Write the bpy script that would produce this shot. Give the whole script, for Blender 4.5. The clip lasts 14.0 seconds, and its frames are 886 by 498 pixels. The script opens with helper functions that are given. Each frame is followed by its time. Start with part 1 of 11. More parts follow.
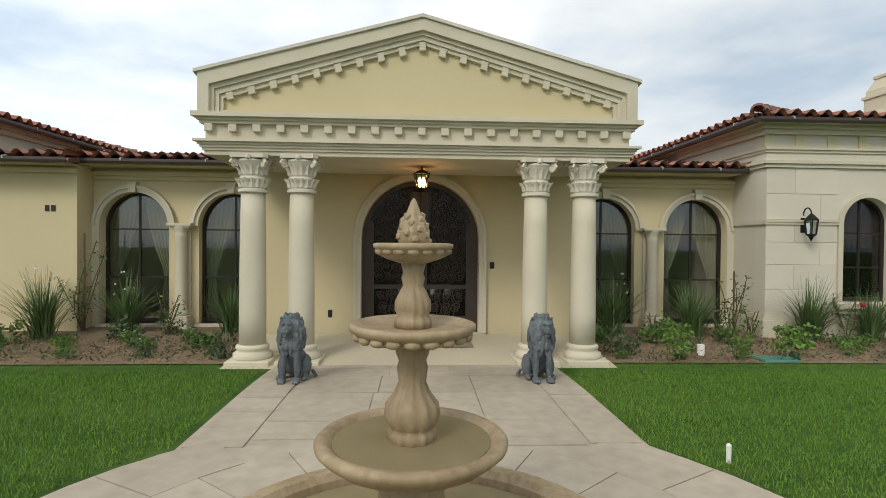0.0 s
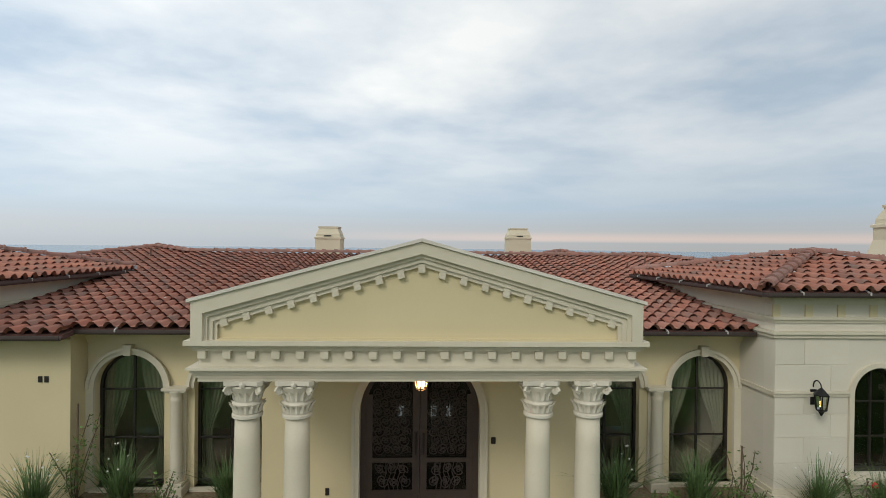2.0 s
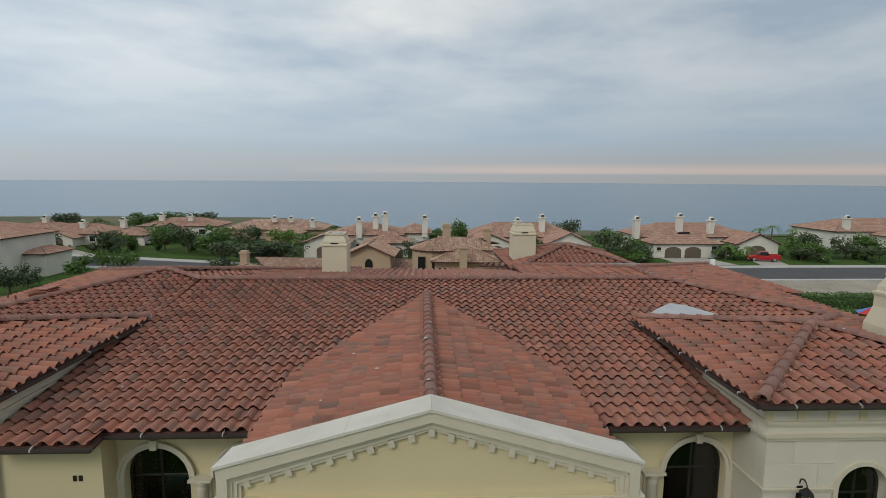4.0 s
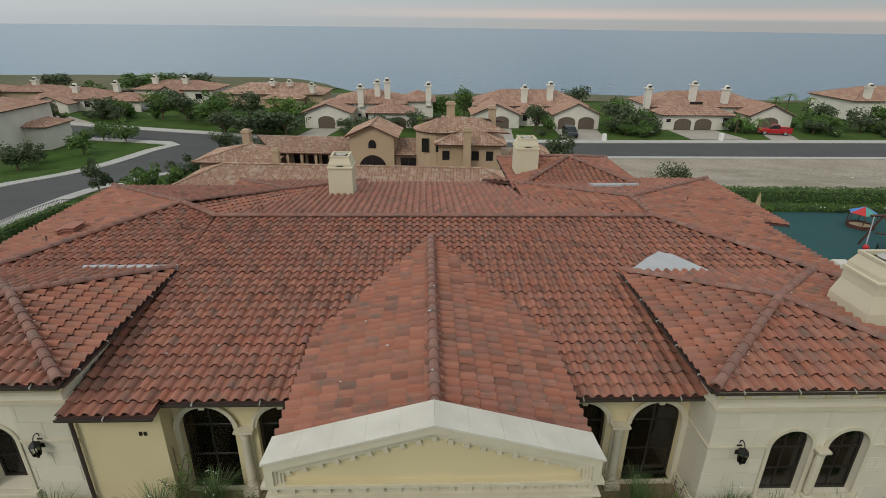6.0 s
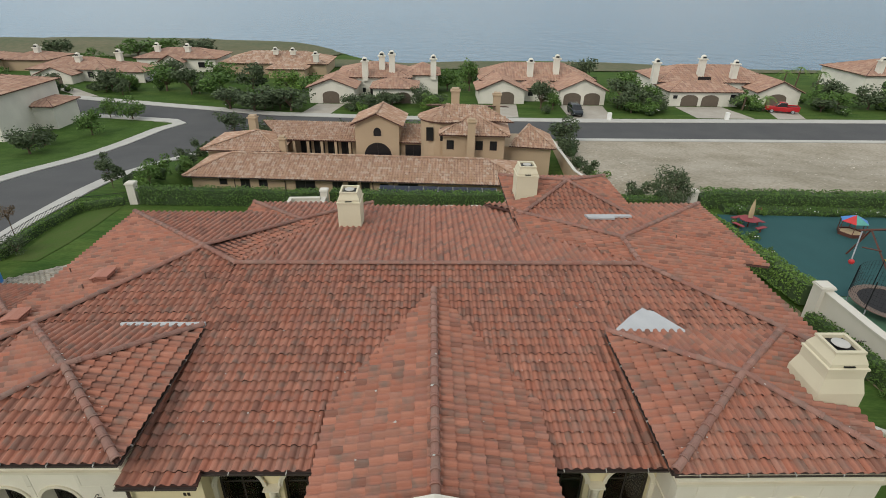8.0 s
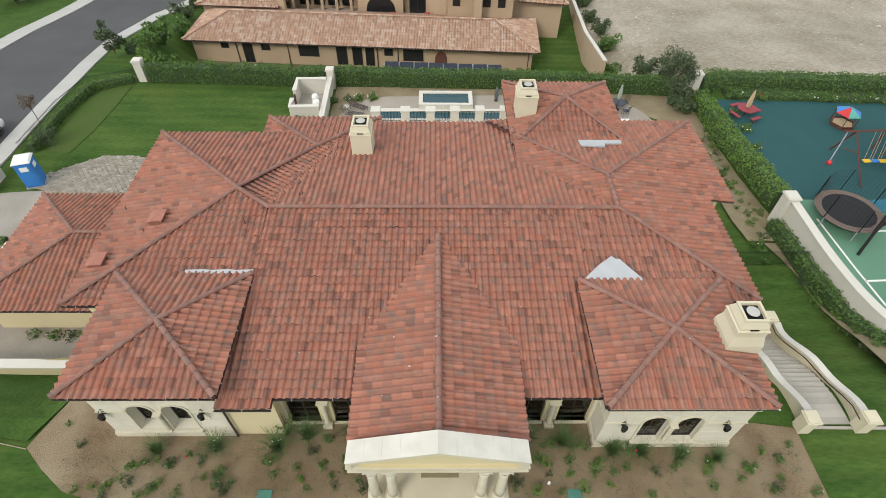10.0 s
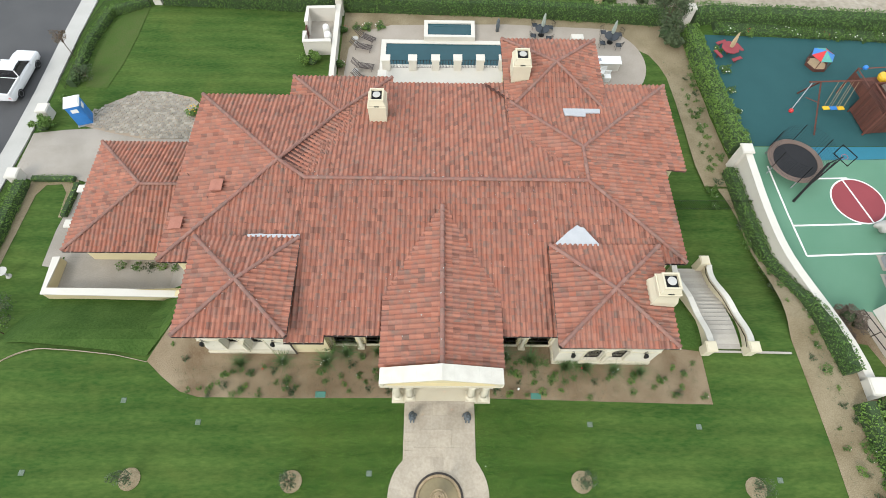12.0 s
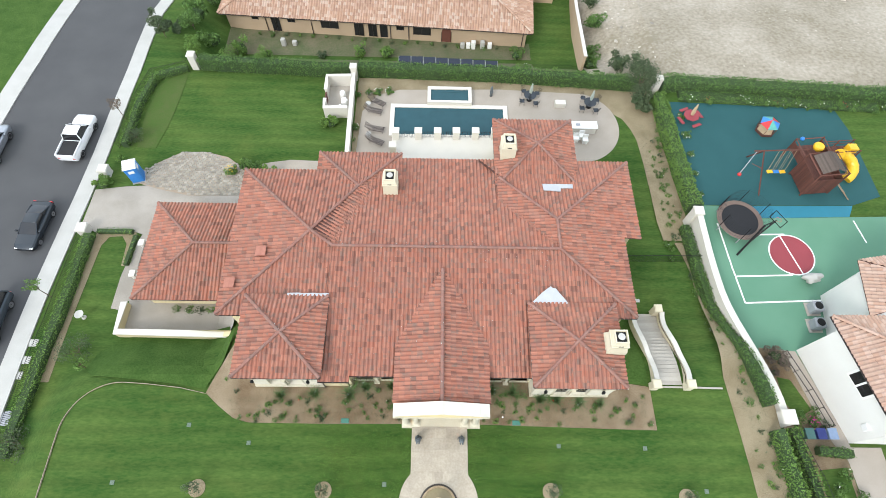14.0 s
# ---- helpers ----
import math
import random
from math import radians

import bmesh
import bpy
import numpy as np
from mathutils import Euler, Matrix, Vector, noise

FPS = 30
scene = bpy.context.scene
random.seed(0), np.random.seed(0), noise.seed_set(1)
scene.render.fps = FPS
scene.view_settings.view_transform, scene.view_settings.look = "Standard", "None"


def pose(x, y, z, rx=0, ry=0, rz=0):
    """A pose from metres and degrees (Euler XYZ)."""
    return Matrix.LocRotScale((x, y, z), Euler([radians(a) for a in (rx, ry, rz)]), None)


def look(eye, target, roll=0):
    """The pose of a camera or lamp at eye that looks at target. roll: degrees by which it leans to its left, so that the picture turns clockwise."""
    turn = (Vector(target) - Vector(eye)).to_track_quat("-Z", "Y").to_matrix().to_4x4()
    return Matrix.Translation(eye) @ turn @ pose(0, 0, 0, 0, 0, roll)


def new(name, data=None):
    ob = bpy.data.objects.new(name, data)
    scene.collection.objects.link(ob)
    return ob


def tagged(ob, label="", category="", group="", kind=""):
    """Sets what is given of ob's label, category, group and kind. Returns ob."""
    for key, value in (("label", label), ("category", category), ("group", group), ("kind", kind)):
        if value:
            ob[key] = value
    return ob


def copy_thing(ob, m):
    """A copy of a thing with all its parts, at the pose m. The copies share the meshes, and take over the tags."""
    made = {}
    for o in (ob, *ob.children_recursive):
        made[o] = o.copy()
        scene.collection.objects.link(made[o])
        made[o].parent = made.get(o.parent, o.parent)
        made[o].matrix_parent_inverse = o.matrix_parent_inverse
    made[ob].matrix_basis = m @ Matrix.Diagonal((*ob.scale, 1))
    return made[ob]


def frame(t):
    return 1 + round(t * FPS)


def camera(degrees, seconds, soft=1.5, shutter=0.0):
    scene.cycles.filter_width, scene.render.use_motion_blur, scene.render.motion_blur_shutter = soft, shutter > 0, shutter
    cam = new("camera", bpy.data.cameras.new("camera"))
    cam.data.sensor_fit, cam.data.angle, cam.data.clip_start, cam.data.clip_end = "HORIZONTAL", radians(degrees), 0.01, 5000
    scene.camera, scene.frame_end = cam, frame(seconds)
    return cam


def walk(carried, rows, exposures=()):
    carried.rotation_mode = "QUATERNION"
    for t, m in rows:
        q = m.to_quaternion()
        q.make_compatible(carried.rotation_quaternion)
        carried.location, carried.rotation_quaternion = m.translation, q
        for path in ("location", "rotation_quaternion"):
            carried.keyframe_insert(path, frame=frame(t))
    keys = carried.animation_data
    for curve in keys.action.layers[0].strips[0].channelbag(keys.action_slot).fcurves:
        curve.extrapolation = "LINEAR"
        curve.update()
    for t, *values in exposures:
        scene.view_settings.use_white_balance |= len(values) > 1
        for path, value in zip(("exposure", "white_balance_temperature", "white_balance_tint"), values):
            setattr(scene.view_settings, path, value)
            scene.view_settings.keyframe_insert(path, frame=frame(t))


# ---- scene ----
cam = camera(79.4, 14.0, soft=0.85)
PATH = [
    (0, (0.032, -0.382, 1.517), (0.137, 1.615, 1.487), 0.52),
    (0.5, (0.075, -0.314, 2.274), (0.178, 1.684, 2.250), 0.58),
    (1, (0.084, -0.234, 2.990), (0.187, 1.763, 2.965), 0.59),
    (1.5, (0.069, -0.171, 3.714), (0.171, 1.827, 3.692), 0.62),
    (2, (0.059, -0.144, 4.540), (0.153, 1.854, 4.528), 0.65),
    (2.5, (0.053, -0.133, 5.427), (0.142, 1.865, 5.427), 0.57),
    (2.7, (0.054, -0.121, 5.768), (0.139, 1.877, 5.757), 0.64),
    (4.8, (-0.087, -0.121, 9.079), (-0.010, 1.820, 8.603), 0.35),
    (5, (-0.091, -0.144, 9.394), (-0.016, 1.784, 8.866), 0.42),
    (5.5, (-0.076, -0.205, 10.168), (-0.005, 1.684, 9.514), 0.55),
    (6, (-0.043, -0.251, 10.968), (0.023, 1.590, 10.190), 0.71),
    (6.5, (-0.043, -0.263, 11.808), (0.020, 1.547, 10.961), 0.91),
    (7, (-0.031, -0.312, 12.668), (0.028, 1.501, 11.824), 0.97),
    (7.2, (-0.055, -0.324, 12.982), (0.005, 1.488, 12.139), 1.08),
    (9.3, (0.046, 0.118, 18.948), (0.077, 1.675, 17.693), 0.72),
    (9.5, (0.033, 0.167, 19.546), (0.064, 1.677, 18.235), 0.85),
    (10, (-0.013, 0.249, 21.463), (0.018, 1.607, 19.995), 1.08),
    (10.5, (-0.094, 0.280, 23.530), (-0.062, 1.471, 21.923), 1.43),
    (11, (-0.144, 0.508, 25.685), (-0.112, 1.662, 24.052), 1.62),
    (11.5, (-0.209, 0.338, 27.737), (-0.177, 1.408, 26.047), 1.89),
    (12, (-0.325, 0.572, 29.950), (-0.291, 1.511, 28.184), 2.36),
    (12.5, (-0.371, 0.634, 32.099), (-0.337, 1.577, 30.335), 2.38),
    (13, (-0.408, 0.696, 34.255), (-0.373, 1.633, 32.488), 2.61),
    (13.5, (-0.495, 0.727, 36.438), (-0.459, 1.650, 34.664), 2.76),
    (14, (-0.581, 0.824, 38.614), (-0.544, 1.747, 36.841), 2.90),
]
walk(cam, [(t, look(eye, target, roll)) for t, eye, target, roll in PATH],
     exposures=[(0, 0.43, 6800, 10), (1.5, 0.25, 6800, 10), (2.5, 0.09, 6560, 9), (4.8, -0.23, 6600, 9), (5.5, -0.13, 6800, 9), (7, 0.12, 6880, 9), (9.5, 0.62, 6800, 10), (11, 0.86, 6640, 10), (12, 1.03, 6500, 10), (14, 1.25, 6270, 10)])

# ---- world, sun ----
world = bpy.data.worlds.new("overcast_sky")
scene.world = world
world.use_nodes = True
wn, wl = world.node_tree.nodes, world.node_tree.links
wn.clear()
SUN_EL, SUN_AZ = radians(38), radians(215)   # high, behind and left of the first viewpoint


def wnode(kind, **props):
    n = wn.new(kind)
    for k, v in props.items():
        if k == "operation":
            n.operation = v
        elif k == "blend_type":
            n.blend_type = v
    return n


w_out = wnode("ShaderNodeOutputWorld")
w_bg = wnode("ShaderNodeBackground")
w_sky = wnode("ShaderNodeTexSky")
w_sky.sky_type, w_sky.sun_disc = "NISHITA", False
w_sky.sun_elevation, w_sky.sun_rotation = SUN_EL, SUN_AZ
w_sky.air_density, w_sky.dust_density = 1.5, 2.0
w_co = wnode("ShaderNodeTexCoord")
w_sep = wnode("ShaderNodeSeparateXYZ")
wl.new(w_co.outputs["Generated"], w_sep.inputs[0])
# cloud deck: direction projected on a flat layer
w_den = wnode("ShaderNodeMath", operation="ADD")
w_den.inputs[1].default_value = 0.12
wl.new(w_sep.outputs["Z"], w_den.inputs[0])
w_px = wnode("ShaderNodeMath", operation="DIVIDE")
w_py = wnode("ShaderNodeMath", operation="DIVIDE")
wl.new(w_sep.outputs["X"], w_px.inputs[0])
wl.new(w_sep.outputs["Y"], w_py.inputs[0])
wl.new(w_den.outputs[0], w_px.inputs[1])
wl.new(w_den.outputs[0], w_py.inputs[1])
w_cmb = wnode("ShaderNodeCombineXYZ")
wl.new(w_px.outputs[0], w_cmb.inputs[0])
wl.new(w_py.outputs[0], w_cmb.inputs[1])
w_noise = wnode("ShaderNodeTexNoise")
w_noise.inputs["Scale"].default_value = 0.75
w_noise.inputs["Detail"].default_value = 7
w_noise.inputs["Roughness"].default_value = 0.52
wl.new(w_cmb.outputs[0], w_noise.inputs["Vector"])
w_ramp = wnode("ShaderNodeValToRGB")
cr = w_ramp.color_ramp
cr.elements[0].position, cr.elements[0].color = 0.35, (4.6, 5.7, 7.0, 1)
cr.elements[1].position, cr.elements[1].color = 0.60, (9.3, 9.6, 9.7, 1)
wl.new(w_noise.outputs["Fac"], w_ramp.inputs[0])
# clear hazy band towards the horizon, with a pale pink strip just over the sea
w_band = wnode("ShaderNodeValToRGB")
cb = w_band.color_ramp
cb.elements[0].position, cb.elements[0].color = 0.0, (4.9, 5.1, 5.3, 1)
cb.elements[1].position, cb.elements[1].color = 0.36, (5.4, 6.4, 7.9, 1)
for p, c in ((0.008, (4.9, 5.2, 5.5, 1)), (0.013, (7.6, 6.5, 6.2, 1)), (0.019, (7.0, 6.2, 6.0, 1)), (0.029, (5.1, 5.5, 5.9, 1)), (0.07, (4.6, 5.85, 7.2, 1))):
    e = cb.elements.new(p)
    e.color = c
wl.new(w_sep.outputs["Z"], w_band.inputs[0])
w_band2 = wnode("ShaderNodeValToRGB")
c2_ = w_band2.color_ramp
c2_.elements[0].position, c2_.elements[0].color = 0.0, (4.5, 5.0, 5.5, 1)
c2_.elements[1].position, c2_.elements[1].color = 0.36, (5.4, 6.4, 7.9, 1)
for p, c in ((0.012, (4.8, 5.3, 5.8, 1)), (0.03, (5.0, 5.5, 6.0, 1)), (0.07, (4.8, 5.9, 7.0, 1))):
    e = c2_.elements.new(p)
    e.color = c
wl.new(w_sep.outputs["Z"], w_band2.inputs[0])
w_east = wnode("ShaderNodeMapRange")
w_east.inputs["From Min"].default_value, w_east.inputs["From Max"].default_value = -0.25, 0.22
wl.new(w_sep.outputs["X"], w_east.inputs["Value"])
w_bmix = wnode("ShaderNodeMixRGB")
wl.new(w_east.outputs[0], w_bmix.inputs[0])
wl.new(w_band2.outputs[0], w_bmix.inputs[1])
wl.new(w_band.outputs[0], w_bmix.inputs[2])
w_el = wnode("ShaderNodeMapRange")
w_el.inputs["From Min"].default_value, w_el.inputs["From Max"].default_value = 0.05, 0.26
wl.new(w_sep.outputs["Z"], w_el.inputs["Value"])
w_cl = wnode("ShaderNodeMixRGB")
wl.new(w_el.outputs[0], w_cl.inputs[0])
wl.new(w_bmix.outputs[0], w_cl.inputs[1])
wl.new(w_ramp.outputs[0], w_cl.inputs[2])
w_mix = wnode("ShaderNodeMixRGB")
w_mix.inputs[0].default_value = 0.93
wl.new(w_sky.outputs[0], w_mix.inputs[1])
wl.new(w_cl.outputs[0], w_mix.inputs[2])
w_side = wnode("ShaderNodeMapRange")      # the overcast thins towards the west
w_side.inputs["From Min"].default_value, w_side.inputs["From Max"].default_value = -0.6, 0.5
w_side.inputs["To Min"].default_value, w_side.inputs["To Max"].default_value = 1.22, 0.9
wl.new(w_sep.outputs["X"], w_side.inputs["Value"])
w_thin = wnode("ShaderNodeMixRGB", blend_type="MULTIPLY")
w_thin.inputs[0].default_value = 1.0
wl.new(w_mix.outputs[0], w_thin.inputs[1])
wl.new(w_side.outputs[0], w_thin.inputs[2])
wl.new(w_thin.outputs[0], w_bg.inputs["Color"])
w_bg.inputs["Strength"].default_value = 0.090
wl.new(w_bg.outputs[0], w_out.inputs["Surface"])

sun = new("sun", bpy.data.lights.new("sun", "SUN"))
sun.data.energy, sun.data.angle, sun.data.color = 1.05, radians(18), (1.0, 0.96, 0.9)
sun.rotation_euler = (radians(52), 0, radians(-35))

# ---- materials ----


def mat(name, col, rough=0.8, metal=0.0, col2=None, scale=3.0, fine=40.0, amount=0.25, bump=0.15, dist=0.01, rnd=0.0, spec=0.5, streak=None, cols=None):
    """Procedural surface: a base colour with broad stains and fine grain, optional change from piece to piece."""
    m = bpy.data.materials.new(name)
    m.use_nodes = True
    n, l = m.node_tree.nodes, m.node_tree.links
    bs = n["Principled BSDF"]
    bs.inputs["Roughness"].default_value, bs.inputs["Metallic"].default_value = rough, metal
    bs.inputs["Specular IOR Level"].default_value = spec
    co = n.new("ShaderNodeTexCoord")
    geo = n.new("ShaderNodeNewGeometry")
    big, small = n.new("ShaderNodeTexNoise"), n.new("ShaderNodeTexNoise")
    big.inputs["Scale"].default_value, small.inputs["Scale"].default_value = scale, fine
    big.inputs["Detail"].default_value, small.inputs["Detail"].default_value = 4, 3
    src = geo.outputs["Position"]
    if streak:
        mp = n.new("ShaderNodeMapping")
        mp.inputs["Scale"].default_value = streak
        l.new(src, mp.inputs["Vector"])
        src = mp.outputs[0]
    l.new(src, big.inputs["Vector"])
    l.new(src, small.inputs["Vector"])
    c2 = col2 or tuple(c * 0.62 for c in col)
    add = n.new("ShaderNodeMath")
    add.operation = "MULTIPLY_ADD"
    add.inputs[1].default_value = 0.45
    l.new(small.outputs["Fac"], add.inputs[0])
    half = n.new("ShaderNodeMath")
    half.operation = "MULTIPLY"
    half.inputs[1].default_value = 0.55
    l.new(big.outputs["Fac"], half.inputs[0])
    l.new(half.outputs[0], add.inputs[2])
    rng = n.new("ShaderNodeMapRange")
    rng.inputs["From Min"].default_value, rng.inputs["From Max"].default_value = 0.36, 0.64
    rng.inputs["To Max"].default_value = min(1.0, amount * 2)
    l.new(add.outputs[0], rng.inputs["Value"])
    mix = n.new("ShaderNodeMixRGB")
    mix.inputs[1].default_value, mix.inputs[2].default_value = (*col, 1), (*c2, 1)
    l.new(rng.outputs[0], mix.inputs[0])
    out = mix.outputs[0]
    if rnd or cols:
        info = n.new("ShaderNodeObjectInfo")
        sm_ = n.new("ShaderNodeMath")
        sm_.operation = "ADD"
        l.new(info.outputs["Random"], sm_.inputs[0])
        l.new(geo.outputs["Random Per Island"], sm_.inputs[1])
        fr = n.new("ShaderNodeMath")
        fr.operation = "FRACT"
        l.new(sm_.outputs[0], fr.inputs[0])
        if cols:
            rp = n.new("ShaderNodeValToRGB")
            rp.color_ramp.interpolation = "CONSTANT"
            el = rp.color_ramp.elements
            el[0].position, el[0].color = 0.0, (*cols[0], 1)
            el[1].position, el[1].color = 1.0 / len(cols), (*cols[1], 1)
            for k in range(2, len(cols)):
                e = el.new(k / len(cols))
                e.color = (*cols[k], 1)
            l.new(fr.outputs[0], rp.inputs[0])
            mm = n.new("ShaderNodeMixRGB")
            mm.inputs[0].default_value = 0.8
            l.new(out, mm.inputs[1])
            l.new(rp.outputs[0], mm.inputs[2])
            mul = n.new("ShaderNodeMixRGB")
            mul.blend_type = "MULTIPLY"
            mul.inputs[0].default_value = 0.35
            l.new(mm.outputs[0], mul.inputs[1])
            l.new(add.outputs[0], mul.inputs[2])
            gain = n.new("ShaderNodeMixRGB")
            gain.blend_type = "MULTIPLY"
            gain.inputs[0].default_value = 1.0
            gain.inputs[2].default_value = (1.2, 1.2, 1.2, 1)
            l.new(mul.outputs[0], gain.inputs[1])
            out = gain.outputs[0]
        else:
            hsv = n.new("ShaderNodeHueSaturation")
            r2 = n.new("ShaderNodeMapRange")
            r2.inputs["To Min"].default_value, r2.inputs["To Max"].default_value = 1 - rnd, 1 + rnd
            l.new(fr.outputs[0], r2.inputs["Value"])
            l.new(r2.outputs[0], hsv.inputs["Value"])
            l.new(out, hsv.inputs["Color"])
            out = hsv.outputs[0]
    l.new(out, bs.inputs["Base Color"])
    if bump:
        b = n.new("ShaderNodeBump")
        b.inputs["Strength"].default_value, b.inputs["Distance"].default_value = bump, dist
        l.new(small.outputs["Fac"], b.inputs["Height"])
        l.new(b.outputs[0], bs.inputs["Normal"])
    return m


def glass(name, clear=0.55, rough=0.02, ior=1.6):
    """Window glass: a see-through pane with a mirror-like gloss that grows at grazing angles."""
    m = bpy.data.materials.new(name)
    m.use_nodes = True
    n, l = m.node_tree.nodes, m.node_tree.links
    n.clear()
    out = n.new("ShaderNodeOutputMaterial")
    tr, gl, mx, fr = n.new("ShaderNodeBsdfTransparent"), n.new("ShaderNodeBsdfGlossy"), n.new("ShaderNodeMixShader"), n.new("ShaderNodeFresnel")
    tr.inputs["Color"].default_value = (clear, clear * 1.02, clear * 0.98, 1)
    gl.inputs["Roughness"].default_value = rough
    fr.inputs["IOR"].default_value = ior
    l.new(fr.outputs[0], mx.inputs[0])
    l.new(tr.outputs[0], mx.inputs[1])
    l.new(gl.outputs[0], mx.inputs[2])
    l.new(mx.outputs[0], out.inputs["Surface"])
    return m


def water_mat(name, col, rough, scale, strength, dist=0.05):
    m = mat(name, col, rough, col2=tuple(c * 0.75 for c in col), scale=scale * 0.1, fine=scale, amount=0.3, bump=strength, dist=dist)
    m.node_tree.nodes["Principled BSDF"].inputs["IOR"].default_value = 1.33
    return m


TERRA = [(0.333, 0.131, 0.085), (0.298, 0.115, 0.074), (0.338, 0.136, 0.09), (0.335, 0.144, 0.096), (0.351, 0.136, 0.086), (0.284, 0.123, 0.084), (0.285, 0.125, 0.09), (0.342, 0.123, 0.076), (0.401, 0.167, 0.11), (0.194, 0.085, 0.059), (0.356, 0.152, 0.1), (0.332, 0.158, 0.113), (0.286, 0.134, 0.093)]
M_TILE = mat("terracotta_tile", (0.28, 0.115, 0.078), 0.85, scale=0.5, fine=18, bump=0.2, cols=TERRA)
M_CAP = mat("weathered_cap_tile", (0.26, 0.125, 0.095), 0.9, col2=(0.29, 0.205, 0.17), scale=1.4, fine=14, amount=0.3, bump=0.25, cols=[(0.25, 0.122, 0.094), (0.275, 0.132, 0.1), (0.21, 0.112, 0.09), (0.25, 0.112, 0.085), (0.275, 0.148, 0.116)])


def smoke(m, grey, low, high, most, size):
    """Grey kiln flashing that clouds some tiles, different on each one."""
    n, l = m.node_tree.nodes, m.node_tree.links
    bs = n["Principled BSDF"]
    src = bs.inputs["Base Color"].links[0].from_socket
    geo, info = n.new("ShaderNodeNewGeometry"), n.new("ShaderNodeObjectInfo")
    sm = n.new("ShaderNodeMath")
    sm.operation = "ADD"
    l.new(geo.outputs["Random Per Island"], sm.inputs[0])
    l.new(info.outputs["Random"], sm.inputs[1])
    far = n.new("ShaderNodeMath")
    far.operation = "MULTIPLY"
    far.inputs[1].default_value = 37.0
    l.new(sm.outputs[0], far.inputs[0])
    vec = n.new("ShaderNodeVectorMath")
    vec.operation = "ADD"
    l.new(geo.outputs["Position"], vec.inputs[0])
    l.new(far.outputs[0], vec.inputs[1])
    noise = n.new("ShaderNodeTexNoise")
    noise.inputs["Scale"].default_value, noise.inputs["Detail"].default_value = size, 2
    l.new(vec.outputs[0], noise.inputs["Vector"])
    rng_ = n.new("ShaderNodeMapRange")
    rng_.inputs["From Min"].default_value, rng_.inputs["From Max"].default_value, rng_.inputs["To Max"].default_value = low, high, most
    l.new(noise.outputs["Fac"], rng_.inputs["Value"])
    mx = n.new("ShaderNodeMixRGB")
    mx.inputs[2].default_value = (*grey, 1)
    l.new(rng_.outputs[0], mx.inputs[0])
    l.new(src, mx.inputs[1])
    l.new(mx.outputs[0], bs.inputs["Base Color"])


smoke(M_TILE, (0.155, 0.112, 0.09), 0.50, 0.74, 0.8, 1.8)
smoke(M_CAP, (0.16, 0.12, 0.10), 0.45, 0.75, 0.7, 1.6)
M_TAN_TILE = mat("tan_roof_tile", (0.4, 0.26, 0.18), 0.85, scale=0.5, fine=18, bump=0.2, cols=[(0.42, 0.27, 0.19), (0.36, 0.22, 0.15), (0.46, 0.31, 0.23), (0.33, 0.2, 0.14), (0.5, 0.38, 0.3), (0.4, 0.24, 0.16)])
M_PINK_TILE = mat("salmon_roof_tile", (0.40, 0.235, 0.165), 0.85, scale=0.5, fine=18, bump=0.2, cols=[(0.39, 0.235, 0.168), (0.34, 0.205, 0.15), (0.43, 0.285, 0.21), (0.30, 0.18, 0.135), (0.37, 0.215, 0.15)])
M_CHIM = mat("pale_chimney_stucco", (0.60, 0.545, 0.40), 0.92, col2=(0.50, 0.45, 0.33), scale=0.8, fine=60, amount=0.35, bump=0.25, dist=0.004)
M_DECK = mat("roof_underlay", (0.10, 0.045, 0.035), 0.95, scale=1.0)
M_CREAM = mat("cream_stucco", (0.60, 0.52, 0.32), 0.92, col2=(0.54, 0.46, 0.28), scale=0.8, fine=90, amount=0.3, bump=0.25, dist=0.004)
M_LIME = mat("limestone", (0.625, 0.585, 0.48), 0.85, col2=(0.535, 0.495, 0.40), scale=1.2, fine=60, amount=0.3, bump=0.15, dist=0.004, rnd=0.05)
M_TRIM = mat("cast_stone_trim", (0.60, 0.555, 0.43), 0.8, col2=(0.5, 0.455, 0.34), scale=2.0, fine=80, amount=0.35, bump=0.12, dist=0.003)
M_WHITEPLASTER = mat("white_plaster", (0.60, 0.57, 0.505), 0.88, col2=(0.52, 0.495, 0.44), scale=0.7, fine=30, amount=0.3, bump=0.12)
M_GRASS = mat("lawn_grass", (0.030, 0.072, 0.014), 0.95, col2=(0.074, 0.118, 0.027), scale=0.5, fine=7, amount=0.5, bump=0.7, dist=0.035, spec=0.1, streak=(0.35, 1.0, 1.0))


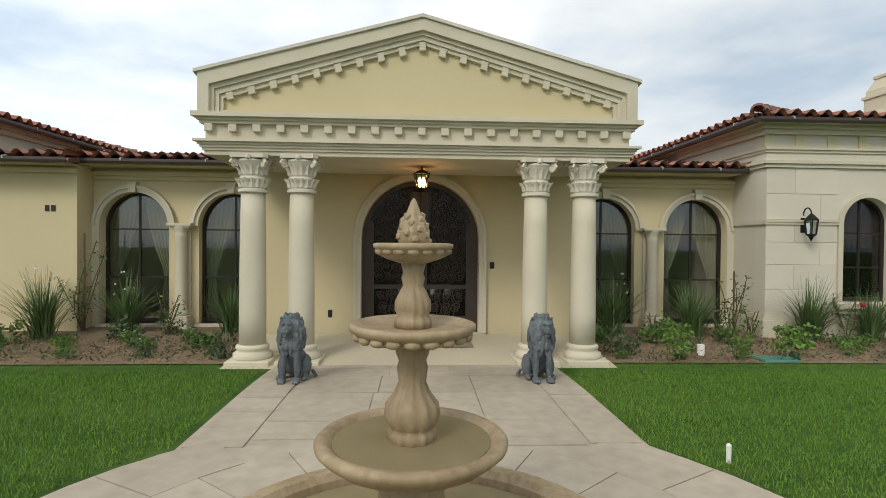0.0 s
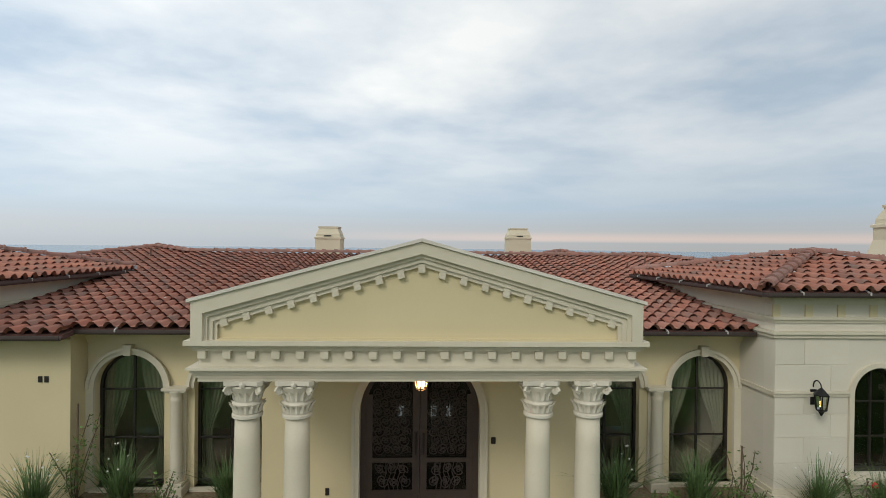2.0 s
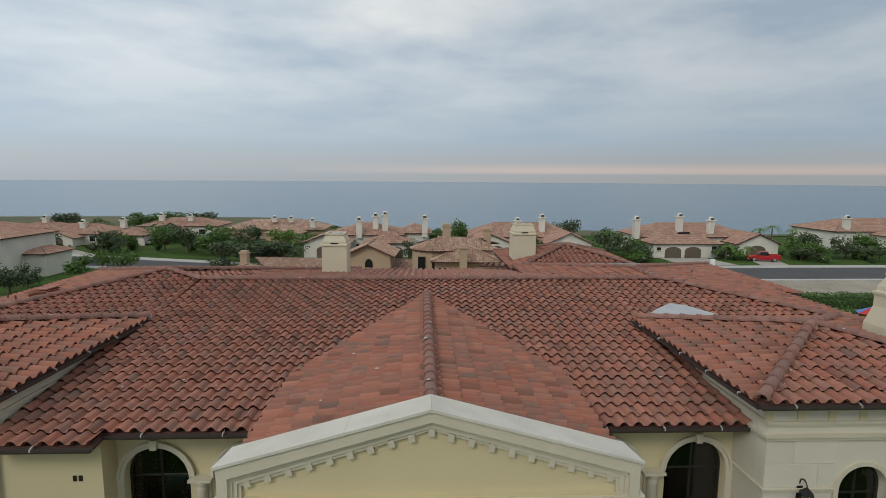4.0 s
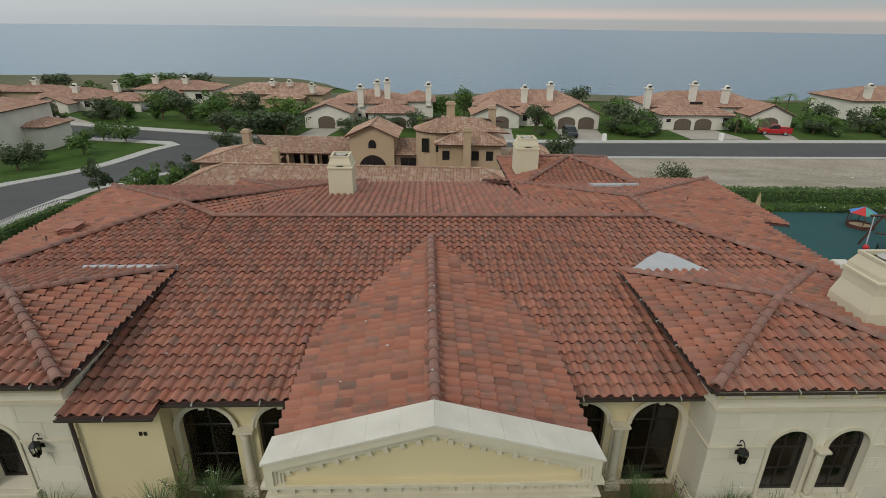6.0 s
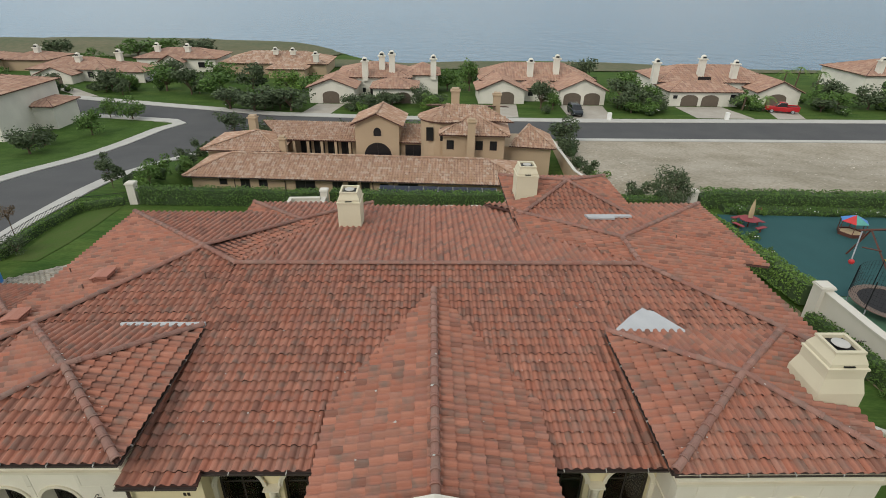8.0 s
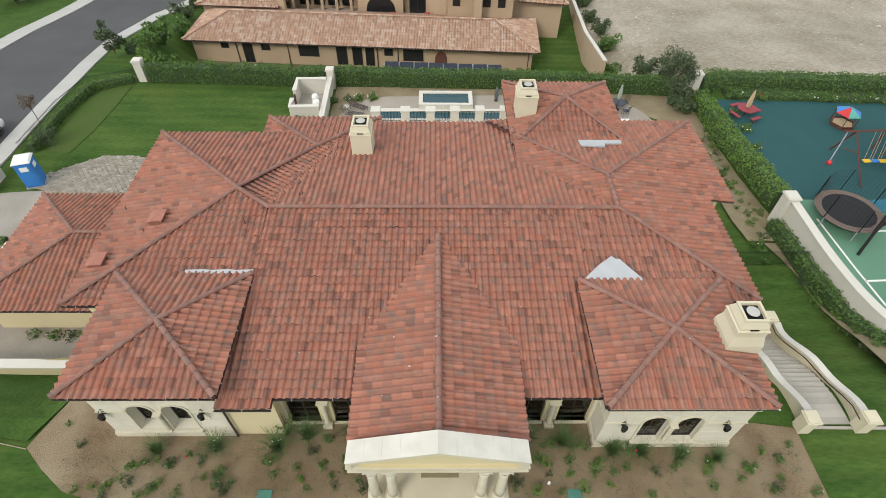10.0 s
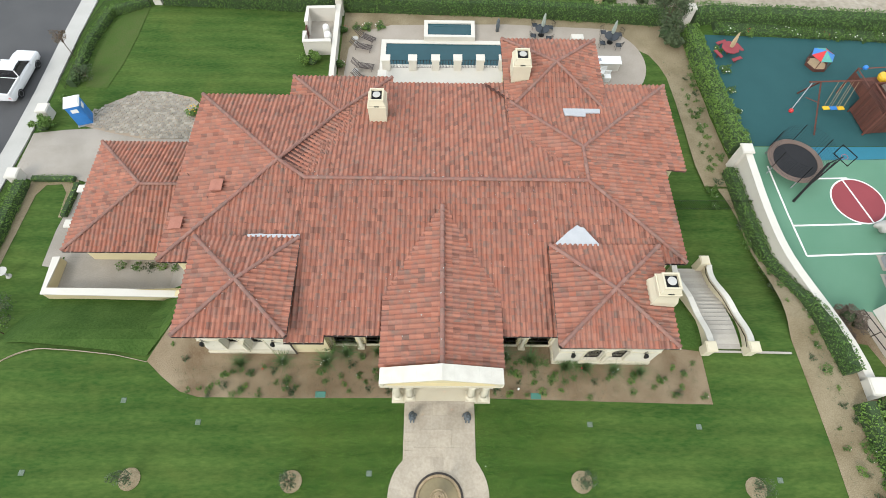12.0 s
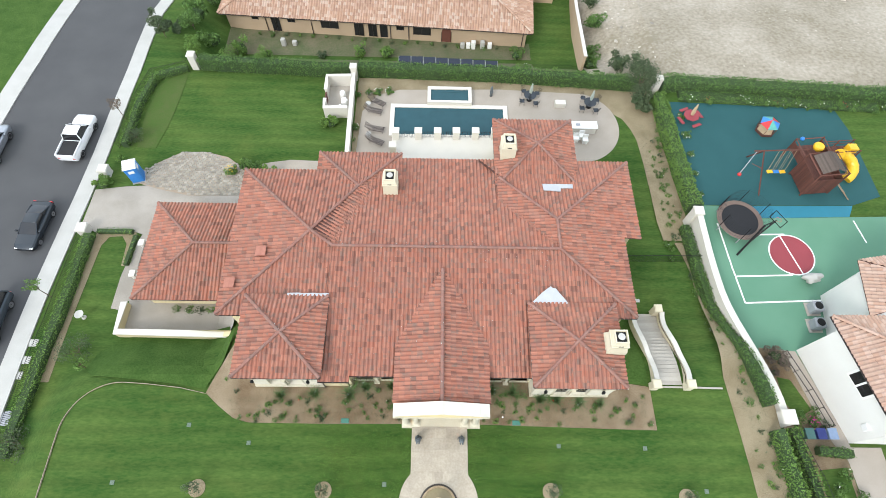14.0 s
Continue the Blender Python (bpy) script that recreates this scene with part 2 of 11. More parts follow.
def mown(m, width, strength, dry, dry_col):
    """Faint mowing stripes and dry patches on a lawn."""
    n, l = m.node_tree.nodes, m.node_tree.links
    base = n["Principled BSDF"].inputs["Base Color"]
    col = base.links[0].from_socket
    geo = n.new("ShaderNodeNewGeometry")
    wave = n.new("ShaderNodeTexWave")
    wave.bands_direction = "Y"
    wave.inputs["Scale"].default_value = 0.314 / (2 * width)
    wave.inputs["Distortion"].default_value = 2.5
    wave.inputs["Detail"].default_value = 3
    wave.inputs["Detail Scale"].default_value = 0.6
    l.new(geo.outputs["Position"], wave.inputs["Vector"])
    val = n.new("ShaderNodeMapRange")
    val.inputs["To Min"].default_value, val.inputs["To Max"].default_value = 1 - strength, 1 + strength
    l.new(wave.outputs["Fac"], val.inputs["Value"])
    hsv = n.new("ShaderNodeHueSaturation")
    l.new(val.outputs[0], hsv.inputs["Value"])
    l.new(col, hsv.inputs["Color"])
    spots = n.new("ShaderNodeTexNoise")
    spots.inputs["Scale"].default_value, spots.inputs["Detail"].default_value, spots.inputs["Roughness"].default_value = 0.16, 8, 0.72
    l.new(geo.outputs["Position"], spots.inputs["Vector"])
    rng = n.new("ShaderNodeMapRange")
    rng.inputs["From Min"].default_value, rng.inputs["From Max"].default_value = 0.53, 0.72
    rng.inputs["To Max"].default_value = dry
    l.new(spots.outputs["Fac"], rng.inputs["Value"])
    mix = n.new("ShaderNodeMixRGB")
    mix.inputs[2].default_value = (*dry_col, 1)
    l.new(rng.outputs[0], mix.inputs[0])
    l.new(hsv.outputs[0], mix.inputs[1])
    l.new(mix.outputs[0], base)


mown(M_GRASS, 0.55, 0.08, 0.32, (0.115, 0.135, 0.032))
M_BLADE = mat("grass_blade", (0.11, 0.225, 0.03), 0.75, col2=(0.16, 0.28, 0.045), scale=0.6, fine=5, rnd=0.3, bump=0, spec=0.15)
M_MULCH = mat("bark_mulch", (0.14, 0.09, 0.046), 0.97, col2=(0.285, 0.225, 0.145), scale=0.55, fine=22, amount=0.5, bump=1.0, dist=0.04)
M_STRIP = mat("dry_planting_soil", (0.17, 0.130, 0.070), 0.97, col2=(0.295, 0.245, 0.155), scale=0.5, fine=16, amount=0.5, bump=1.0, dist=0.04)
M_GRAVEL = mat("decomposed_granite", (0.36, 0.29, 0.22), 0.95, col2=(0.27, 0.21, 0.15), scale=0.5, fine=40, amount=0.4, bump=0.5, dist=0.02)
M_FLAG = mat("flagstone", (0.43, 0.375, 0.295), 0.85, col2=(0.31, 0.265, 0.20), scale=0.9, fine=7, amount=0.45, bump=0.25, rnd=0.07)
M_CONC = mat("concrete", (0.40, 0.365, 0.315), 0.9, col2=(0.31, 0.28, 0.235), scale=0.6, fine=30, amount=0.4, bump=0.2)
M_WALK = mat("pavement_concrete", (0.45, 0.44, 0.41), 0.9, col2=(0.36, 0.35, 0.32), scale=0.7, fine=30, amount=0.35, bump=0.15)
M_ASPH = mat("asphalt", (0.055, 0.055, 0.057), 0.9, col2=(0.08, 0.08, 0.08), scale=0.25, fine=60, amount=0.4, bump=0.3, dist=0.01)
M_DIRT = mat("bare_dirt", (0.38, 0.335, 0.27), 0.97, col2=(0.215, 0.185, 0.13), scale=0.16, fine=2.6, amount=0.5, bump=0.9, dist=0.1)
M_COBBLE = mat("cobble", (0.34, 0.31, 0.26), 0.9, col2=(0.22, 0.20, 0.16), scale=2.5, fine=20, amount=0.5, bump=0.4, rnd=0.2)
M_FOUNT = mat("fountain_stone", (0.37, 0.285, 0.17), 0.6, col2=(0.20, 0.138, 0.072), scale=3.0, fine=26, amount=0.45, bump=0.3, dist=0.006, streak=(1, 1, 0.35))
M_LION = mat("grey_green_patina", (0.055, 0.066, 0.074), 0.6, col2=(0.15, 0.175, 0.185), scale=7, fine=45, amount=0.4, bump=0.4, dist=0.006)
M_BRONZE = mat("dark_bronze", (0.030, 0.024, 0.020), 0.45, metal=0.4, scale=8, bump=0.05)
M_GUTTER = mat("dark_gutter", (0.075, 0.056, 0.05), 0.5, metal=0.3, scale=4, bump=0.05)
M_DOOR = mat("dark_brown_door", (0.062, 0.042, 0.033), 0.5, metal=0.2, scale=6, bump=0.1)
M_IRON = mat("black_iron", (0.02, 0.02, 0.02), 0.5, metal=0.6, scale=8, bump=0.05)
M_CURTAIN = mat("green_curtain", (0.25, 0.25, 0.18), 0.9, col2=(0.14, 0.145, 0.10), scale=4, streak=(6, 6, 0.3), bump=0.2)
M_ROOM = mat("dim_room_plaster", (0.52, 0.46, 0.37), 0.95, scale=1)
M_FLASH = mat("grey_flashing_felt", (0.43, 0.44, 0.45), 0.75, col2=(0.33, 0.34, 0.36), scale=2)
M_GLASS = glass("window_glass", clear=0.92, ior=1.75)
M_DOORGLASS = glass("tinted_door_glass", clear=0.42, rough=0.16, ior=1.36)
M_COPING = mat("weathered_white_coping", (0.65, 0.62, 0.54), 0.85, col2=(0.50, 0.47, 0.40), scale=1.6, fine=50, amount=0.4, bump=0.2, dist=0.004)
M_DRIVE = mat("stained_drive_concrete", (0.36, 0.325, 0.28), 0.9, col2=(0.255, 0.228, 0.19), scale=0.45, fine=14, amount=0.5, bump=0.25)
M_DRYGRASS = mat("thin_dry_grass", (0.072, 0.098, 0.030), 0.95, col2=(0.055, 0.10, 0.022), scale=0.9, fine=7, amount=0.5, bump=0.7, dist=0.03, spec=0.1)
M_GRASS_LONG = mat("longer_grass", (0.036, 0.078, 0.015), 0.95, col2=(0.066, 0.115, 0.026), scale=0.7, fine=6, amount=0.5, bump=0.8, dist=0.05, spec=0.1)
M_WALLWHITE = mat("bright_white_stucco", (0.70, 0.69, 0.65), 0.9, col2=(0.62, 0.60, 0.56), scale=0.6, fine=30, amount=0.25, bump=0.1)
M_SEA = water_mat("sea_water", (0.035, 0.115, 0.18), 0.2, 0.09, 0.35, 2.0)
M_POOL = water_mat("pool_water", (0.025, 0.075, 0.09), 0.06, 1.2, 0.12, 0.03)
M_TURF = mat("teal_rubber_turf", (0.010, 0.064, 0.068), 0.9, col2=(0.016, 0.080, 0.082), scale=0.5, fine=40, amount=0.3, bump=0.2)
M_COURT = mat("green_court_paint", (0.09, 0.215, 0.135), 0.8, col2=(0.12, 0.25, 0.165), scale=0.35, fine=14, amount=0.4, bump=0.05)
M_COURT2 = mat("blue_court_paint", (0.02, 0.17, 0.24), 0.75, scale=0.6, fine=40, amount=0.2, bump=0.05)
M_COURTRED = mat("red_court_paint", (0.27, 0.045, 0.055), 0.75, scale=0.6, fine=40, amount=0.2, bump=0.05)
M_WHITE = mat("white_paint", (0.78, 0.77, 0.74), 0.7, col2=(0.66, 0.65, 0.62), scale=1.2, amount=0.2, bump=0.05)
M_LEAF = mat("leaf_green", (0.06, 0.125, 0.028), 0.65, col2=(0.10, 0.175, 0.038), scale=1.2, fine=8, amount=0.5, rnd=0.4, bump=0, spec=0.3)
M_LEAF_LIGHT = mat("leaf_light", (0.135, 0.225, 0.04), 0.65, col2=(0.085, 0.165, 0.035), scale=1.2, fine=8, amount=0.5, rnd=0.35, bump=0, spec=0.3)
M_OLIVE = mat("leaf_olive", (0.09, 0.12, 0.06), 0.7, col2=(0.05, 0.075, 0.035), scale=1.0, fine=7, amount=0.5, rnd=0.35, bump=0, spec=0.25)
# dark green standing in for the shade deep inside foliage
M_CORE = mat("painted_core_shade", (0.035, 0.065, 0.02), 0.9, scale=2, bump=0.3)
M_STRAP = mat("strap_leaf", (0.10, 0.17, 0.055), 0.6, scale=2, fine=12, rnd=0.35, bump=0)
M_BARK = mat("bark", (0.13, 0.09, 0.06), 0.95, scale=3, fine=30, bump=0.6)
M_PETAL = mat("white_petal", (0.8, 0.8, 0.76), 0.7, bump=0)
M_REDPETAL = mat("red_petal", (0.45, 0.015, 0.02), 0.6, bump=0)
M_YELPETAL = mat("yellow_petal", (0.65, 0.42, 0.03), 0.6, bump=0)
M_BLUEPLASTIC = mat("blue_plastic", (0.03, 0.20, 0.55), 0.45, scale=2, bump=0.05)
M_GREYPLASTIC = mat("grey_plastic", (0.33, 0.34, 0.36), 0.6, scale=2)
M_WOODRED = mat("redwood", (0.115, 0.04, 0.026), 0.75, scale=2, fine=25, rnd=0.25, bump=0.3, streak=(1, 1, 6))
M_YELPLASTIC = mat("yellow_plastic", (0.75, 0.45, 0.02), 0.4, scale=2, bump=0.02)
M_REDPLASTIC = mat("red_plastic", (0.55, 0.03, 0.03), 0.4, scale=2, bump=0.02)
M_MESHBLACK = mat("black_mesh_fabric", (0.012, 0.012, 0.014), 0.85, scale=3)
M_TANCLOTH = mat("tan_canvas", (0.48, 0.36, 0.22), 0.9, scale=3)
M_GREYCLOTH = mat("sage_canvas", (0.32, 0.36, 0.32), 0.9, scale=3)
M_TANSTUCCO = mat("tan_stucco", (0.44, 0.33, 0.22), 0.92, col2=(0.37, 0.27, 0.18), scale=0.5, fine=60, amount=0.3, bump=0.2)
M_FARWHITE = mat("far_white_stucco", (0.70, 0.67, 0.59), 0.92, scale=0.5, fine=30, amount=0.2)
M_DARKWIN = mat("dark_window", (0.02, 0.02, 0.022), 0.15, scale=3, bump=0)
M_GARDOOR = mat("brown_garage_door", (0.13, 0.10, 0.075), 0.7, scale=2)
M_PAINT_WHITE = mat("car_paint_white", (0.75, 0.75, 0.75), 0.25, scale=1, amount=0.05, bump=0)
M_PAINT_DARK = mat("car_paint_dark", (0.035, 0.042, 0.05), 0.22, metal=0.4, scale=1, amount=0.1, bump=0)
M_PAINT_RED = mat("car_paint_red", (0.40, 0.015, 0.02), 0.25, scale=1, amount=0.1, bump=0)
M_PAINT_SILVER = mat("car_paint_silver", (0.35, 0.37, 0.40), 0.3, metal=0.6, scale=1, amount=0.1, bump=0)
M_TYRE = mat("tyre_rubber", (0.018, 0.018, 0.018), 0.85, scale=8)
M_RIM = mat("alloy_rim", (0.5, 0.5, 0.52), 0.35, metal=0.9, scale=8)
M_SOLAR = mat("solar_panel", (0.012, 0.016, 0.03), 0.15, scale=3, bump=0)
M_NAVY = mat("navy_doormat", (0.012, 0.018, 0.035), 0.95, fine=120, bump=0.4)
M_MATEDGE = mat("mat_border", (0.28, 0.24, 0.14), 0.95, fine=120, bump=0.4)
M_HEAD = mat("dry_scrub", (0.13, 0.115, 0.06), 0.95, col2=(0.06, 0.08, 0.03), scale=0.06, fine=0.8, amount=0.5, bump=0.5, dist=0.2)


def lamp_mat(name, col, power):
    m = bpy.data.materials.new(name)
    m.use_nodes = True
    b = m.node_tree.nodes["Principled BSDF"]
    b.inputs["Emission Color"].default_value, b.inputs["Emission Strength"].default_value = (*col, 1), power
    b.inputs["Base Color"].default_value = (*col, 1)
    return m


M_GLOW = lamp_mat("lit_bulb", (1.0, 0.42, 0.12), 20)

# ---- building helpers ----


def offset_of(ob):
    o = Vector((0, 0, 0))
    while ob is not None:
        o += ob.location
        ob = ob.parent
    return o


SHIFT = Vector((0.0, 0.0, 0.0))          # where the section being built stands against its drawing


def section(dx=0.0, dy=0.0, dz=0.0):
    """Set the offset of all that is built from here on."""
    SHIFT.x, SHIFT.y, SHIFT.z = dx, dy, dz


def finish(bm, name, material, smooth=False):
    me = bpy.data.meshes.new(name)
    bmesh.ops.recalc_face_normals(bm, faces=bm.faces[:])
    if smooth:
        for f in bm.faces:
            f.smooth = True
    bm.to_mesh(me)
    bm.free()
    me.materials.append(material)
    return me


def thing(name, loc, label, category, group="", kind=""):
    ob = new(name)
    ob.location = Vector(loc) + SHIFT
    ob.empty_display_size = 0.2
    return tagged(ob, label, category, group, kind)


def part(name, bm, material, parent, label="", smooth=False):
    """One mesh under a thing or a part; the bmesh is in world coordinates."""
    o = offset_of(parent) - SHIFT
    if o.length > 0:
        bmesh.ops.translate(bm, vec=-o, verts=bm.verts[:])
    ob = new(name, finish(bm, name, material, smooth))
    ob.parent = parent
    return tagged(ob, label)


def solo(name, bm, material, label, category, group="", kind="", smooth=False, loc=None):
    """A thing of one mesh, its origin at its base."""
    if loc is None:
        v = [w.co for w in bm.verts]
        loc = Vector((sum(c.x for c in v) / len(v), sum(c.y for c in v) / len(v), min(c.z for c in v)))
    bmesh.ops.translate(bm, vec=-Vector(loc), verts=bm.verts[:])
    ob = new(name, finish(bm, name, material, smooth))
    ob.location = Vector(loc) + SHIFT
    return tagged(ob, label, category, group, kind)


def raw(name, verts, faces, material, parent=None, label="", kind="", smooth=False):
    me = bpy.data.meshes.new(name)
    if parent is not None:
        verts = np.asarray(verts) - np.array(offset_of(parent) - SHIFT)
    me.from_pydata([tuple(v) for v in verts], [], [tuple(f) for f in faces])
    me.materials.append(material)
    if smooth:
        me.polygons.foreach_set("use_smooth", [True] * len(me.polygons))
    me.update()
    ob = new(name, me)
    ob.parent = parent
    if parent is None:
        ob.location = SHIFT
    return tagged(ob, label, kind=kind)


def BM(): return bmesh.new()


def box(bm, x0, x1, y0, y1, z0, z1, bevel=0.0):
    vs = [bm.verts.new((x, y, z)) for x in (x0, x1) for y in (y0, y1) for z in (z0, z1)]
    fs = [bm.faces.new([vs[i] for i in f]) for f in ((0, 1, 3, 2), (4, 6, 7, 5), (0, 4, 5, 1), (2, 3, 7, 6), (0, 2, 6, 4), (1, 5, 7, 3))]
    if bevel:
        bmesh.ops.bevel(bm, geom=list({e for f in fs for e in f.edges}), offset=bevel, segments=1, affect="EDGES")
    return bm


def rings(bm, loops, cap=True, closed=True):
    """Skin through loops of points."""
    rows = [[bm.verts.new(p) for p in lp] for lp in loops]
    n = len(rows[0])
    for a, b in zip(rows, rows[1:]):
        for i in range(n if closed else n - 1):
            j = (i + 1) % n
            bm.faces.new((a[i], a[j], b[j], b[i]))
    if cap and closed:
        bm.faces.new(rows[0][::-1])
        bm.faces.new(rows[-1])
    return bm


def lathe(bm, prof, n=24, c=(0, 0, 0), lobes=0, depth=0.0):
    """prof: (radius, height) from bottom to top."""
    loops = []
    for r, z in prof:
        lp = []
        for i in range(n):
            a = 2 * math.pi * i / n
            rr = r * (1 + depth * math.cos(lobes * a)) if lobes else r
            lp.append((c[0] + rr * math.cos(a), c[1] + rr * math.sin(a), c[2] + z))
        loops.append(lp)
    return rings(bm, loops)


def tube(bm, a, b, r, n=6, r2=None):
    a, b = Vector(a), Vector(b)
    d = (b - a)
    if d.length < 1e-6:
        return bm
    q = d.to_track_quat("Z", "Y")
    u, w = q @ Vector((1, 0, 0)), q @ Vector((0, 1, 0))
    loops = []
    for p, rr in ((a, r), (b, r if r2 is None else r2)):
        loops.append([tuple(p + rr * (math.cos(2 * math.pi * i / n) * u + math.sin(2 * math.pi * i / n) * w)) for i in range(n)])
    return rings(bm, loops)


def pipe(bm, pts, r, n=6):
    for a, b in zip(pts, pts[1:]):
        tube(bm, a, b, r, n)
    return bm


def prism(bm, poly, z0, z1):
    rings(bm, [[(x, y, z0) for x, y in poly], [(x, y, z1) for x, y in poly]])
    return bm


def yprism(bm, poly, y0, y1):
    """poly of (x, z) pushed along y."""
    rings(bm, [[(x, y0, z) for x, z in poly], [(x, y1, z) for x, z in poly]])
    return bm


def sstep(a, b, v):
    t = min(1.0, max(0.0, (v - a) / (b - a)))
    return t * t * (3 - 2 * t)


# ---- ground ----


def wall_x(y):
    """Line of the white garden wall, where the land steps down to the playground."""
    return 22.75 + 1.75 * sstep(18, 7.5, y) + 0.5 * sstep(8, 1, y)


def zg(x, y):
    """Height of the land: a level front lawn, falling to the rear, to the side street and on to the sea."""
    front = -0.2
    west = sstep(-15.4, -17.2, x)
    rear = (-2.65 * sstep(10.5, 18.0, y) - 1.05 * sstep(18.0, 32.0, y)) if x > 0 else (-3.72 + 0.17 * west) * sstep(17.5, 28.0, y)
    d = math.hypot(max(0.0, -22.65 - x), max(0.0, y - 6.4)) - 3.5    # distance outside the level lawn's rounded rim
    side = -2.9 * sstep(0.0, 5.0, d) * west
    rear += (-2.55 - rear) * sstep(wall_x(y) - 0.1, wall_x(y) + 0.5, x)
    z = front + min(rear, side - 0.75 * sstep(12, 30, y) * west) if x < 0 else front + rear
    dip = sstep(-29, -25.5, x) * (1 - sstep(16, 22, x))
    z += (-7.6 - z) * dip * sstep(44.3, 50.5, y)
    far = -7.0
    z = z + (far - z) * (sstep(40, 74, y) * (1 - dip) + sstep(58, 70, y) * dip)
    coast = 148 + 6 * math.sin(x * 0.05) + (34 * sstep(-5, -40, x))
    z -= 24 * sstep(coast, coast + 45, y)
    z -= 0.055 * sstep(6.0, 7.1, y) * (1 - sstep(9, 11, y)) * (1 - sstep(13.5, 15.5, abs(x)))
    z += 1.3 * sstep(150, 175, y) * sstep(-20, -45, x) * (1 - sstep(180, 200, y))
    return z


def patch(name, poly, material, lift=0.03, step=1.5, label="", kind="structure", thick=0.0, category=""):
    """A sheet of ground cover that follows the land inside an outline."""
    bm = BM()
    f = bm.faces.new([bm.verts.new((x, y, 0)) for x, y in poly])
    xs, ys = [p[0] for p in poly], [p[1] for p in poly]
    for ax, lo, hi in ((0, min(xs), max(xs)), (1, min(ys), max(ys))):
        k = math.floor(lo / step) * step + step
        while k < hi:
            co, no = [0, 0, 0], [0, 0, 0]
            co[ax], no[ax] = k, 1
            bmesh.ops.bisect_plane(bm, geom=bm.verts[:] + bm.edges[:] + bm.faces[:], plane_co=co, plane_no=no)
            k += step
    for v in bm.verts:
        v.co.z = zg(v.co.x, v.co.y) + lift
    for f in bm.faces:
        if f.normal.z < 0:
            f.normal_flip()
    if thick:
        ret = bmesh.ops.extrude_face_region(bm, geom=bm.faces[:])
        bmesh.ops.translate(bm, vec=(0, 0, -thick), verts=[g for g in ret["geom"] if isinstance(g, bmesh.types.BMVert)])
    return solo(name, bm, material, label, category or name.replace("_", " "), kind=kind, loc=(xs[0], ys[0], 0))


def circle_pts(cx, cy, r, n=24, a0=0.0, a1=360.0, ry=None):
    k = n if a1 - a0 >= 360 else n + 1
    return [(cx + r * math.cos(radians(a0 + (a1 - a0) * i / n)), cy + (ry or r) * math.sin(radians(a0 + (a1 - a0) * i / n))) for i in range(k)]


gx = np.concatenate([np.linspace(-420, -62, 26), np.arange(-60, 60, 1.5), np.linspace(61, 420, 26)])
gy = np.concatenate([np.linspace(-260, -22, 14), np.arange(-21, 90, 1.5), np.arange(92, 240, 4.0)])
gv = [(x, y, zg(x, y)) for y in gy for x in gx]
nx = len(gx)
gf = [(j * nx + i, j * nx + i + 1, (j + 1) * nx + i + 1, (j + 1) * nx + i) for j in range(len(gy) - 1) for i in range(nx - 1)]
ground = raw("ground", gv, gf, M_GRASS, label="mown green lawn sloping gently down towards the sea", kind="structure", smooth=True)
ground["category"] = "ground"
bm = BM()
R = 4960
bm.faces.new([bm.verts.new((R * math.cos(a), R * math.sin(a), -22)) for a in np.linspace(0, 2 * math.pi, 65)[:-1]])
solo("sea", bm, M_SEA, "calm grey-blue sea reaching the horizon", "sea", kind="structure", loc=(0, 0, -22))

# ---- the house ----
house = thing("house", (0, 12, -0.2), "cream stucco mansion with red barrel-tile hip roofs and a columned portico", "house")
TW, TL = 0.286, 0.385          # tile pitch across and up the slope
PROF = [(0.0, -0.016), (0.06, 0.014), (0.17, 0.050), (0.34, 0.072), (0.51, 0.050), (0.63, 0.012), (0.70, -0.015), (0.85, -0.022), (1.0, -0.016)]


def tile_points(o, u, v, n, w, length):
    """Corner points of one barrel tile: a high front lip and a tucked-in tail."""
    pts = []
    for s, h in PROF:
        pts.append(o + u * (s * w) + n * (h + 0.074))
    for s, h in PROF:
        pts.append(o + u * (s * w) + v * (length * 1.08) + n * (h * 0.92 + 0.030))
    for s, h in PROF:
        pts.append(o + u * (s * w) + v * 0.075 + n * (h + 0.016))
    return pts


K = len(PROF)
TILE_FACES = [(i, i + 1, K + i + 1, K + i) for i in range(K - 1)] + [(2 * K + i, 2 * K + i + 1, i + 1, i) for i in range(K - 1)]


def clip_bm(bm, poly):
    """Keep what lies over a convex outline (counter-clockwise x, y)."""
    m = len(poly)
    for i in range(m):
        (x0, y0), (x1, y1) = poly[i][:2], poly[(i + 1) % m][:2]
        no = (y1 - y0, -(x1 - x0), 0)
        bmesh.ops.bisect_plane(bm, geom=bm.verts[:] + bm.edges[:] + bm.faces[:], plane_co=(x0, y0, 0), plane_no=no, clear_outer=True)


def slope_of(poly):
    """Frame of a roof slope from its first edge, which is the eave."""
    p = [Vector(q) for q in poly]
    u = (p[1] - p[0]).normalized()
    n = (p[1] - p[0]).cross(p[2] - p[0]).normalized()
    if n.z < 0:
        n = -n
    v = n.cross(u).normalized()
    return p, u, v, n


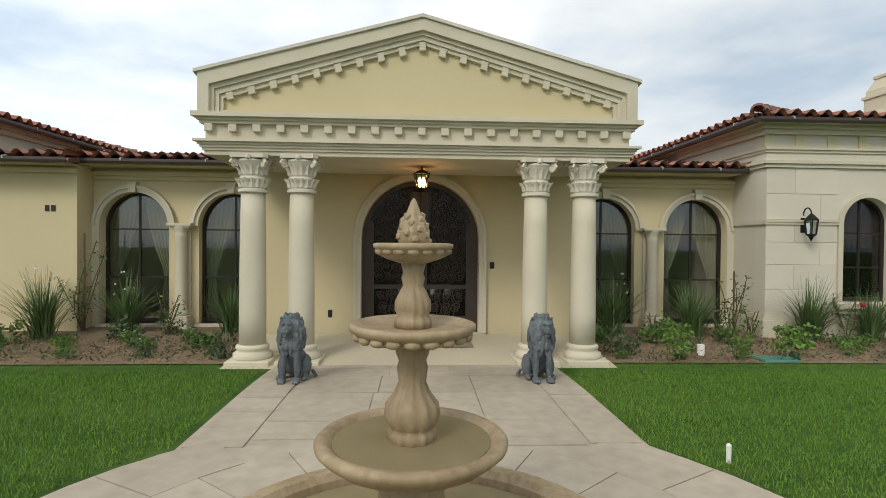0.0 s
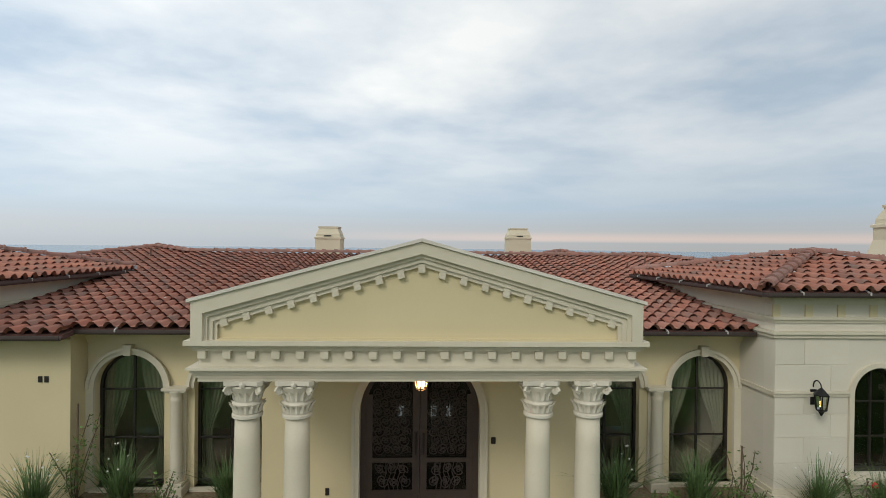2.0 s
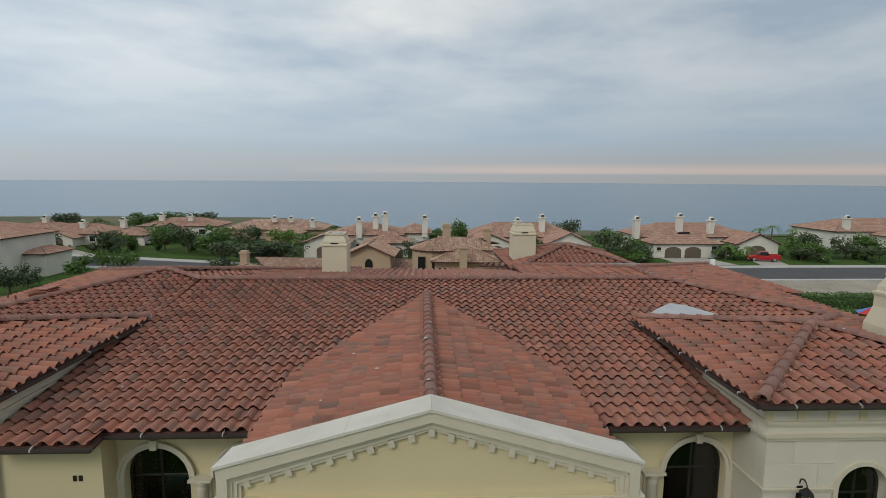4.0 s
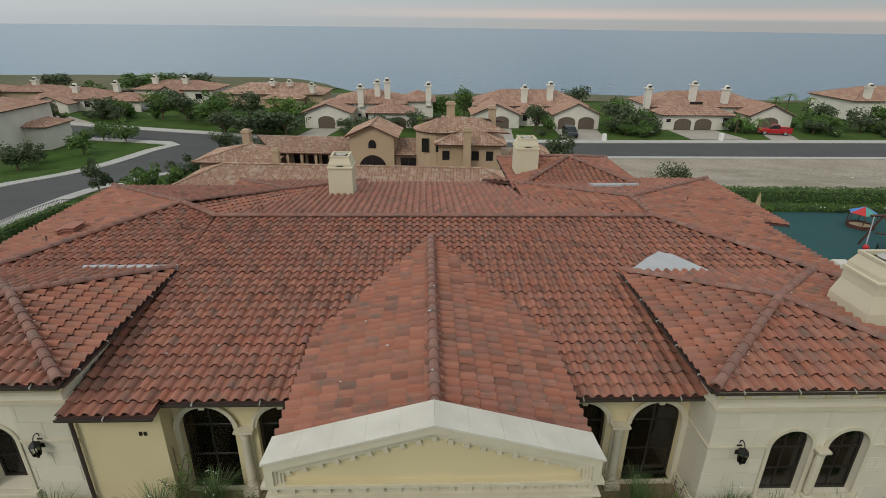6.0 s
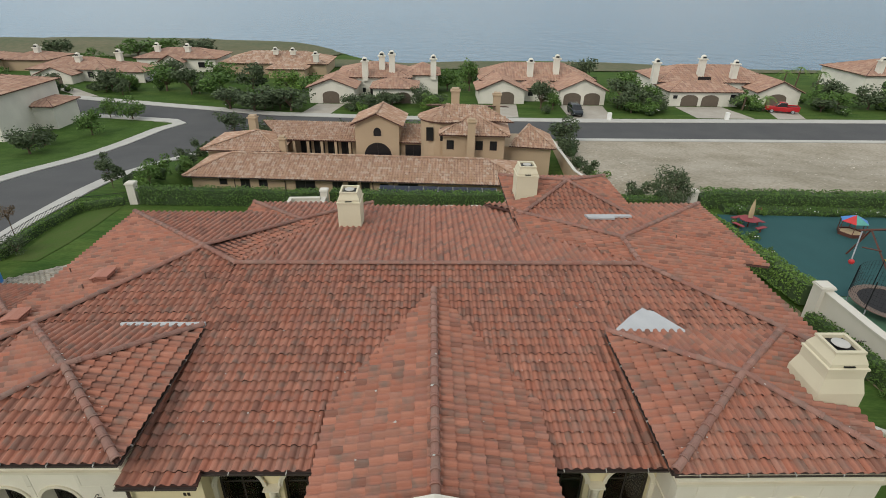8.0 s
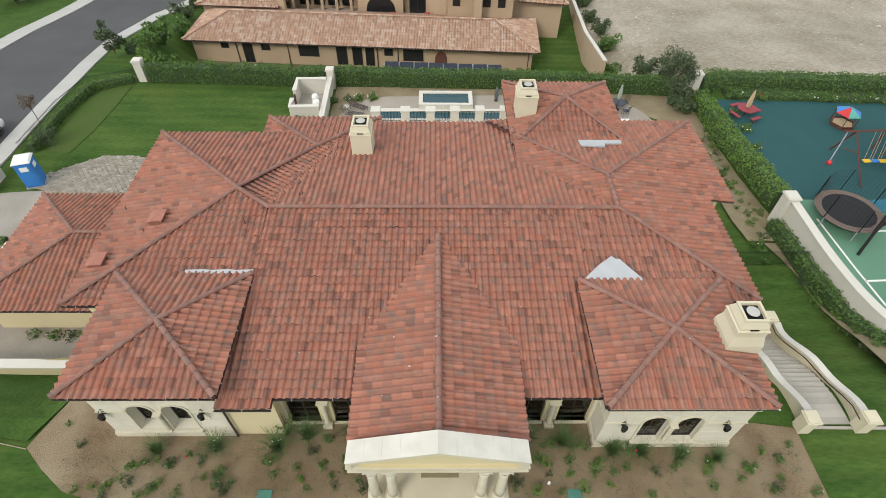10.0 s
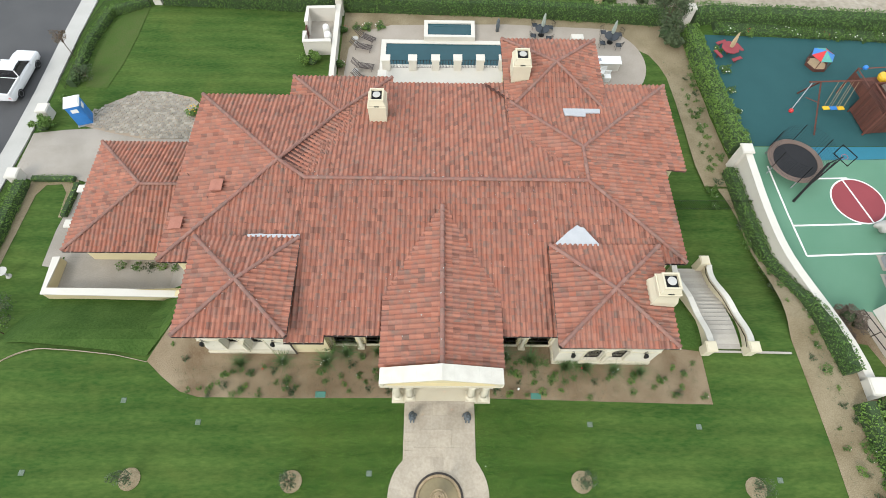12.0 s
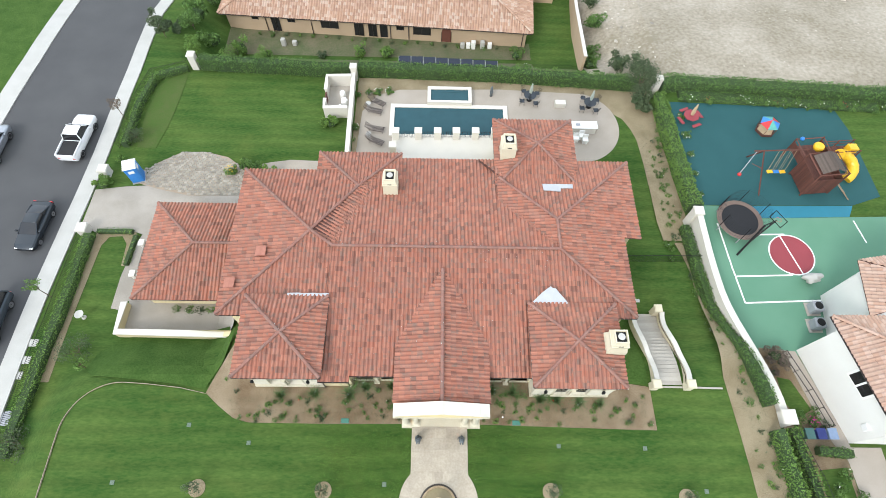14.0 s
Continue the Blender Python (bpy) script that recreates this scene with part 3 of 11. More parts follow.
def roof_slope(poly, parent, material=M_TILE, w=TW, length=TL, singles=None, over=0.06, deck=True, name="roof_slope"):
    """A tiled slope: poly is convex, counter-clockwise from above, its first edge the eave."""
    poly = [q for k, q in enumerate(poly) if (Vector(q) - Vector(poly[k - 1])).length > 0.02]
    p, u, v, n = slope_of(poly)
    bm = BM()
    bm.faces.new([bm.verts.new(q) for q in p])
    ret = bmesh.ops.extrude_face_region(bm, geom=bm.faces[:])
    bmesh.ops.translate(bm, vec=(0, 0, -0.09), verts=[g for g in ret["geom"] if isinstance(g, bmesh.types.BMVert)])
    slab = part(name, bm, M_DECK, parent)
    us = [(q - p[0]).dot(u) for q in p]
    vs = [(q - p[0]).dot(v) for q in p]
    i0, i1 = math.floor(min(us) / w) - 1, math.ceil(max(us) / w) + 1
    j1 = math.ceil(max(vs) / length) + 1
    rnd = random.Random(int(abs(p[0].x * 71 + p[0].y * 13) * 10))
    verts, faces, loose = [], [], []
    xy = [(q.x, q.y) for q in p]

    def inside(q, pad):
        for k in range(len(xy)):
            (x0, y0), (x1, y1) = xy[k], xy[(k + 1) % len(xy)]
            ln = math.hypot(x1 - x0, y1 - y0)
            if ((x1 - x0) * (q.y - y0) - (y1 - y0) * (q.x - x0)) / ln < -pad:
                return False
        return True
    for j in range(0, j1):
        jit = rnd.uniform(-0.008, 0.008)
        for i in range(i0, i1):
            o = p[0] + u * (i * w) + v * (j * length - over)
            c = o + u * (w / 2) + v * (length / 2)
            if not inside(c, 0.34):
                continue
            lift = rnd.gauss(0, 0.003)
            q = o + v * (jit + rnd.gauss(0, 0.006)) + n * lift
            if singles and singles(c) and inside(c, -0.2):
                loose.append(q)
                continue
            b = len(verts)
            tw = rnd.gauss(0, 0.004)
            uu = (u + v * tw)
            verts += tile_points(q, uu, v, n, w, length)
            faces += [tuple(b + k for k in f) for f in TILE_FACES]
    if verts:
        bm = BM()
        bv = [bm.verts.new(q) for q in verts]
        for f in faces:
            bm.faces.new([bv[k] for k in f])
        grown = []
        m = len(xy)
        for k in range(m):      # eave edge keeps its overhang
            grown.append(xy[k])
        if over:
            d = Vector((v.x, v.y, 0)).normalized() * (over + 0.05)
            grown[0] = (xy[0][0] - d.x, xy[0][1] - d.y)
            grown[1] = (xy[1][0] - d.x, xy[1][1] - d.y)
        clip_bm(bm, grown)
        part("tile_field", bm, material, slab)
        slab.children[0]["kind"] = "stuff"
    if loose:
        me = bpy.data.meshes.new("roof_tile")
        me.from_pydata([tuple(q) for q in tile_points(Vector((0, 0, 0)), u, v, n, w, length)], [], TILE_FACES)
        me.materials.append(material)
        base = offset_of(slab) - SHIFT
        for q in loose:
            t = new("roof_tile", me)
            t.parent, t.location = slab, q - base
    return slab


def ridge(a, b, parent, r=0.112, material=M_CAP, step=0.42):
    """A row of half-round cap tiles along a ridge or hip."""
    a, b = Vector(a), Vector(b)
    d = (b - a)
    cnt = max(1, round(d.length / step))
    t = d.normalized()
    side = t.cross(Vector((0, 0, 1))).normalized()
    up = side.cross(t).normalized()
    verts, faces = [], []
    rnd = random.Random(int(abs(a.x * 31 + b.y * 17) * 10))
    for k in range(cnt):
        p0, p1 = a + d * (k / cnt) + up * rnd.gauss(0, 0.004), a + d * ((k + 1.12) / cnt)
        base = len(verts)
        at = lambda q: p0 + (p1 - p0) * q
        rows = ((p0, r * 0.98, 0.10), (p0, r * 1.16, 0.122), (at(0.09), r * 1.16, 0.121), (at(0.10), r * 1.04, 0.119), (at(0.17), r * 1.04, 0.118), (at(0.18), r * 1.13, 0.118), (at(0.25), r * 1.12, 0.117), (at(0.26), r * 1.0, 0.115), (p1, r * 0.92, 0.108))
        for p, rr, lift in rows:
            for i in range(7):
                g = math.pi * i / 6
                verts.append(p + side * (rr * math.cos(g)) + up * (rr * math.sin(g) * 0.9 + lift))
        faces += [(base + m * 7 + i, base + m * 7 + i + 1, base + m * 7 + 8 + i, base + m * 7 + 7 + i) for m in range(len(rows) - 1) for i in range(6)]
    return raw("ridge_cap", verts, faces, material, parent, kind="stuff")


def gutter(a, b, parent, h=0.075, w=0.085, name="gutter"):
    """Dark half-box gutter with straps under an eave, on the outer side of the line a to b (house on its left)."""
    a, b = Vector(a), Vector(b)
    t = (b - a).normalized()
    o = Vector((t.y, -t.x, 0))
    bm = BM()
    loops = []
    for p in (a, b):
        loops.append([tuple(p + o * s + Vector((0, 0, z))) for s, z in ((0.0, -0.02), (0.0, -0.02 - h), (w * 0.8, -0.02 - h), (w, -0.02 - h * 0.5), (w, -0.01), (w - 0.012, -0.01), (w - 0.02, -0.06), (0.012, -0.07))])
    rings(bm, loops)
    g = part(name, bm, M_GUTTER, parent)
    cnt = int((b - a).length / 1.1)
    for k in range(cnt):
        p = a + (b - a) * ((k + 0.5) / cnt)
        bm = BM()
        s = t * 0.012
        rings(bm, [[tuple(p - s + o * -0.05 + Vector((0, 0, 0.045))), tuple(p - s + o * (w + 0.012) + Vector((0, 0, 0.0))), tuple(p - s + o * (w + 0.012) + Vector((0, 0, -0.05)))],
                   [tuple(p + s + o * -0.05 + Vector((0, 0, 0.045))), tuple(p + s + o * (w + 0.012) + Vector((0, 0, 0.0))), tuple(p + s + o * (w + 0.012) + Vector((0, 0, -0.05)))]])
        part("strap", bm, M_WALK, g)
    return g


def hip_roof(x0, x1, y0, y1, ze, apex, parent, sides="SENW", material=M_TILE, ridge_to=None, caps=True, gut="SEW"):
    """Four slopes up to one peak."""
    ax, ay, az = apex
    A, B, C, D = (x0, y0, ze), (x1, y0, ze), (x1, y1, ze), (x0, y1, ze)
    P = (ax, ay, az)
    for s, poly in (("S", (A, B, P)), ("E", (B, C, P)), ("N", (C, D, P)), ("W", (D, A, P))):
        if s in sides:
            roof_slope(poly, parent, material)
    if caps:
        for q in (A, B, C, D):
            ridge(q, P, parent, material=M_CAP if material is M_TILE else material)
        bm = BM()
        lathe(bm, [(0.15, -0.02), (0.15, 0.09), (0.09, 0.15), (0.01, 0.17)], 10, P)
        part("finial_cap", bm, M_PINK_TILE, parent)
    for s, a, b in (("S", A, B), ("E", B, C), ("N", C, D), ("W", D, A)):
        if s in gut:
            gutter(a, b, parent)


RZ, SL = 4.15, 0.128                     # main ridge height and main slope
RY = 18.9
RX0, RX1 = -7.9, 8.75
EY = 9.75                               # front eave line


def zmain(y): return RZ - SL * abs(y - RY)


LW = (-9.6, 20.1, RZ + SL * 1.2)       # west peak
SW_ = 0.18                              # steeper slope of the west wing
XW, XE = -15.67, 13.795                    # west and east eaves
YB = 27.6                               # rear eave
ZW = LW[2] - SW_ * (LW[0] - XW)
YWF = 13.855                            # south end of the west eave
WB = ((LW[2] - ZW) + (LW[0] - XW) * (LW[2] - RZ) / (LW[0] - RX0) * -1) / ((LW[1] - YWF) + (LW[0] - XW) * (LW[1] - RY) / (RX0 - LW[0]))   # fall of the west front slope along y
WA = ((LW[1] - RY) * WB - (LW[2] - RZ)) / (RX0 - LW[0])                                # and along x
ZWI = LW[2] + WA * (RX0 - LW[0]) - WB * (LW[1] - YWF)                                    # its inner eave end
ZE = RZ - SL * (XE - RX1)
YEF = RY - (RZ - ZE) / SL
# front main slope, in three strips
roof_slope(((-8.15, EY, zmain(EY)), (6.6, EY, zmain(EY)), (6.6, RY, RZ), (-7.9, RY, RZ), (-8.15, 13.9, zmain(13.9))), house)
BY = EY - 0.385                        # the bay's eave comes one course further out
roof_slope(((-8.15, BY, zmain(BY)), (-6.05, BY, zmain(BY)), (-6.05, EY - 0.05, zmain(EY - 0.05)), (-8.15, EY - 0.05, zmain(EY - 0.05))), house)
roof_slope(((XW, YWF, ZW), (RX0, YWF, ZWI), (RX0, RY, RZ), LW), house)
bm = BM()
yprism(bm, [(XW + 0.2, ZW - 0.1), (-12.9, ZW - 0.1), (-12.9, 2.5), (XW + 0.2, 2.5)], YWF + 0.5, YWF + 0.75)
part("wall", bm, M_CREAM, house)
roof_slope(((6.6, YEF, ZE), (XE, YEF, ZE), (RX1, RY, RZ), (6.6, RY, RZ)), house)
# rear main slope
roof_slope(((4.6, YB, zmain(YB)), (-7.0, YB, zmain(YB)), (RX0, RY, RZ), (RX1, RY, RZ)), house)
# west wing: long west slope, north slope
YWN = LW[1] + (LW[0] - XW)
roof_slope(((XW, YWN, ZW), (XW, YWF, ZW), LW), house)
A2 = (-6.5, 24.55, 3.52)
roof_slope(((-6.9, YWN, ZW), (XW, YWN, ZW), LW, A2), house)
roof_slope(((RX0, RY, RZ), (-4.9, 24.6, zmain(24.6) - 0.05), A2, LW), house, over=0)
# east block: the ridge turns north, with an eave that steps out
YN2, YNE = 21.4, 27.4
EWX, EWY0 = 15.15, 20.3
EWZ = RZ - SL * (EWX - RX1)
roof_slope(((XE, YEF, ZE), (XE, EWY0, ZE), (RX1, EWY0, RZ), (RX1, RY, RZ)), house)
roof_slope(((EWX, EWY0, EWZ), (EWX, YNE, EWZ), (RX1, YN2, RZ), (RX1, EWY0, RZ)), house)
roof_slope(((EWX, YNE, EWZ), (3.0, YNE, EWZ), (RX1, YN2, RZ)), house)
ZQ = RZ - SL * (RX1 - 4.4)
roof_slope(((4.4, 25.6, ZQ), (4.4, RY + 4.35, ZQ), (RX1, RY, RZ), (RX1, YN2, RZ)), house, over=0)
for a, b in (((RX0, RY, RZ), (RX1, RY, RZ)), (LW, (RX0, RY, RZ)), ((XW, YWF, ZW), LW), ((XW, YWN, ZW), LW), ((XE, YEF, ZE), (RX1, RY, RZ)),
             ((RX1, RY, RZ), (RX1, YN2, RZ)), ((EWX, YNE, EWZ), (RX1, YN2, RZ)), ((4.6, 25.5, ZQ), (RX1, YN2, RZ)), (LW, A2)):
    ridge(a, b, house)
for a, b in (((-8.15, BY - 0.04, zmain(BY)), (-6.05, BY - 0.04, zmain(BY))), ((-6.1, EY - 0.02, zmain(EY)), (-3.05, EY - 0.02, zmain(EY))), ((3.05, EY, zmain(EY)), (6.5, EY, zmain(EY))), ((XW, YWN, ZW), (XW, YWF, ZW)),
             ((XE, YEF, ZE), (XE, 20.2, ZE)), ((EWX, EWY0, EWZ), (EWX, YNE, EWZ)), ((XW, YWF, ZW), (-13.2, YWF, ZW)), ((12.0, YEF, ZE), (XE, YEF, ZE))):
    gutter(a, b, house)
# pavilions
hip_roof(-13.6, -7.85, 9.35, 15.1, 3.78, (-10.7, 12.25, 4.40), house)
hip_roof(6.15, 12.25, 8.9, 14.75, 3.80, (9.25, 11.88, 4.40), house)
hip_roof(4.35, 10.95, 24.8, 31.6, 3.45, (7.8, 28.5, 4.25), house, gut="SENW")
bm = BM()
box(bm, 4.7, 10.6, 25.15, 31.3, 2.4, 3.44)
part("wall", bm, M_CREAM, house)
# rear-west pavilion with its short ridge
hip_roof(-10.0, -3.3, 21.4, 28.2, 2.95, A2, house, sides="ENW", gut="N", caps=False)
ridge((-10.0, 28.2, 2.95), A2, house)
ridge((-3.3, 28.2, 2.95), A2, house)
# grey felt where tiles are missing
bm = BM()
bm.faces.new([bm.verts.new((x, y, zmain(y) + 0.235)) for x, y in ((6.40, 14.8), (9.05, 14.7), (8.6, 15.25), (8.15, 15.83), (7.95, 15.86), (7.8, 16.0), (7.2, 15.55))])
part("flashing", bm, M_FLASH, house, "bare grey felt where roof tiles are missing")
bm = BM()
prism(bm, [(-10.72 + k * 0.08, 15.10 + 0.05 * math.cos(k * math.pi / 2)) for k in range(37)] + [(-7.84 - k * 0.36, 15.30 - 0.02 * (k % 3)) for k in range(9)], 3.70, 3.888)
part("flashing", bm, M_FLASH, house, "strip of pale roof flashing")
bm = BM()
zs_ = (RZ - (RZ - EWZ) / (YNE - YN2) * (24.2 - YN2) + 0.2, RZ - (RZ - EWZ) / (YNE - YN2) * (25.0 - YN2) + 0.2)
rings(bm, [[(x, y, z - d) for x, y, z in ((8.0, 24.2, zs_[0]), (9.3, 24.1, zs_[0] + 0.015), (9.35, 24.45, zs_[0] - 0.04), (10.3, 24.45, zs_[0] - 0.04), (10.35, 24.85, zs_[1]), (7.95, 24.85, zs_[1]))] for d in (0.0, 0.1)])
part("flashing", bm, M_FLASH, house, "strip of pale roof flashing")
# garage wing roof, one storey lower
GX0, GX1, GY0, GY1, GZ, GR = -24.2, -15.3, 16.55, 25.4, -0.85, 0.28
GP = (-19.85, 21.0, GR)
roof_slope(((GX0, GY1, GZ), (GX0, GY0, GZ), GP), house)
roof_slope(((GX0, GY0, GZ), (GX1, GY0, GZ), (GX1, 21.0, GR), GP), house)
roof_slope(((GX1, GY1, GZ), (GX0, GY1, GZ), GP, (GX1, 21.0, GR)), house)
for a, b in (((GX0, GY0, GZ), GP), ((GX0, GY1, GZ), GP), (GP, (GX1, 21.0, GR))):
    ridge(a, b, house)
gutter((GX0, GY0, GZ), (GX1, GY0, GZ), house)
gutter((GX0, GY1, GZ), (GX0, GY0, GZ), house)


def arch_wall(bm, x0, x1, z0, z1, y0, y1, openings, n=14):
    """A wall along x between y0 and y1 with round-headed openings (centre, width, sill, crown)."""
    xs = x0
    for cx, w, zb, zt in sorted(openings):
        a, b = cx - w / 2, cx + w / 2
        if a > xs + 1e-4:
            box(bm, xs, a, y0, y1, z0, z1)
        if zb > z0 + 1e-4:
            box(bm, a, b, y0, y1, z0, zb)
        r = w / 2
        zs = zt - r
        arc = [(cx - r * math.cos(math.pi * i / n), zs + r * math.sin(math.pi * i / n)) for i in range(n + 1)]
        for (xa, za), (xb, zb2) in zip(arc, arc[1:]):
            yprism(bm, [(xa, za), (xb, zb2), (xb, z1), (xa, z1)], y0, y1)
        xs = b
    if x1 > xs:
        box(bm, xs, x1, y0, y1, z0, z1)
    bmesh.ops.remove_doubles(bm, verts=bm.verts[:], dist=1e-4)
    return bm


def arch_band(bm, cx, w, zs, y0, y1, r_in, r_out, z_low, n=18):
    """Moulded band round an arched opening, with straight legs down to z_low."""
    for i in range(n):
        a, b = math.pi * i / n, math.pi * (i + 1) / n
        yprism(bm, [(cx - r_in * math.cos(a), zs + r_in * math.sin(a)), (cx - r_out * math.cos(a), zs + r_out * math.sin(a)),
                    (cx - r_out * math.cos(b), zs + r_out * math.sin(b)), (cx - r_in * math.cos(b), zs + r_in * math.sin(b))], y0, y1)
    if z_low is not None:
        box(bm, cx - r_out, cx - r_in, y0, y1, z_low, zs)
        box(bm, cx + r_in, cx + r_out, y0, y1, z_low, zs)
    return bm


def arch_window(cx, w, zb, zt, y, parent, curtains=True, rails=(0.35, 0.72)):
    """Round-headed bronze window set back in its opening."""
    r = w / 2
    zs = zt - r
    win = thing("window", (cx, y, zb), "", "")
    for k in ("label", "category", "group", "kind"):
        if k in win:
            del win[k]
    win.parent = parent
    win.location = Vector((cx, y, zb)) + SHIFT - offset_of(parent)
    bm = BM()
    n = 16
    f = 0.055
    for i in range(n):
        a, b = math.pi * i / n, math.pi * (i + 1) / n
        yprism(bm, [(cx - (r - f) * math.cos(a), zs + (r - f) * math.sin(a)), (cx - r * math.cos(a), zs + r * math.sin(a)),
                    (cx - r * math.cos(b), zs + r * math.sin(b)), (cx - (r - f) * math.cos(b), zs + (r - f) * math.sin(b))], y, y + 0.06)
    box(bm, cx - r, cx - r + f, y, y + 0.06, zb, zs)
    box(bm, cx + r - f, cx + r, y, y + 0.06, zb, zs)
    box(bm, cx - r + f, cx + r - f, y, y + 0.06, zb, zb + 0.08)
    box(bm, cx - 0.018, cx + 0.018, y + 0.01, y + 0.05, zb + 0.08, zt - 0.05)
    for q in rails:
        zz = zb + (zt - zb) * q
        box(bm, cx - r + f, cx + r - f, y + 0.012, y + 0.048, zz - 0.014, zz + 0.014)
    part("frame", bm, M_BRONZE, win)
    bm = BM()
    poly = [(cx - r + 0.02, zb + 0.02), (cx + r - 0.02, zb + 0.02)] + [(cx + (r - 0.02) * math.cos(math.pi * i / n), zs + (r - 0.02) * math.sin(math.pi * i / n)) for i in range(n + 1)]
    yprism(bm, poly, y + 0.028, y + 0.034)
    g = part("pane", bm, M_GLASS, win)
    g.visible_shadow = False
    if curtains:
        for s in (-1, 1):
            bm = BM()
            loops = []
            for k in range(13):
                q = k / 12
                z = zt - 0.08 - (zt - zb - 0.12) * q
                tie = 0.62
                wid = r * (0.92 - 0.62 * (q / tie) ** 1.6) if q < tie else r * (0.30 + 0.16 * (q - tie) / (1 - tie))
                row = []
                for i in range(27):
                    x = cx + s * (r * 0.97 - wid * i / 26)
                    row.append((x, y + 0.13 + 0.022 * math.sin(i * 1.55 + 0.8 * q), z))
                loops.append(row)
            rings(bm, loops, cap=False, closed=False)
            part("curtain", bm, M_CURTAIN, win, "sage green tied-back curtain", smooth=True)
    return win


def room_box(x0, x1, y0, y1, z0, z1, parent):
    """A dim closed room behind windows: floor, back, sides, ceiling."""
    bm = BM()
    t = 0.08
    box(bm, x0, x1, y1, y1 + t, z0, z1)
    box(bm, x0 - t, x0, y0, y1 + t, z0, z1)
    box(bm, x1, x1 + t, y0, y1 + t, z0, z1)
    box(bm, x0, x1, y0, y1, z0 - t, z0)
    box(bm, x0, x1, y0, y1, z1, z1 + t)
    part("room", bm, M_ROOM, parent)


# front wall bays with paired arched windows
WY = 10.29
for s in (-1, 1):
    xa, xb = (-6.24, -2.63) if s < 0 else (2.97, 6.62)
    c1, c2 = (-5.40, -3.54) if s < 0 else (3.86, 5.77)
    ww, zb, zt = 1.29, -0.14, 2.41
    bm = BM()
    arch_wall(bm, xa, xb, -0.5, 3.0, WY, WY + 0.3, [(c1, ww, zb, zt), (c2, ww, zb, zt)])
    part("wall", bm, M_CREAM, house)
    room_box(xa + 0.1, xb - 0.1, WY + 0.3, WY + 3.2, -0.1, 2.8, house)
    for c in (c1, c2):
        arch_window(c, ww, zb, zt, WY + 0.16, house)
        bm = BM()
        arch_band(bm, c, ww, zt - ww / 2, WY - 0.06, WY + 0.01, ww / 2, ww / 2 + 0.10, None)
        arch_band(bm, c, ww, zt - ww / 2, WY - 0.10, WY - 0.055, ww / 2 + 0.075, ww / 2 + 0.135, None)
        part("arch_moulding", bm, M_TRIM, house)
        bm = BM()
        yprism(bm, [(c - 0.06, zt - 0.01), (c + 0.06, zt - 0.01), (c + 0.085, zt + 0.19), (c - 0.085, zt + 0.19)], WY - 0.14, WY)
        part("keystone", bm, M_TRIM, house)
        bm = BM()
        box(bm, c - ww / 2 - 0.05, c + ww / 2 + 0.05, WY - 0.12, WY + 0.16, zb - 0.10, zb)
        part("sill", bm, M_TRIM, house)
    mid = (c1 + c2) / 2
    zsp = zt - ww / 2
    # half column on the pier between the windows
    bm = BM()
    box(bm, mid - 0.15, mid + 0.15, WY - 0.05, WY, -0.4, zsp)
    part("pilaster", bm, M_TRIM, house)
    bm = BM()
    lathe(bm, [(0.15, 0), (0.15, 0.05), (0.125, 0.09), (0.115, 0.12), (0.105, zsp - 0.26), (0.12, zsp - 0.22), (0.11, zsp - 0.19), (0.105, zsp - 0.14), (0.15, zsp - 0.06), (0.15, zsp - 0.03)], 16, (mid, WY - 0.12, 0.03))
    col = part("half_column", bm, M_TRIM, house, smooth=True)
    bm = BM()
    box(bm, mid - 0.20, mid + 0.20, WY - 0.34, WY, -0.4, -0.02, 0.015)
    box(bm, mid - 0.17, mid + 0.17, WY - 0.29, WY, -0.02, 0.035, 0.01)
    part("base", bm, M_TRIM, col)
    bm = BM()
    box(bm, mid - 0.23, mid + 0.23, WY - 0.27, WY, zsp, zsp + 0.05)
    box(bm, mid - 0.19, mid + 0.19, WY - 0.23, WY, zsp - 0.04, zsp)
    part("abacus", bm, M_TRIM, col)
    for xo, d in ((xa if s < 0 else xb, s),):
        e = c1 - ww / 2 if s < 0 else c2 + ww / 2
        bm = BM()
        box(bm, min(e, e + d * 0.16), max(e, e + d * 0.16), WY - 0.07, WY, -0.4, zsp)
        part("jamb_moulding", bm, M_TRIM, house)
    bm = BM()
    box(bm, xa, xb, WY - 0.10, WY, 2.72, 2.80)
    box(bm, xa, xb, WY - 0.05, WY, 2.64, 2.72)
    part("cornice", bm, M_CREAM, house)
section(0.1, -0.1)
# soffit under the front eave
bm = BM()
box(bm, -8.2, -6.25, BY + 0.12, WY + 0.3, 2.83, 2.86)
box(bm, -6.25, -2.8, EY + 0.12, WY + 0.3, 2.87, 2.90)
part("soffit", bm, M_CREAM, house)
bm = BM()
box(bm, 2.8, 6.3, EY + 0.12, WY + 0.3, 2.87, 2.90)
part("soffit", bm, M_CREAM, house)
# cream bay beside the west pavilion
bm = BM()
box(bm, -8.3, -6.28, 9.88, 10.4, -0.5, 2.85)
box(bm, -8.3, -6.24, 9.80, 9.88, 2.70, 2.79)
part("wall", bm, M_CREAM, house)
# brass figures on the bay, built as plain bars
fig = BM()
for k in range(2):
    box(fig, -6.84 + 0.11 * k, -6.77 + 0.11 * k, 9.865, 9.88, 2.0, 2.11)
part("number_plate_bar", fig, M_BRONZE, house)

section(0.12, 0.0)
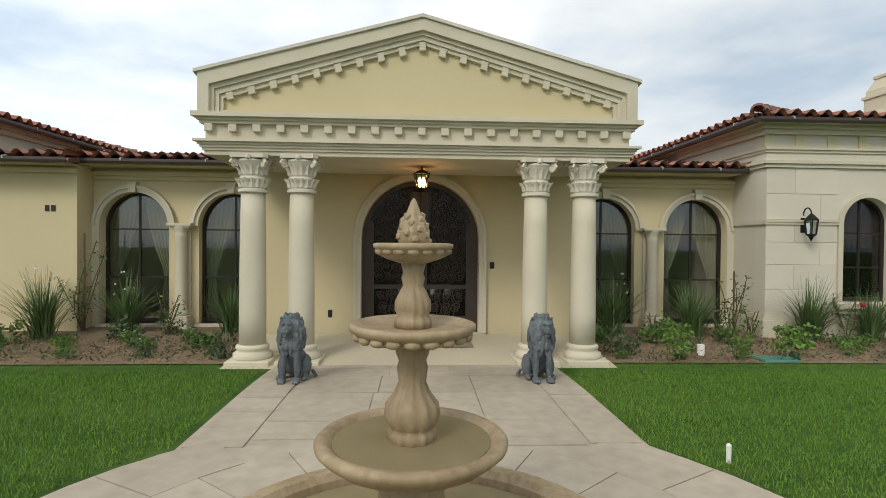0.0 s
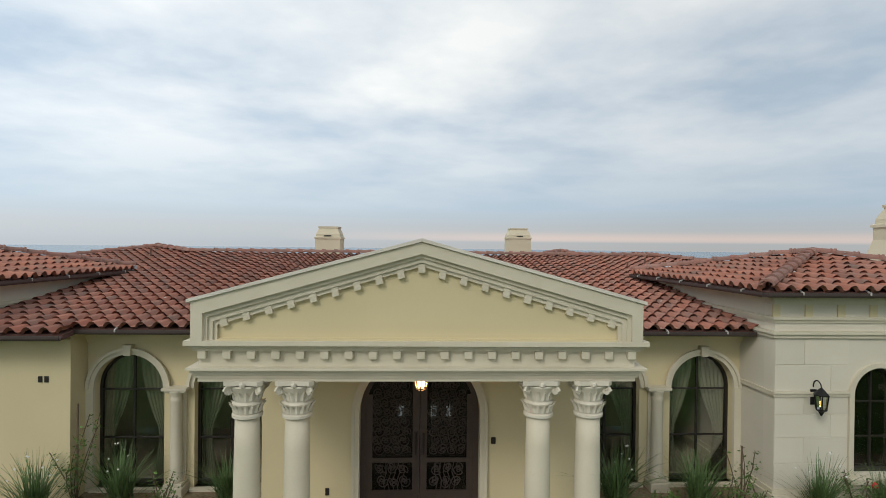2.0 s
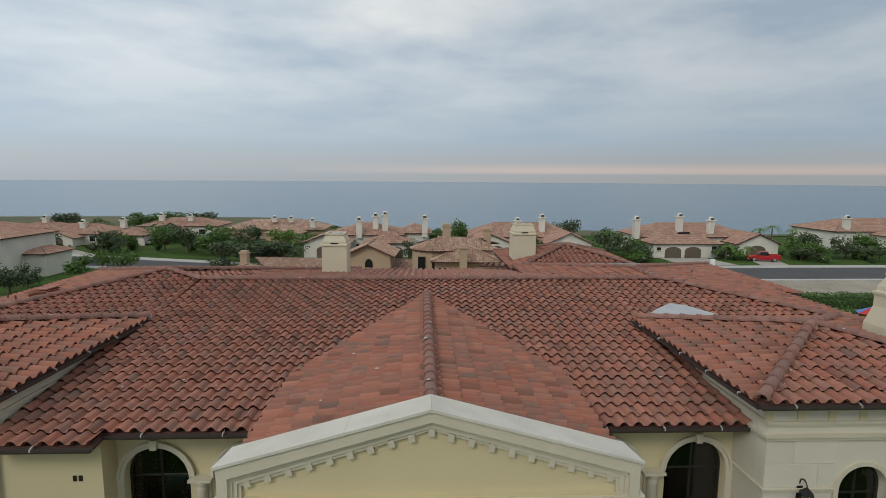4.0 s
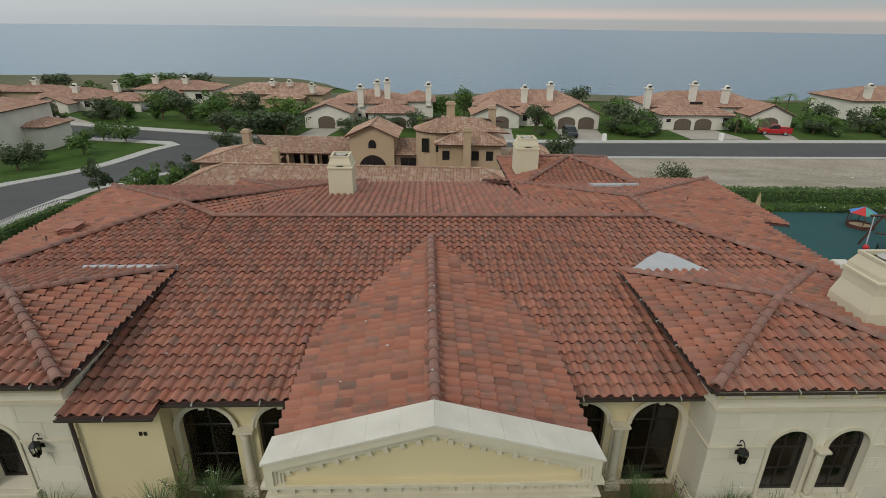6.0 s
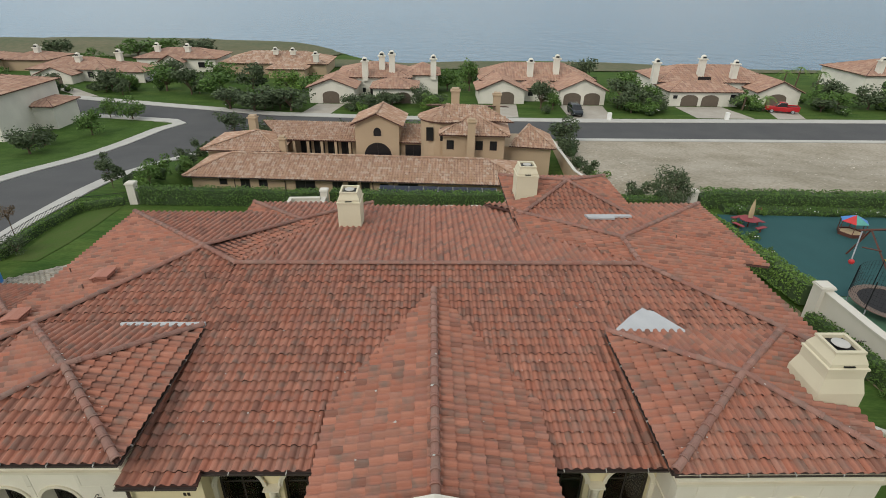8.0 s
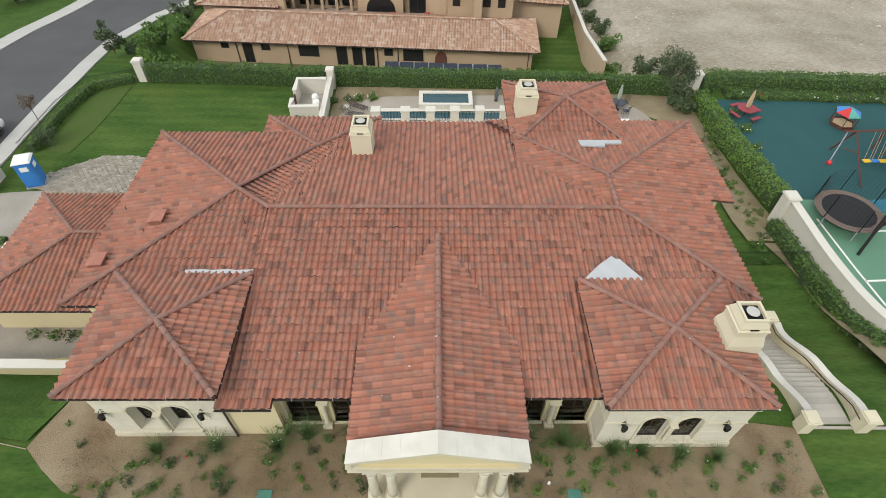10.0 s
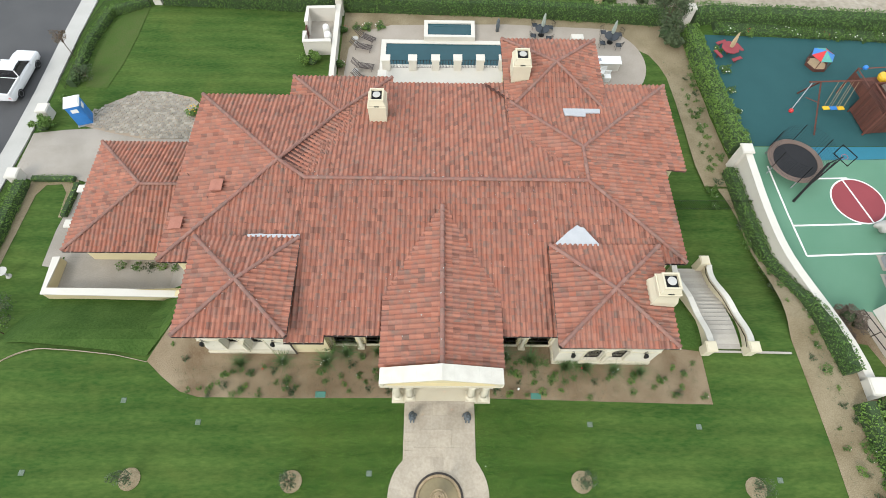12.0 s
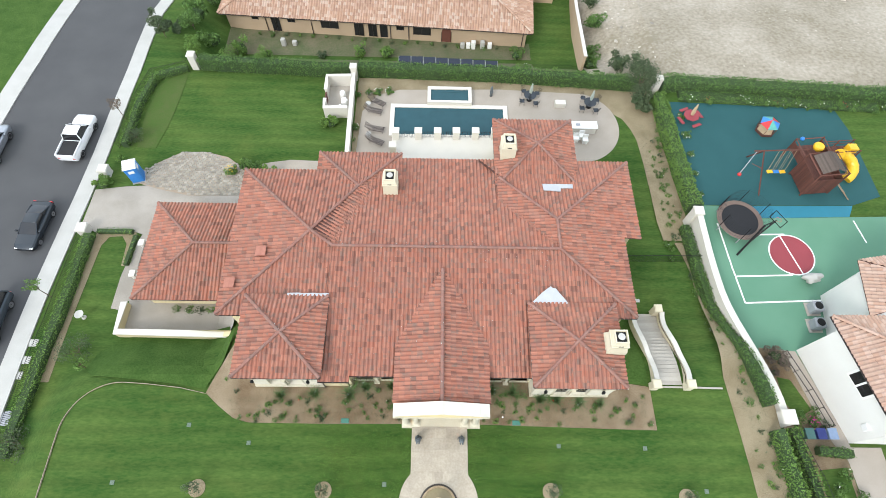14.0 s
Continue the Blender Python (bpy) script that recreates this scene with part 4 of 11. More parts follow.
# entrance wall and door
DY = 9.30
DR = 1.066
DCX = 0.01
DZT, DZB = 2.62, -0.175
bm = BM()
arch_wall(bm, -2.75, 2.85, -0.4, 3.16, DY, DY + 0.35, [(DCX, 2 * DR, DZB, DZT)], 20)
box(bm, -2.75, -2.45, DY + 0.35, WY + 0.3, -0.4, 2.95)
box(bm, 2.55, 2.85, DY + 0.35, WY + 0.3, -0.4, 2.95)
part("wall", bm, M_CREAM, house)
bm = BM()
arch_band(bm, DCX, 0, DZT - DR, DY - 0.05, DY + 0.3, DR - 0.001, DR + 0.11, -0.15, 24)
arch_band(bm, DCX, 0, DZT - DR, DY - 0.07, DY - 0.045, DR + 0.08, DR + 0.135, -0.15, 24)
part("door_surround", bm, M_TRIM, house)

section()
# pale droppings and mortar crumbs lying on the tiles
rng = random.Random(57)
V, F = [], []


def crumb(x, y, z, r):
    k = len(V)
    a = rng.uniform(0, 3.1)
    for q in range(4):
        b = a + q * 1.57
        rr = r * rng.uniform(0.5, 1.3)
        V.append((x + rr * math.cos(b), y + rr * math.sin(b), z + rng.uniform(0, 0.012)))
    V.append((x, y, z + r * 0.6))
    F.extend([(k + q, k + (q + 1) % 4, k + 4) for q in range(4)])


for _ in range(120):
    x, y = rng.uniform(-7.4, 8.2), rng.uniform(10.6, 18.6)
    if abs(x) > 2.6 + 0.0 * y and not (x > 5.9 and y < 15) and not (x < -7.7):
        crumb(x, y, zmain(y) + 0.17, rng.uniform(0.012, 0.035))
for k in range(60):
    crumb(rng.uniform(-7.5, 8.5), RY + rng.gauss(0, 0.25), RZ + 0.16, rng.uniform(0.015, 0.04))
for (x0, x1, y0, y1, ze, (ax, ay, az)) in ((-13.6, -7.85, 9.35, 15.1, 3.72, (-10.7, 12.25, 4.40)), (6.15, 12.25, 8.9, 14.75, 3.72, (9.25, 11.88, 4.40))):
    for k in range(46):
        cx, cy = rng.choice(((x0, y0), (x1, y0), (x0, y1), (x1, y1)))
        q = rng.random()
        crumb(ax + (cx - ax) * q + rng.gauss(0, 0.12), ay + (cy - ay) * q + rng.gauss(0, 0.12), az + (ze - az) * q + 0.17, rng.uniform(0.012, 0.032))
for x, y, r in ((-1.6, 12.05, 0.05), (-0.93, 10.67, 0.06), (0.06, 11.8, 0.06), (0.2, 13.26, 0.05), (0.1, 9.3, 0.05), (-1.9, 9.6, 0.035), (1.5, 10.8, 0.03)):
    crumb(x, y - 0.15, 3.98 - abs(x) * 0.227 + 0.17 + (0.1 if abs(x) < 0.25 else 0), r)
raw("roof_litter", V, F, M_WALK, house, "pale mortar crumbs scattered on the tiles", kind="stuff")

# portico: gable roof, pediment, entablature
section(0.10, -0.15)
PE, PR, PYB = 3.27, 3.98, 17.6           # eave, ridge, and where the ridge dies into the main slope
PVY = RY - (RZ - PE) / SL               # foot of the valleys
roof_slope(((-3.08, PVY, PE), (-3.08, 8.04, PE), (0.04, 8.04, PR), (0.04, PYB, PR)), house, singles=lambda c: c.y < 12.4)
roof_slope(((3.14, 8.04, PE), (3.14, PVY, PE), (0.04, PYB, PR), (0.04, 8.04, PR)), house, singles=lambda c: c.y < 12.4)
ridge((0.04, 8.05, PR + 0.02), (0.04, PYB - 0.3, PR + 0.02), house, r=0.12)
gutter((-3.08, 10.4, PE), (-3.08, 8.04, PE), house)
gutter((3.14, 8.04, PE), (3.14, 10.4, PE), house)
section(0.09, -0.26)
PX, PW = 0.025, 3.01          # portico centre and half width


def band(bm, z0, z1, proj, y_back=DY):
    box(bm, PX - PW - proj, PX + PW + proj, 7.39 - proj, y_back, z0, z1)


bm = BM()
for z0, z1, pr in ((2.68, 2.74, -0.02), (2.74, 2.78, 0.005), (2.78, 2.815, 0.03), (2.815, 2.85, 0.055), (2.85, 2.885, 0.10)):
    band(bm, z0, z1, pr)
    part("architrave_fascia", bm, M_TRIM, house)
    bm = BM()
bm = BM()
band(bm, 2.885, 3.105, -0.03)
part("frieze", bm, M_TRIM, house)
bm = BM()
for z0, z1, pr in ((3.105, 3.145, 0.03), (3.145, 3.185, 0.06), (3.185, 3.25, 0.12)):
    band(bm, z0, z1, pr)
    part("cornice_fascia", bm, M_TRIM, house)
    bm = BM()
for k in range(19):
    x = PX - 2.92 + k * 5.84 / 18
    bm = BM()
    box(bm, x - 0.055, x + 0.055, 7.35, 7.425, 2.995, 3.10, 0.006)
    part("dentil", bm, M_TRIM, house)
bm = BM()
RAKE = (4.585 - 3.769) / 3.10


def rake_ring(bm, d0, d1, y0, y1):
    """Mouldings up the ends and along both rakes, between two offsets from the outer edge."""
    xo = 3.035
    for s in (-1, 1):
        def P(d, top):
            zz = 3.769 - d * 1.03
            return {"foot": (PX + s * (xo - d), 3.25), "knee": (PX + s * (xo - d), zz - 0.0 + RAKE * d * 0.0), "apex": (PX, 4.585 - d * 1.06)}[top]
        a0, a1 = P(d0, "foot"), P(d1, "foot")
        k0, k1 = P(d0, "knee"), P(d1, "knee")
        p0, p1 = P(d0, "apex"), P(d1, "apex")
        bm_ = BM()
        yprism(bm_, [a0, a1, k1, k0], y0, y1)
        part("end_moulding", bm_, M_TRIM, house)
        bm_ = BM()
        yprism(bm_, [k0, k1, p1, p0], y0, y1)
        part("raking_moulding", bm_, M_TRIM, house)


rake_ring(bm, 0.0, 0.15, 7.27, 7.42)
rake_ring(bm, 0.12, 0.15, 7.42, 8.04)
rake_ring(bm, 0.13, 0.20, 7.32, 7.45)
rake_ring(bm, 0.18, 0.26, 7.35, 7.45)
rake_ring(bm, 0.24, 0.31, 7.38, 7.45)
bm = BM()
yprism(bm, [(PX - 2.86, 3.25), (PX + 2.86, 3.25), (PX + 2.86, 3.501), (PX, 4.294), (PX - 2.86, 3.501)], 7.43, 8.0)
part("tympanum", bm, M_CREAM, house, "smooth cream stucco gable panel")
bm = BM()
for s in (-1, 1):
    yprism(bm, [(PX + s * 3.05, 3.762), (PX + s * 3.05, 3.780), (PX, 4.605), (PX, 4.587)], 7.30, 8.06)
for v in bm.verts:
    v.co.z -= 0.15 * (v.co.y - 7.30)
cap = part("pediment_cap", bm, M_COPING, house, "pale weathered coping slab")
for s in (-1, 1):
    for k in range(5):
        q0, q1 = k / 5 + 0.0004, (k + 1) / 5 - 0.0004
        bm = BM()
        yprism(bm, [(PX + s * 3.085 * q, 4.592 - (4.592 - 3.76) * q + dz) for q, dz in ((q0, 0), (q1, 0), (q1, 0.045), (q0, 0.045))], 7.24, 8.085)
        for v in bm.verts:
            v.co.z -= 0.15 * (v.co.y - 7.24)
        part("coping_stone", bm, M_COPING, cap)
for k in range(19):
    x = PX - 2.65 + k * 5.30 / 18
    z = 4.585 - 0.31 * 1.06 - abs(x - PX) * (4.294 - 3.501) / 2.86
    sl = -math.copysign(RAKE, x - PX) if abs(x - PX) > 0.05 else 0
    bm = BM()
    yprism(bm, [(x - 0.045, z + 0.03 - sl * 0.05), (x + 0.045, z + 0.03 + sl * 0.05), (x + 0.045 + sl * 0.09, z - 0.085 + sl * 0.05), (x - 0.045 + sl * 0.09, z - 0.085 - sl * 0.05)], 7.36, 7.44)
    part("dentil", bm, M_TRIM, house)
# porch ceiling and floor
M_PORCH = mat("porch_stone", (0.54, 0.49, 0.365), 0.8, col2=(0.46, 0.41, 0.30), scale=1.0, fine=30, amount=0.4, bump=0.1)
bm = BM()
box(bm, PX - 2.7, PX + 2.7, 7.3, DY, 3.24, 3.27)
part("porch_ceiling", bm, M_CREAM, house)
bm = BM()
rings(bm, [[(x, 7.17, -0.5), (x, 7.17, -0.232), (x, 8.4, -0.142), (x, DY, -0.14), (x, DY, -0.5)] for x in (PX - 2.7, PX + 2.76)])
part("porch_floor", bm, M_PORCH, house, "pale smooth stone porch floor")


def column(x, y, z0, z1, r, parent):
    h = z1 - z0
    bm = BM()
    prof = [(r * 1.0, 0.20)] + [(r * (1.0 - 0.12 * (q ** 2)), 0.20 + (h - 0.72) * q) for q in (0.2, 0.4, 0.6, 0.8, 1.0)]
    lathe(bm, prof, 28, (x, y, z0))
    shaft = part("column", bm, M_TRIM, parent, smooth=True)
    for zz in (0.85, 1.55):
        bm = BM()
        lathe(bm, [(r * 0.997 - 0.02 * r * zz, zz), (r * 0.997 - 0.02 * r * zz, zz + 0.006)], 28, (x, y, z0))
        part("joint", bm, M_TRIM, shaft)
    bm = BM()
    lathe(bm, [(r * 1.42, 0.0), (r * 1.45, 0.03), (r * 1.42, 0.08), (r * 1.2, 0.10), (r * 1.16, 0.13), (r * 1.24, 0.15), (r * 1.22, 0.185), (r * 1.03, 0.205)], 28, (x, y, z0))
    part("base", bm, M_TRIM, shaft, smooth=True)
    bm = BM()
    zc = z0 + h - 0.535
    lathe(bm, [(r * 0.9, 0.0), (r * 1.10, 0.012), (r * 1.10, 0.05), (r * 0.92, 0.065), (r * 0.95, 0.15), (r * 1.05, 0.175), (r * 1.10, 0.20), (r * 0.93, 0.225), (r * 0.96, 0.28), (r * 1.1, 0.36), (r * 1.35, 0.44), (r * 1.3, 0.46)], 28, (x, y, zc))
    for k in range(16):     # two rings of curled leaves, tips bent outwards
        a = 2 * math.pi * (k + 0.5) / 16
        c, s_ = math.cos(a), math.sin(a)
        for base, tall, wide in ((0.075, 0.125, 0.036), (0.25, 0.13, 0.034)):
            lp = []
            for q, out in ((0.0, 0.94), (0.45, 1.0), (0.8, 1.13), (1.0, 1.24)):
                w = wide * (1.0 - 0.55 * q * q)
                cx, cy, cz = x + r * out * c, y + r * out * s_, zc + base + tall * q
                lp.append([(cx - s_ * w, cy + c * w, cz), (cx + c * 0.022, cy + s_ * 0.022, cz + 0.004), (cx + s_ * w, cy - c * w, cz), (cx - c * 0.012, cy - s_ * 0.012, cz)])
            rings(bm, lp)
    for k in range(4):      # corner volutes and the flower between them
        a = math.pi / 4 + k * math.pi / 2
        c, s_ = math.cos(a), math.sin(a)
        pts = []
        for i in range(15):
            q = i / 14
            g = 4.4 * math.pi * q
            rr = 0.066 * (1 - 0.82 * q)
            out = r * 1.42 + 0.012 + rr * math.cos(g)
            pts.append((x + out * c, y + out * s_, zc + 0.40 + rr * math.sin(g)))
        pipe(bm, pts, 0.021, 5)
        b = a + math.pi / 4
        bmesh.ops.create_icosphere(bm, subdivisions=1, radius=0.046, matrix=Matrix.Translation((x + r * 1.3 * math.cos(b), y + r * 1.3 * math.sin(b), zc + 0.485)))
    s = r * 1.42
    poly = []
    for k in range(4):
        a = math.pi / 4 + k * math.pi / 2
        poly += [(x + s * 1.25 * math.cos(a - 0.12), y + s * 1.25 * math.sin(a - 0.12)), (x + s * 1.25 * math.cos(a + 0.12), y + s * 1.25 * math.sin(a + 0.12)), (x + s * 0.86 * math.cos(a + math.pi / 4), y + s * 0.86 * math.sin(a + math.pi / 4))]
    prism(bm, poly, zc + 0.475, zc + 0.537)
    part("capital", bm, M_LIME, shaft, "carved pale stone capital", smooth=False)
    return shaft


COLS = (-2.35, -1.67, 1.69, 2.405)
for x in COLS:
    column(x, 7.57, -0.165, 2.70, 0.186, house)
for xa, xb in ((-2.69, -1.29), (1.24, 2.73)):
    bm = BM()
    box(bm, xa, xb, 7.185, 7.955, -0.45, -0.235, 0.02)
    part("plinth", bm, M_TRIM, house)
    for x in COLS:
        if xa < x < xb:
            bm = BM()
            box(bm, x - 0.303, x + 0.303, 7.265, 7.875, -0.235, -0.16, 0.012)
            part("plinth_step", bm, M_TRIM, house)

section(0.12, 0.0)
# double entrance door with iron scrolls
door = thing("entrance_door", (DCX, DY + 0.2, DZB), "", "")
for k in ("label", "category"):
    if k in door:
        del door[k]
door.parent = house
door.location = Vector((DCX, DY + 0.2, DZB)) + SHIFT - offset_of(house)
zs = DZT - DR
bm = BM()
arch_band(bm, DCX, 0, zs, DY + 0.16, DY + 0.24, DR - 0.09, DR, DZB, 24)
box(bm, DCX - DR, DCX + DR, DY + 0.16, DY + 0.26, DZB - 0.03, DZB + 0.03)
part("frame", bm, M_DOOR, door)


def half_disc(r, s, zlow, inset):
    """Outline of one leaf: straight below, a quarter arch above."""
    pts = [(DCX + s * inset, zlow), (DCX + s * r, zlow)]
    for i in range(13):
        a = (math.pi / 2) * i / 12
        xx = r * math.cos(a)
        if xx < inset:
            break
        pts.append((DCX + s * xx, zs + r * math.sin(a)))
    pts.append((DCX + s * inset, zs + math.sqrt(r * r - inset * inset)))
    return pts


M_SCROLL = mat("worn_bronze_scroll", (0.07, 0.054, 0.046), 0.55, metal=0.3, scale=8, bump=0.05)


def scroll(bm, x, z, r0, turns, s, y, flip=1, start=0.0):
    pts = []
    n = int(14 * turns)
    for i in range(n + 1):
        q = i / n
        a = start + s * 2 * math.pi * turns * q
        r = r0 * (1 - 0.85 * q)
        pts.append((x + r * math.cos(a), y, z + flip * r * math.sin(a)))
    pipe(bm, pts, 0.010, 4)
    return pts[0]


for s in (-1, 1):
    bm = BM()
    box(bm, *sorted((DCX + s * 0.006, DCX + s * 0.13)), DY + 0.17, DY + 0.23, DZB + 0.03, zs + 0.86)
    box(bm, *sorted((DCX + s * 0.85, DCX + s * 0.985)), DY + 0.17, DY + 0.23, DZB + 0.03, zs + 0.3)
    box(bm, *sorted((DCX + s * 0.13, DCX + s * 0.85)), DY + 0.17, DY + 0.23, DZB + 0.03, DZB + 0.30)
    box(bm, *sorted((DCX + s * 0.13, DCX + s * 0.85)), DY + 0.17, DY + 0.23, DZB + 0.80, DZB + 0.88)
    leaf = part("door_leaf", bm, M_DOOR, door)
    bm = BM()
    yy = DY + 0.19
    grid = [(0.24 + 0.165 * c + (0.05 if k % 2 else 0), 1.02 + 0.165 * k, 0.085 + 0.02 * ((c + k) % 2), 1.5, 1 if (c + k) % 2 else -1) for k in range(10) for c in range(4)]
    grid = [q for q in grid if q[0] < 0.80 and q[1] + DZB < zs + math.sqrt(max(0.0, (DR - 0.16) ** 2 - q[0] ** 2)) - 0.05]
    for (cx, cz, r, t, f) in grid + [(0.26, 0.44, 0.10, 1.5, 1), (0.46, 0.42, 0.09, 1.5, -1), (0.66, 0.44, 0.10, 1.5, 1), (0.30, 0.66, 0.10, 1.5, -1), (0.50, 0.68, 0.09, 1.5, 1), (0.70, 0.66, 0.10, 1.5, -1)]:
        p = scroll(bm, DCX + s * cx, DZB + cz, r, t, s, yy, f, 0.6)
        q = scroll(bm, DCX + s * (cx + 0.02), DZB + cz + 0.05, r * 0.8, t, -s, yy, -f, 2.4)
        pipe(bm, [p, q], 0.009, 4)
        part("iron_scroll", bm, M_SCROLL, leaf)
        bm = BM()
    for x in (0.30, 0.38, 0.46, 0.54, 0.62):
        pipe(bm, [(DCX + s * x, yy, DZB + 0.30), (DCX + s * (x + 0.03), yy, DZB + 0.45), (DCX + s * (x - 0.03), yy, DZB + 0.62), (DCX + s * x, yy, DZB + 0.80)], 0.009, 4)
        part("iron_bar", bm, M_SCROLL, leaf)
        bm = BM()
    bm = BM()
    yprism(bm, half_disc(DR - 0.05, s, DZB + 0.28, 0.1), DY + 0.205, DY + 0.212)
    g = part("pane", bm, M_DOORGLASS, leaf)
    g.visible_shadow = False
    bm = BM()
    box(bm, *sorted((DCX + s * 0.055, DCX + s * 0.085)), DY + 0.12, DY + 0.17, DZB + 0.95, DZB + 1.35, 0.008)
    part("handle", bm, M_BRONZE, leaf)
room_box(-2.4, 2.4, DY + 0.36, DY + 4.5, -0.15, 3.3, house)
# three bright far panes seen through the hall, their daylight painted as emission
for x in (-0.52, 0.33, 0.72):
    bm = BM()
    box(bm, x, x + 0.14, DY + 4.44, DY + 4.46, 0.10, 0.36)
    part("hall_window", bm, lamp_mat("glowing_pane", (0.8, 0.9, 1.0), 0.5), house)
bm = BM()
box(bm, DCX - DR - 0.12, DCX + DR + 0.12, DY - 0.14, DY + 0.16, -0.16, DZB, 0.01)
part("threshold", bm, M_TRIM, house)
bm = BM()
box(bm, 1.28, 1.36, DY - 0.025, DY, 1.02, 1.14, 0.008)
part("intercom", bm, M_BRONZE, house)
bm = BM()
box(bm, -1.64, -1.57, DY - 0.02, DY, 0.13, 0.26, 0.008)
part("outlet_cover", bm, M_BRONZE, house)


def wall_lantern(x, y, z, parent, k=1.0):
    bm = BM()
    box(bm, x - 0.06 * k, x + 0.06 * k, y - 0.02, y, z - 0.12 * k, z + 0.16 * k, 0.005)
    base = part("wall_lantern", bm, M_IRON, parent, "black iron coach lantern")
    bm = BM()
    pts = [(x, y - 0.01, z + 0.08 * k)] + [(x, y - 0.10 * k - 0.10 * k * math.cos(a), z + 0.22 * k + 0.12 * k * math.sin(a)) for a in np.linspace(-0.3, math.pi * 1.05, 9)]
    pipe(bm, pts, 0.012 * k, 6)
    part("bracket", bm, M_IRON, base)
    yl = y - 0.20 * k
    bm = BM()
    for a in range(6):
        g = math.pi / 3 * a
        c, s = math.cos(g), math.sin(g)
        tube(bm, (x + 0.085 * k * c, yl + 0.085 * k * s, z - 0.16 * k), (x + 0.115 * k * c, yl + 0.115 * k * s, z + 0.10 * k), 0.011 * k, 4)
        part("cage_bar", bm, M_IRON, base)
        bm = BM()
    lathe(bm, [(0.125 * k, 0.10 * k), (0.13 * k, 0.115 * k), (0.06 * k, 0.19 * k), (0.02 * k, 0.23 * k)], 6, (x, yl, z))
    part("cap", bm, M_IRON, base)
    bm = BM()
    lathe(bm, [(0.008 * k, -0.27 * k), (0.03 * k, -0.23 * k), (0.05 * k, -0.19 * k), (0.095 * k, -0.16 * k), (0.095 * k, -0.145 * k)], 6, (x, yl, z))
    part("foot", bm, M_IRON, base)
    bm = BM()
    lathe(bm, [(0.075 * k, -0.14 * k), (0.10 * k, 0.09 * k)], 6, (x, yl, z))
    g = part("pane", bm, M_GLASS, base)
    g.visible_shadow = False
    return base


section(0.09, -0.2)
hang = thing("porch_lantern", (0.04, 8.2, 2.70), "lit iron lantern hanging from the porch ceiling", "lantern")
bm = BM()
tube(bm, (0.04, 8.2, 3.24), (0.04, 8.2, 2.62), 0.012, 6)
lathe(bm, [(0.05, 0), (0.05, 0.02)], 8, (0.04, 8.2, 3.225))
part("chain", bm, M_IRON, hang)
bm = BM()
for a in range(8):
    g = math.pi / 4 * a
    tube(bm, (0.04 + 0.075 * math.cos(g), 8.2 + 0.075 * math.sin(g), 2.34), (0.04 + 0.125 * math.cos(g), 8.2 + 0.125 * math.sin(g), 2.56), 0.008, 4)
    part("cage_bar", bm, M_IRON, hang)
    bm = BM()
lathe(bm, [(0.13, 2.56), (0.14, 2.575), (0.07, 2.61), (0.015, 2.63)], 8, (0.04, 8.2, 0))
part("cap", bm, M_IRON, hang)
bm = BM()
lathe(bm, [(0.01, 2.30), (0.05, 2.325), (0.08, 2.335), (0.08, 2.345)], 8, (0.04, 8.2, 0))
part("foot", bm, M_IRON, hang)
bm = BM()
lathe(bm, [(0.068, 2.345), (0.115, 2.555)], 8, (0.04, 8.2, 0))
shade_ = part("lantern_pane", bm, M_GLASS, hang, "clear seeded glass")
shade_.visible_shadow = False
for a in range(4):
    g = math.pi / 2 * a + 0.5
    bm = BM()
    lathe(bm, [(0.010, 2.37), (0.022, 2.42), (0.016, 2.47), (0.003, 2.51)], 8, (0.04 + 0.045 * math.cos(g), 8.2 + 0.045 * math.sin(g), 0))
    part("bulb", bm, M_GLOW, hang)
lamp = new("porch_lantern_light", bpy.data.lights.new("porch_lantern_light", "POINT"))
lamp.data.energy, lamp.data.color, lamp.data.shadow_soft_size = 1.6, (1.0, 0.68, 0.36), 0.06
lamp.location = Vector((0.04, 8.2, 2.40)) + SHIFT

section(0.1, -0.1)
rug = thing("doormat", (0.03, 8.75, -0.138), "navy blue doormat with a tan woven border", "doormat")
bm = BM()
box(bm, -0.64, 0.86, 8.03, 8.99, -0.138, -0.126)
part("border", bm, M_MATEDGE, rug)
bm = BM()
box(bm, -0.47, 0.69, 8.25, 8.96, -0.126, -0.118)
part("woven_top", bm, M_NAVY, rug)

# ---- pavilions ----
section(0.10, -0.07)


def stone_face(x0, x1, y, z0, z1, parent, skip, rows=(0.25, 0.70, 1.15, 1.55, 1.88), face=-1, axis="x", yside=None):
    """Dressed stone blocks set proud of a wall, course by course."""
    rnd = random.Random(5)
    levels = list(rows) + [z1]
    for j, (za, zb) in enumerate(zip(levels, levels[1:])):
        xx = x0 - (0.5 if j % 2 else 0.0)
        while xx < x1:
            spans = [(max(x0, xx), min(x1, xx + 1.05))]
            xx += 1.05
            for s0, s1, sz1 in skip:
                if za < sz1:
                    spans = [q for a, b in spans for q in ((a, min(b, s0)), (max(a, s1), b)) if q[1] - q[0] > 0.1]
            for a, b in spans:
                if b - a < 0.1:
                    continue
                bm = BM()
                if axis == "x":
                    box(bm, a + 0.004, b - 0.004, y - 0.012, y + 0.02, za + 0.004, zb - 0.004, 0.004)
                else:
                    box(bm, y - 0.012 * face, y + 0.02, a + 0.004, b - 0.004, za + 0.004, zb - 0.004, 0.004)
                part("stone_block", bm, M_LIME, parent)


